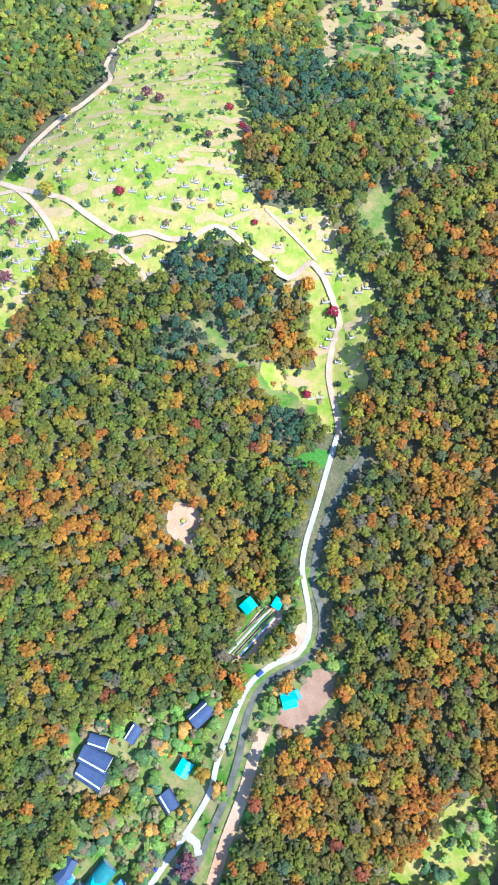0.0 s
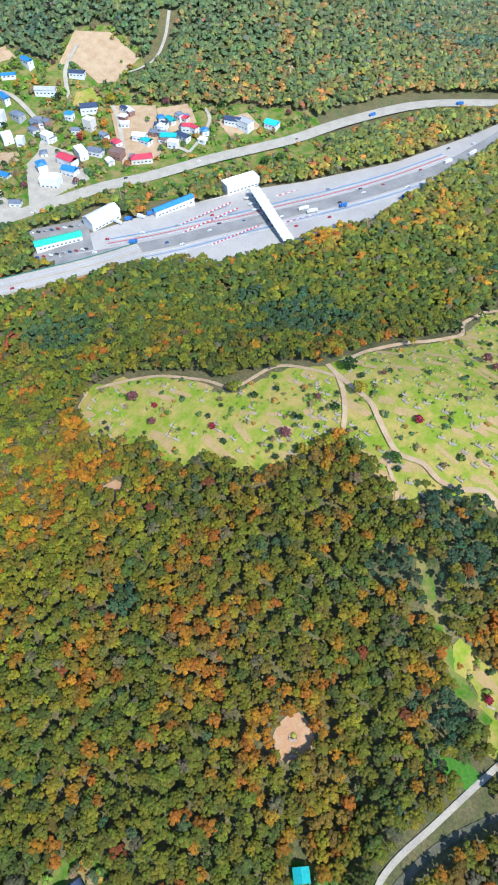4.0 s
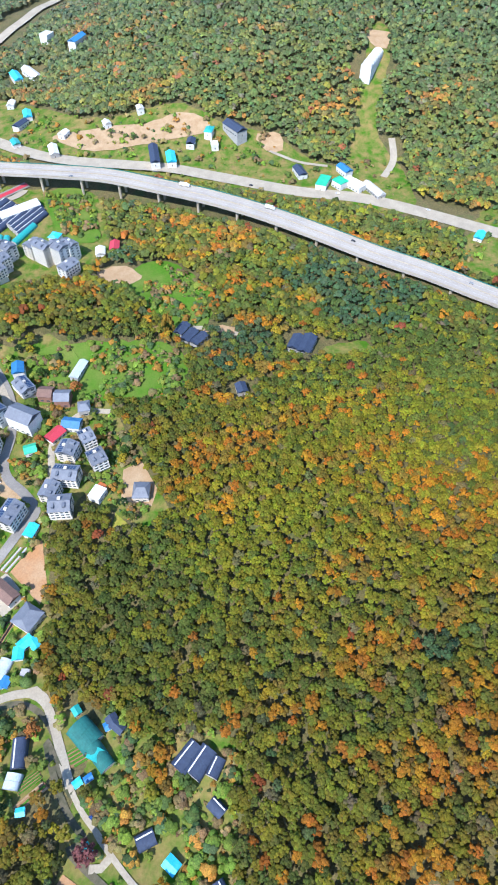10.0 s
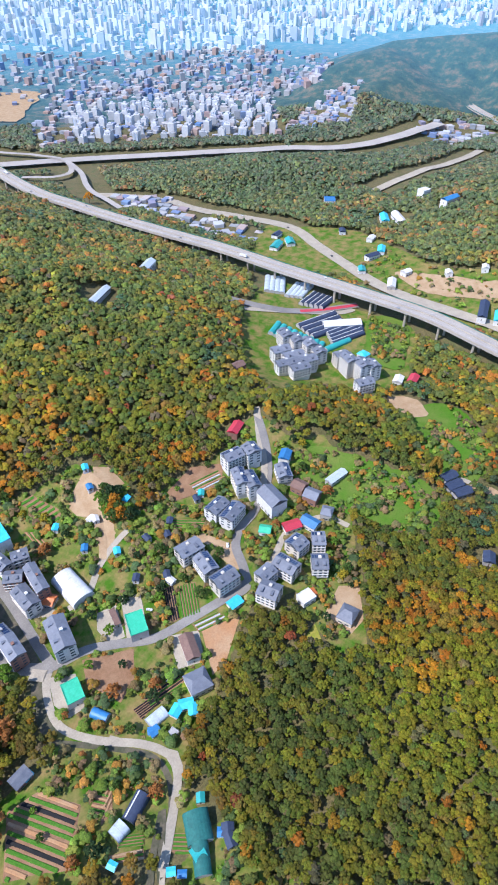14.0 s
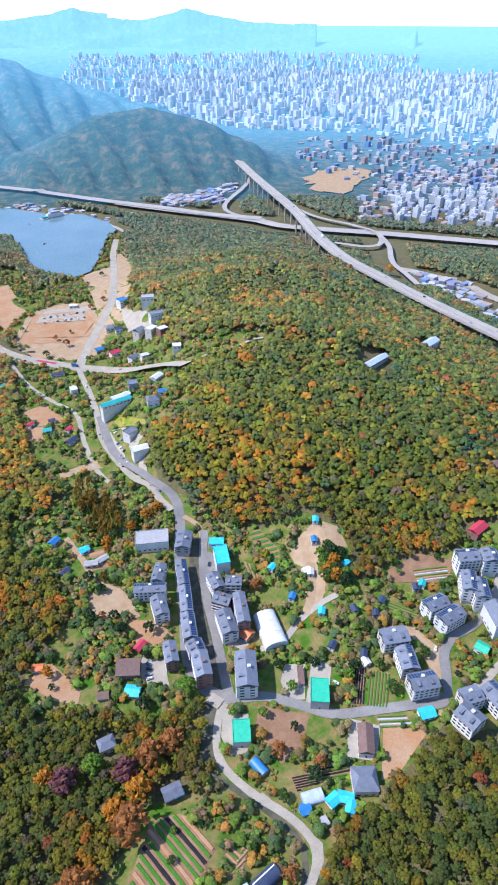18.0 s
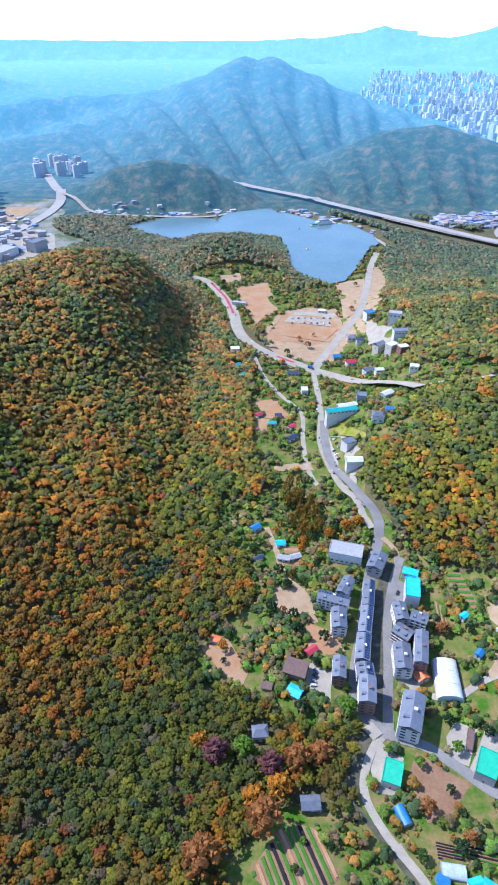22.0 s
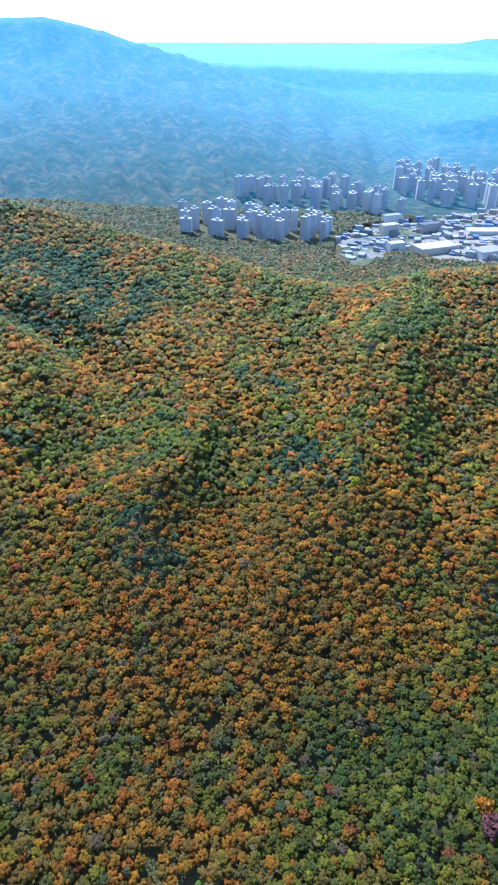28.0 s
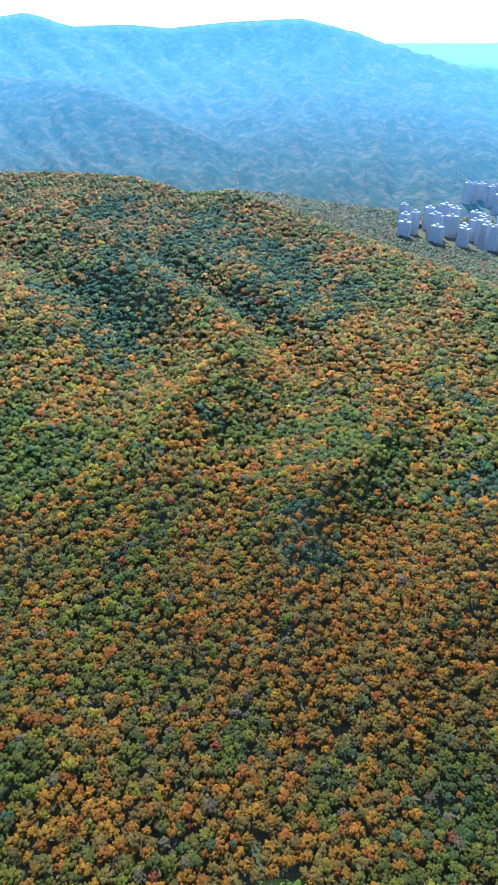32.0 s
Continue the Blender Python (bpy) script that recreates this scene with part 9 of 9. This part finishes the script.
def undergrowth():
    """Bushes, tall weeds and small trees on the open ground between plots, houses and lanes."""
    rng = np.random.default_rng(8)
    taken = raster(ROADS + PLOTS)
    lanes = raster(ROADS)
    kinds = [sprays(lobed(rng, 4, 5), rng, 4, 0.35) for _ in range(8)]
    greens = np.array([(0.10, 0.15, 0.03), (0.07, 0.11, 0.03), (0.15, 0.19, 0.03), (0.20, 0.16, 0.07), (0.17, 0.12, 0.06), (0.06, 0.10, 0.04), (0.28, 0.15, 0.03), (0.13, 0.20, 0.03)])
    for name, zone, each, label in (("undergrowth", TOWN, 10, "bushes and weeds between village plots"), ("undergrowth", SLOPE, 12, "orchard bushes and small trees on the slope"),
                                    ("undergrowth", SOUTH, 13, "bushes along the valley road"), ("undergrowth", VILLAGE, 22, "bushes and small trees among village houses"),
                                    ("undergrowth", UPPER, 9, "dense bushes and young trees in the upper valley"), ("undergrowth", HOLLOW, 12, "bushes on an overgrown slope"), ("undergrowth", ROADSIDE, 70, "bushes along the main road"), ("undergrowth", LAWN, 30, "small bushes and flowers between graves"), ("undergrowth", LAWN_WEST, 30, "small bushes and flowers between graves"), ("undergrowth", LAWN_EAST, 26, "scrub on the rough clearing"), ("undergrowth", NURSERY, 8, "bushes on the bank beside a nursery"), ("undergrowth", MEADOW, 18, "bright bushes in a gap of the wood")):
        p = np.array(zone, float)
        a, b = p.min(0), p.max(0)
        n = int((b - a).prod() / each)
        x, y = rng.uniform(a[0], b[0], n), rng.uniform(a[1], b[1], n)
        ok = inside(p, x, y) & ~on_map(lanes if zone in (HOLLOW, ROADSIDE, MEADOW, NURSERY) else taken, x, y) & (waves(x, y, 45, 6) > -0.6)
        x, y = x[ok], y[ok]
        ok = np.ones(len(x), bool)
        for bx, by, r in BUILT:
            ok &= np.hypot(x - bx, y - by) > r * 0.85
        x, y = x[ok], y[ok]
        size = (0.5 if zone is LAWN or zone is LAWN_WEST else 1.0) * rng.uniform(0.7, 1.8, len(x)) * np.where(rng.uniform(0, 1, len(x)) < 0.4, 2.5, 1.0)
        planted(name, kinds, x, y, size, size * 0.55 + np.where(size > 2, 1.2, 0.1), greens[rng.integers(0, len(greens), len(x))] * rng.uniform(1.0, 1.7, (len(x), 1)), label, M_LEAF)


def woods():
    rng = np.random.default_rng(4)
    mask = raster(OPEN)
    near_kinds = [sprays(lobed(rng, 12, 5, 0.5, 0.85), rng, 6, 0.16) for _ in range(16)]
    mid_kinds = [sprays(lobed(rng, 5, 5, 0.5), rng, 1, 0.25) for _ in range(12)]
    far_kinds = [sprays(lobed(rng, 2, 4, 0.4), rng, 1, 0.3) for _ in range(10)]
    for name, r0, r1, pitch, kinds, mat, label in (
            ("forest", 0, 430, 5.8, near_kinds, M_LEAF, "dense autumn oak wood in green, yellow and rust"),
            ("forest_beyond", 430, 900, 6.2, mid_kinds, M_LEAF, "autumn woodland on the farther slopes"),
            ("far_woods", 900, 1450, 5.7, far_kinds, M_LEAF_FAR, "far wooded hills in haze-tinted autumn colours"),
            ("farthest_woods", 1450, 1620, 7.5, far_kinds, M_LEAF_FAR, "distant wooded hills, green and brown")):
        gx, gy = np.meshgrid(np.arange(EYE_X - r1, EYE_X + r1, pitch), np.arange(EYE_Y - r1, EYE_Y + r1, pitch * 0.866))
        gx = gx + (np.arange(gx.shape[0]) % 2)[:, None] * pitch / 2
        x, y = (gx + rng.uniform(-0.34, 0.34, gx.shape) * pitch).ravel(), (gy + rng.uniform(-0.34, 0.34, gy.shape) * pitch).ravel()
        r = np.hypot(x - EYE_X, y - EYE_Y)
        az = np.degrees(np.arctan2(x - EYE_X, y - EYE_Y))          # clockwise from +y
        az = az % 360
        seen = (r < 620) | ((r < 900) & ((az < 42) | (az > 84))) | ((r < 1450) & (az > 95) & (az < 338)) | ((az > 95) & (az < 285)) | ((r < 1450) & ((az > 325) | (az < 30)))
        keep = (r >= r0) & (r < r1) & seen & (rng.uniform(0, 1, len(x)) > 0.03)
        x, y, r = x[keep], y[keep], r[keep]
        bare = on_map(mask, x, y)
        for bx, by, br in BUILT:
            bare |= np.hypot(x - bx, y - by) < br + 2.5
        x, y = x[~bare], y[~bare]
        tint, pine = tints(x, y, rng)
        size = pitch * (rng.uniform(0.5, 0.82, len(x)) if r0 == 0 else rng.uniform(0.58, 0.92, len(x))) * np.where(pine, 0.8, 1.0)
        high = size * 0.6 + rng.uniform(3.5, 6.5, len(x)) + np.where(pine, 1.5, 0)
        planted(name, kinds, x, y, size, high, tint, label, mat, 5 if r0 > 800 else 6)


woods()
undergrowth()
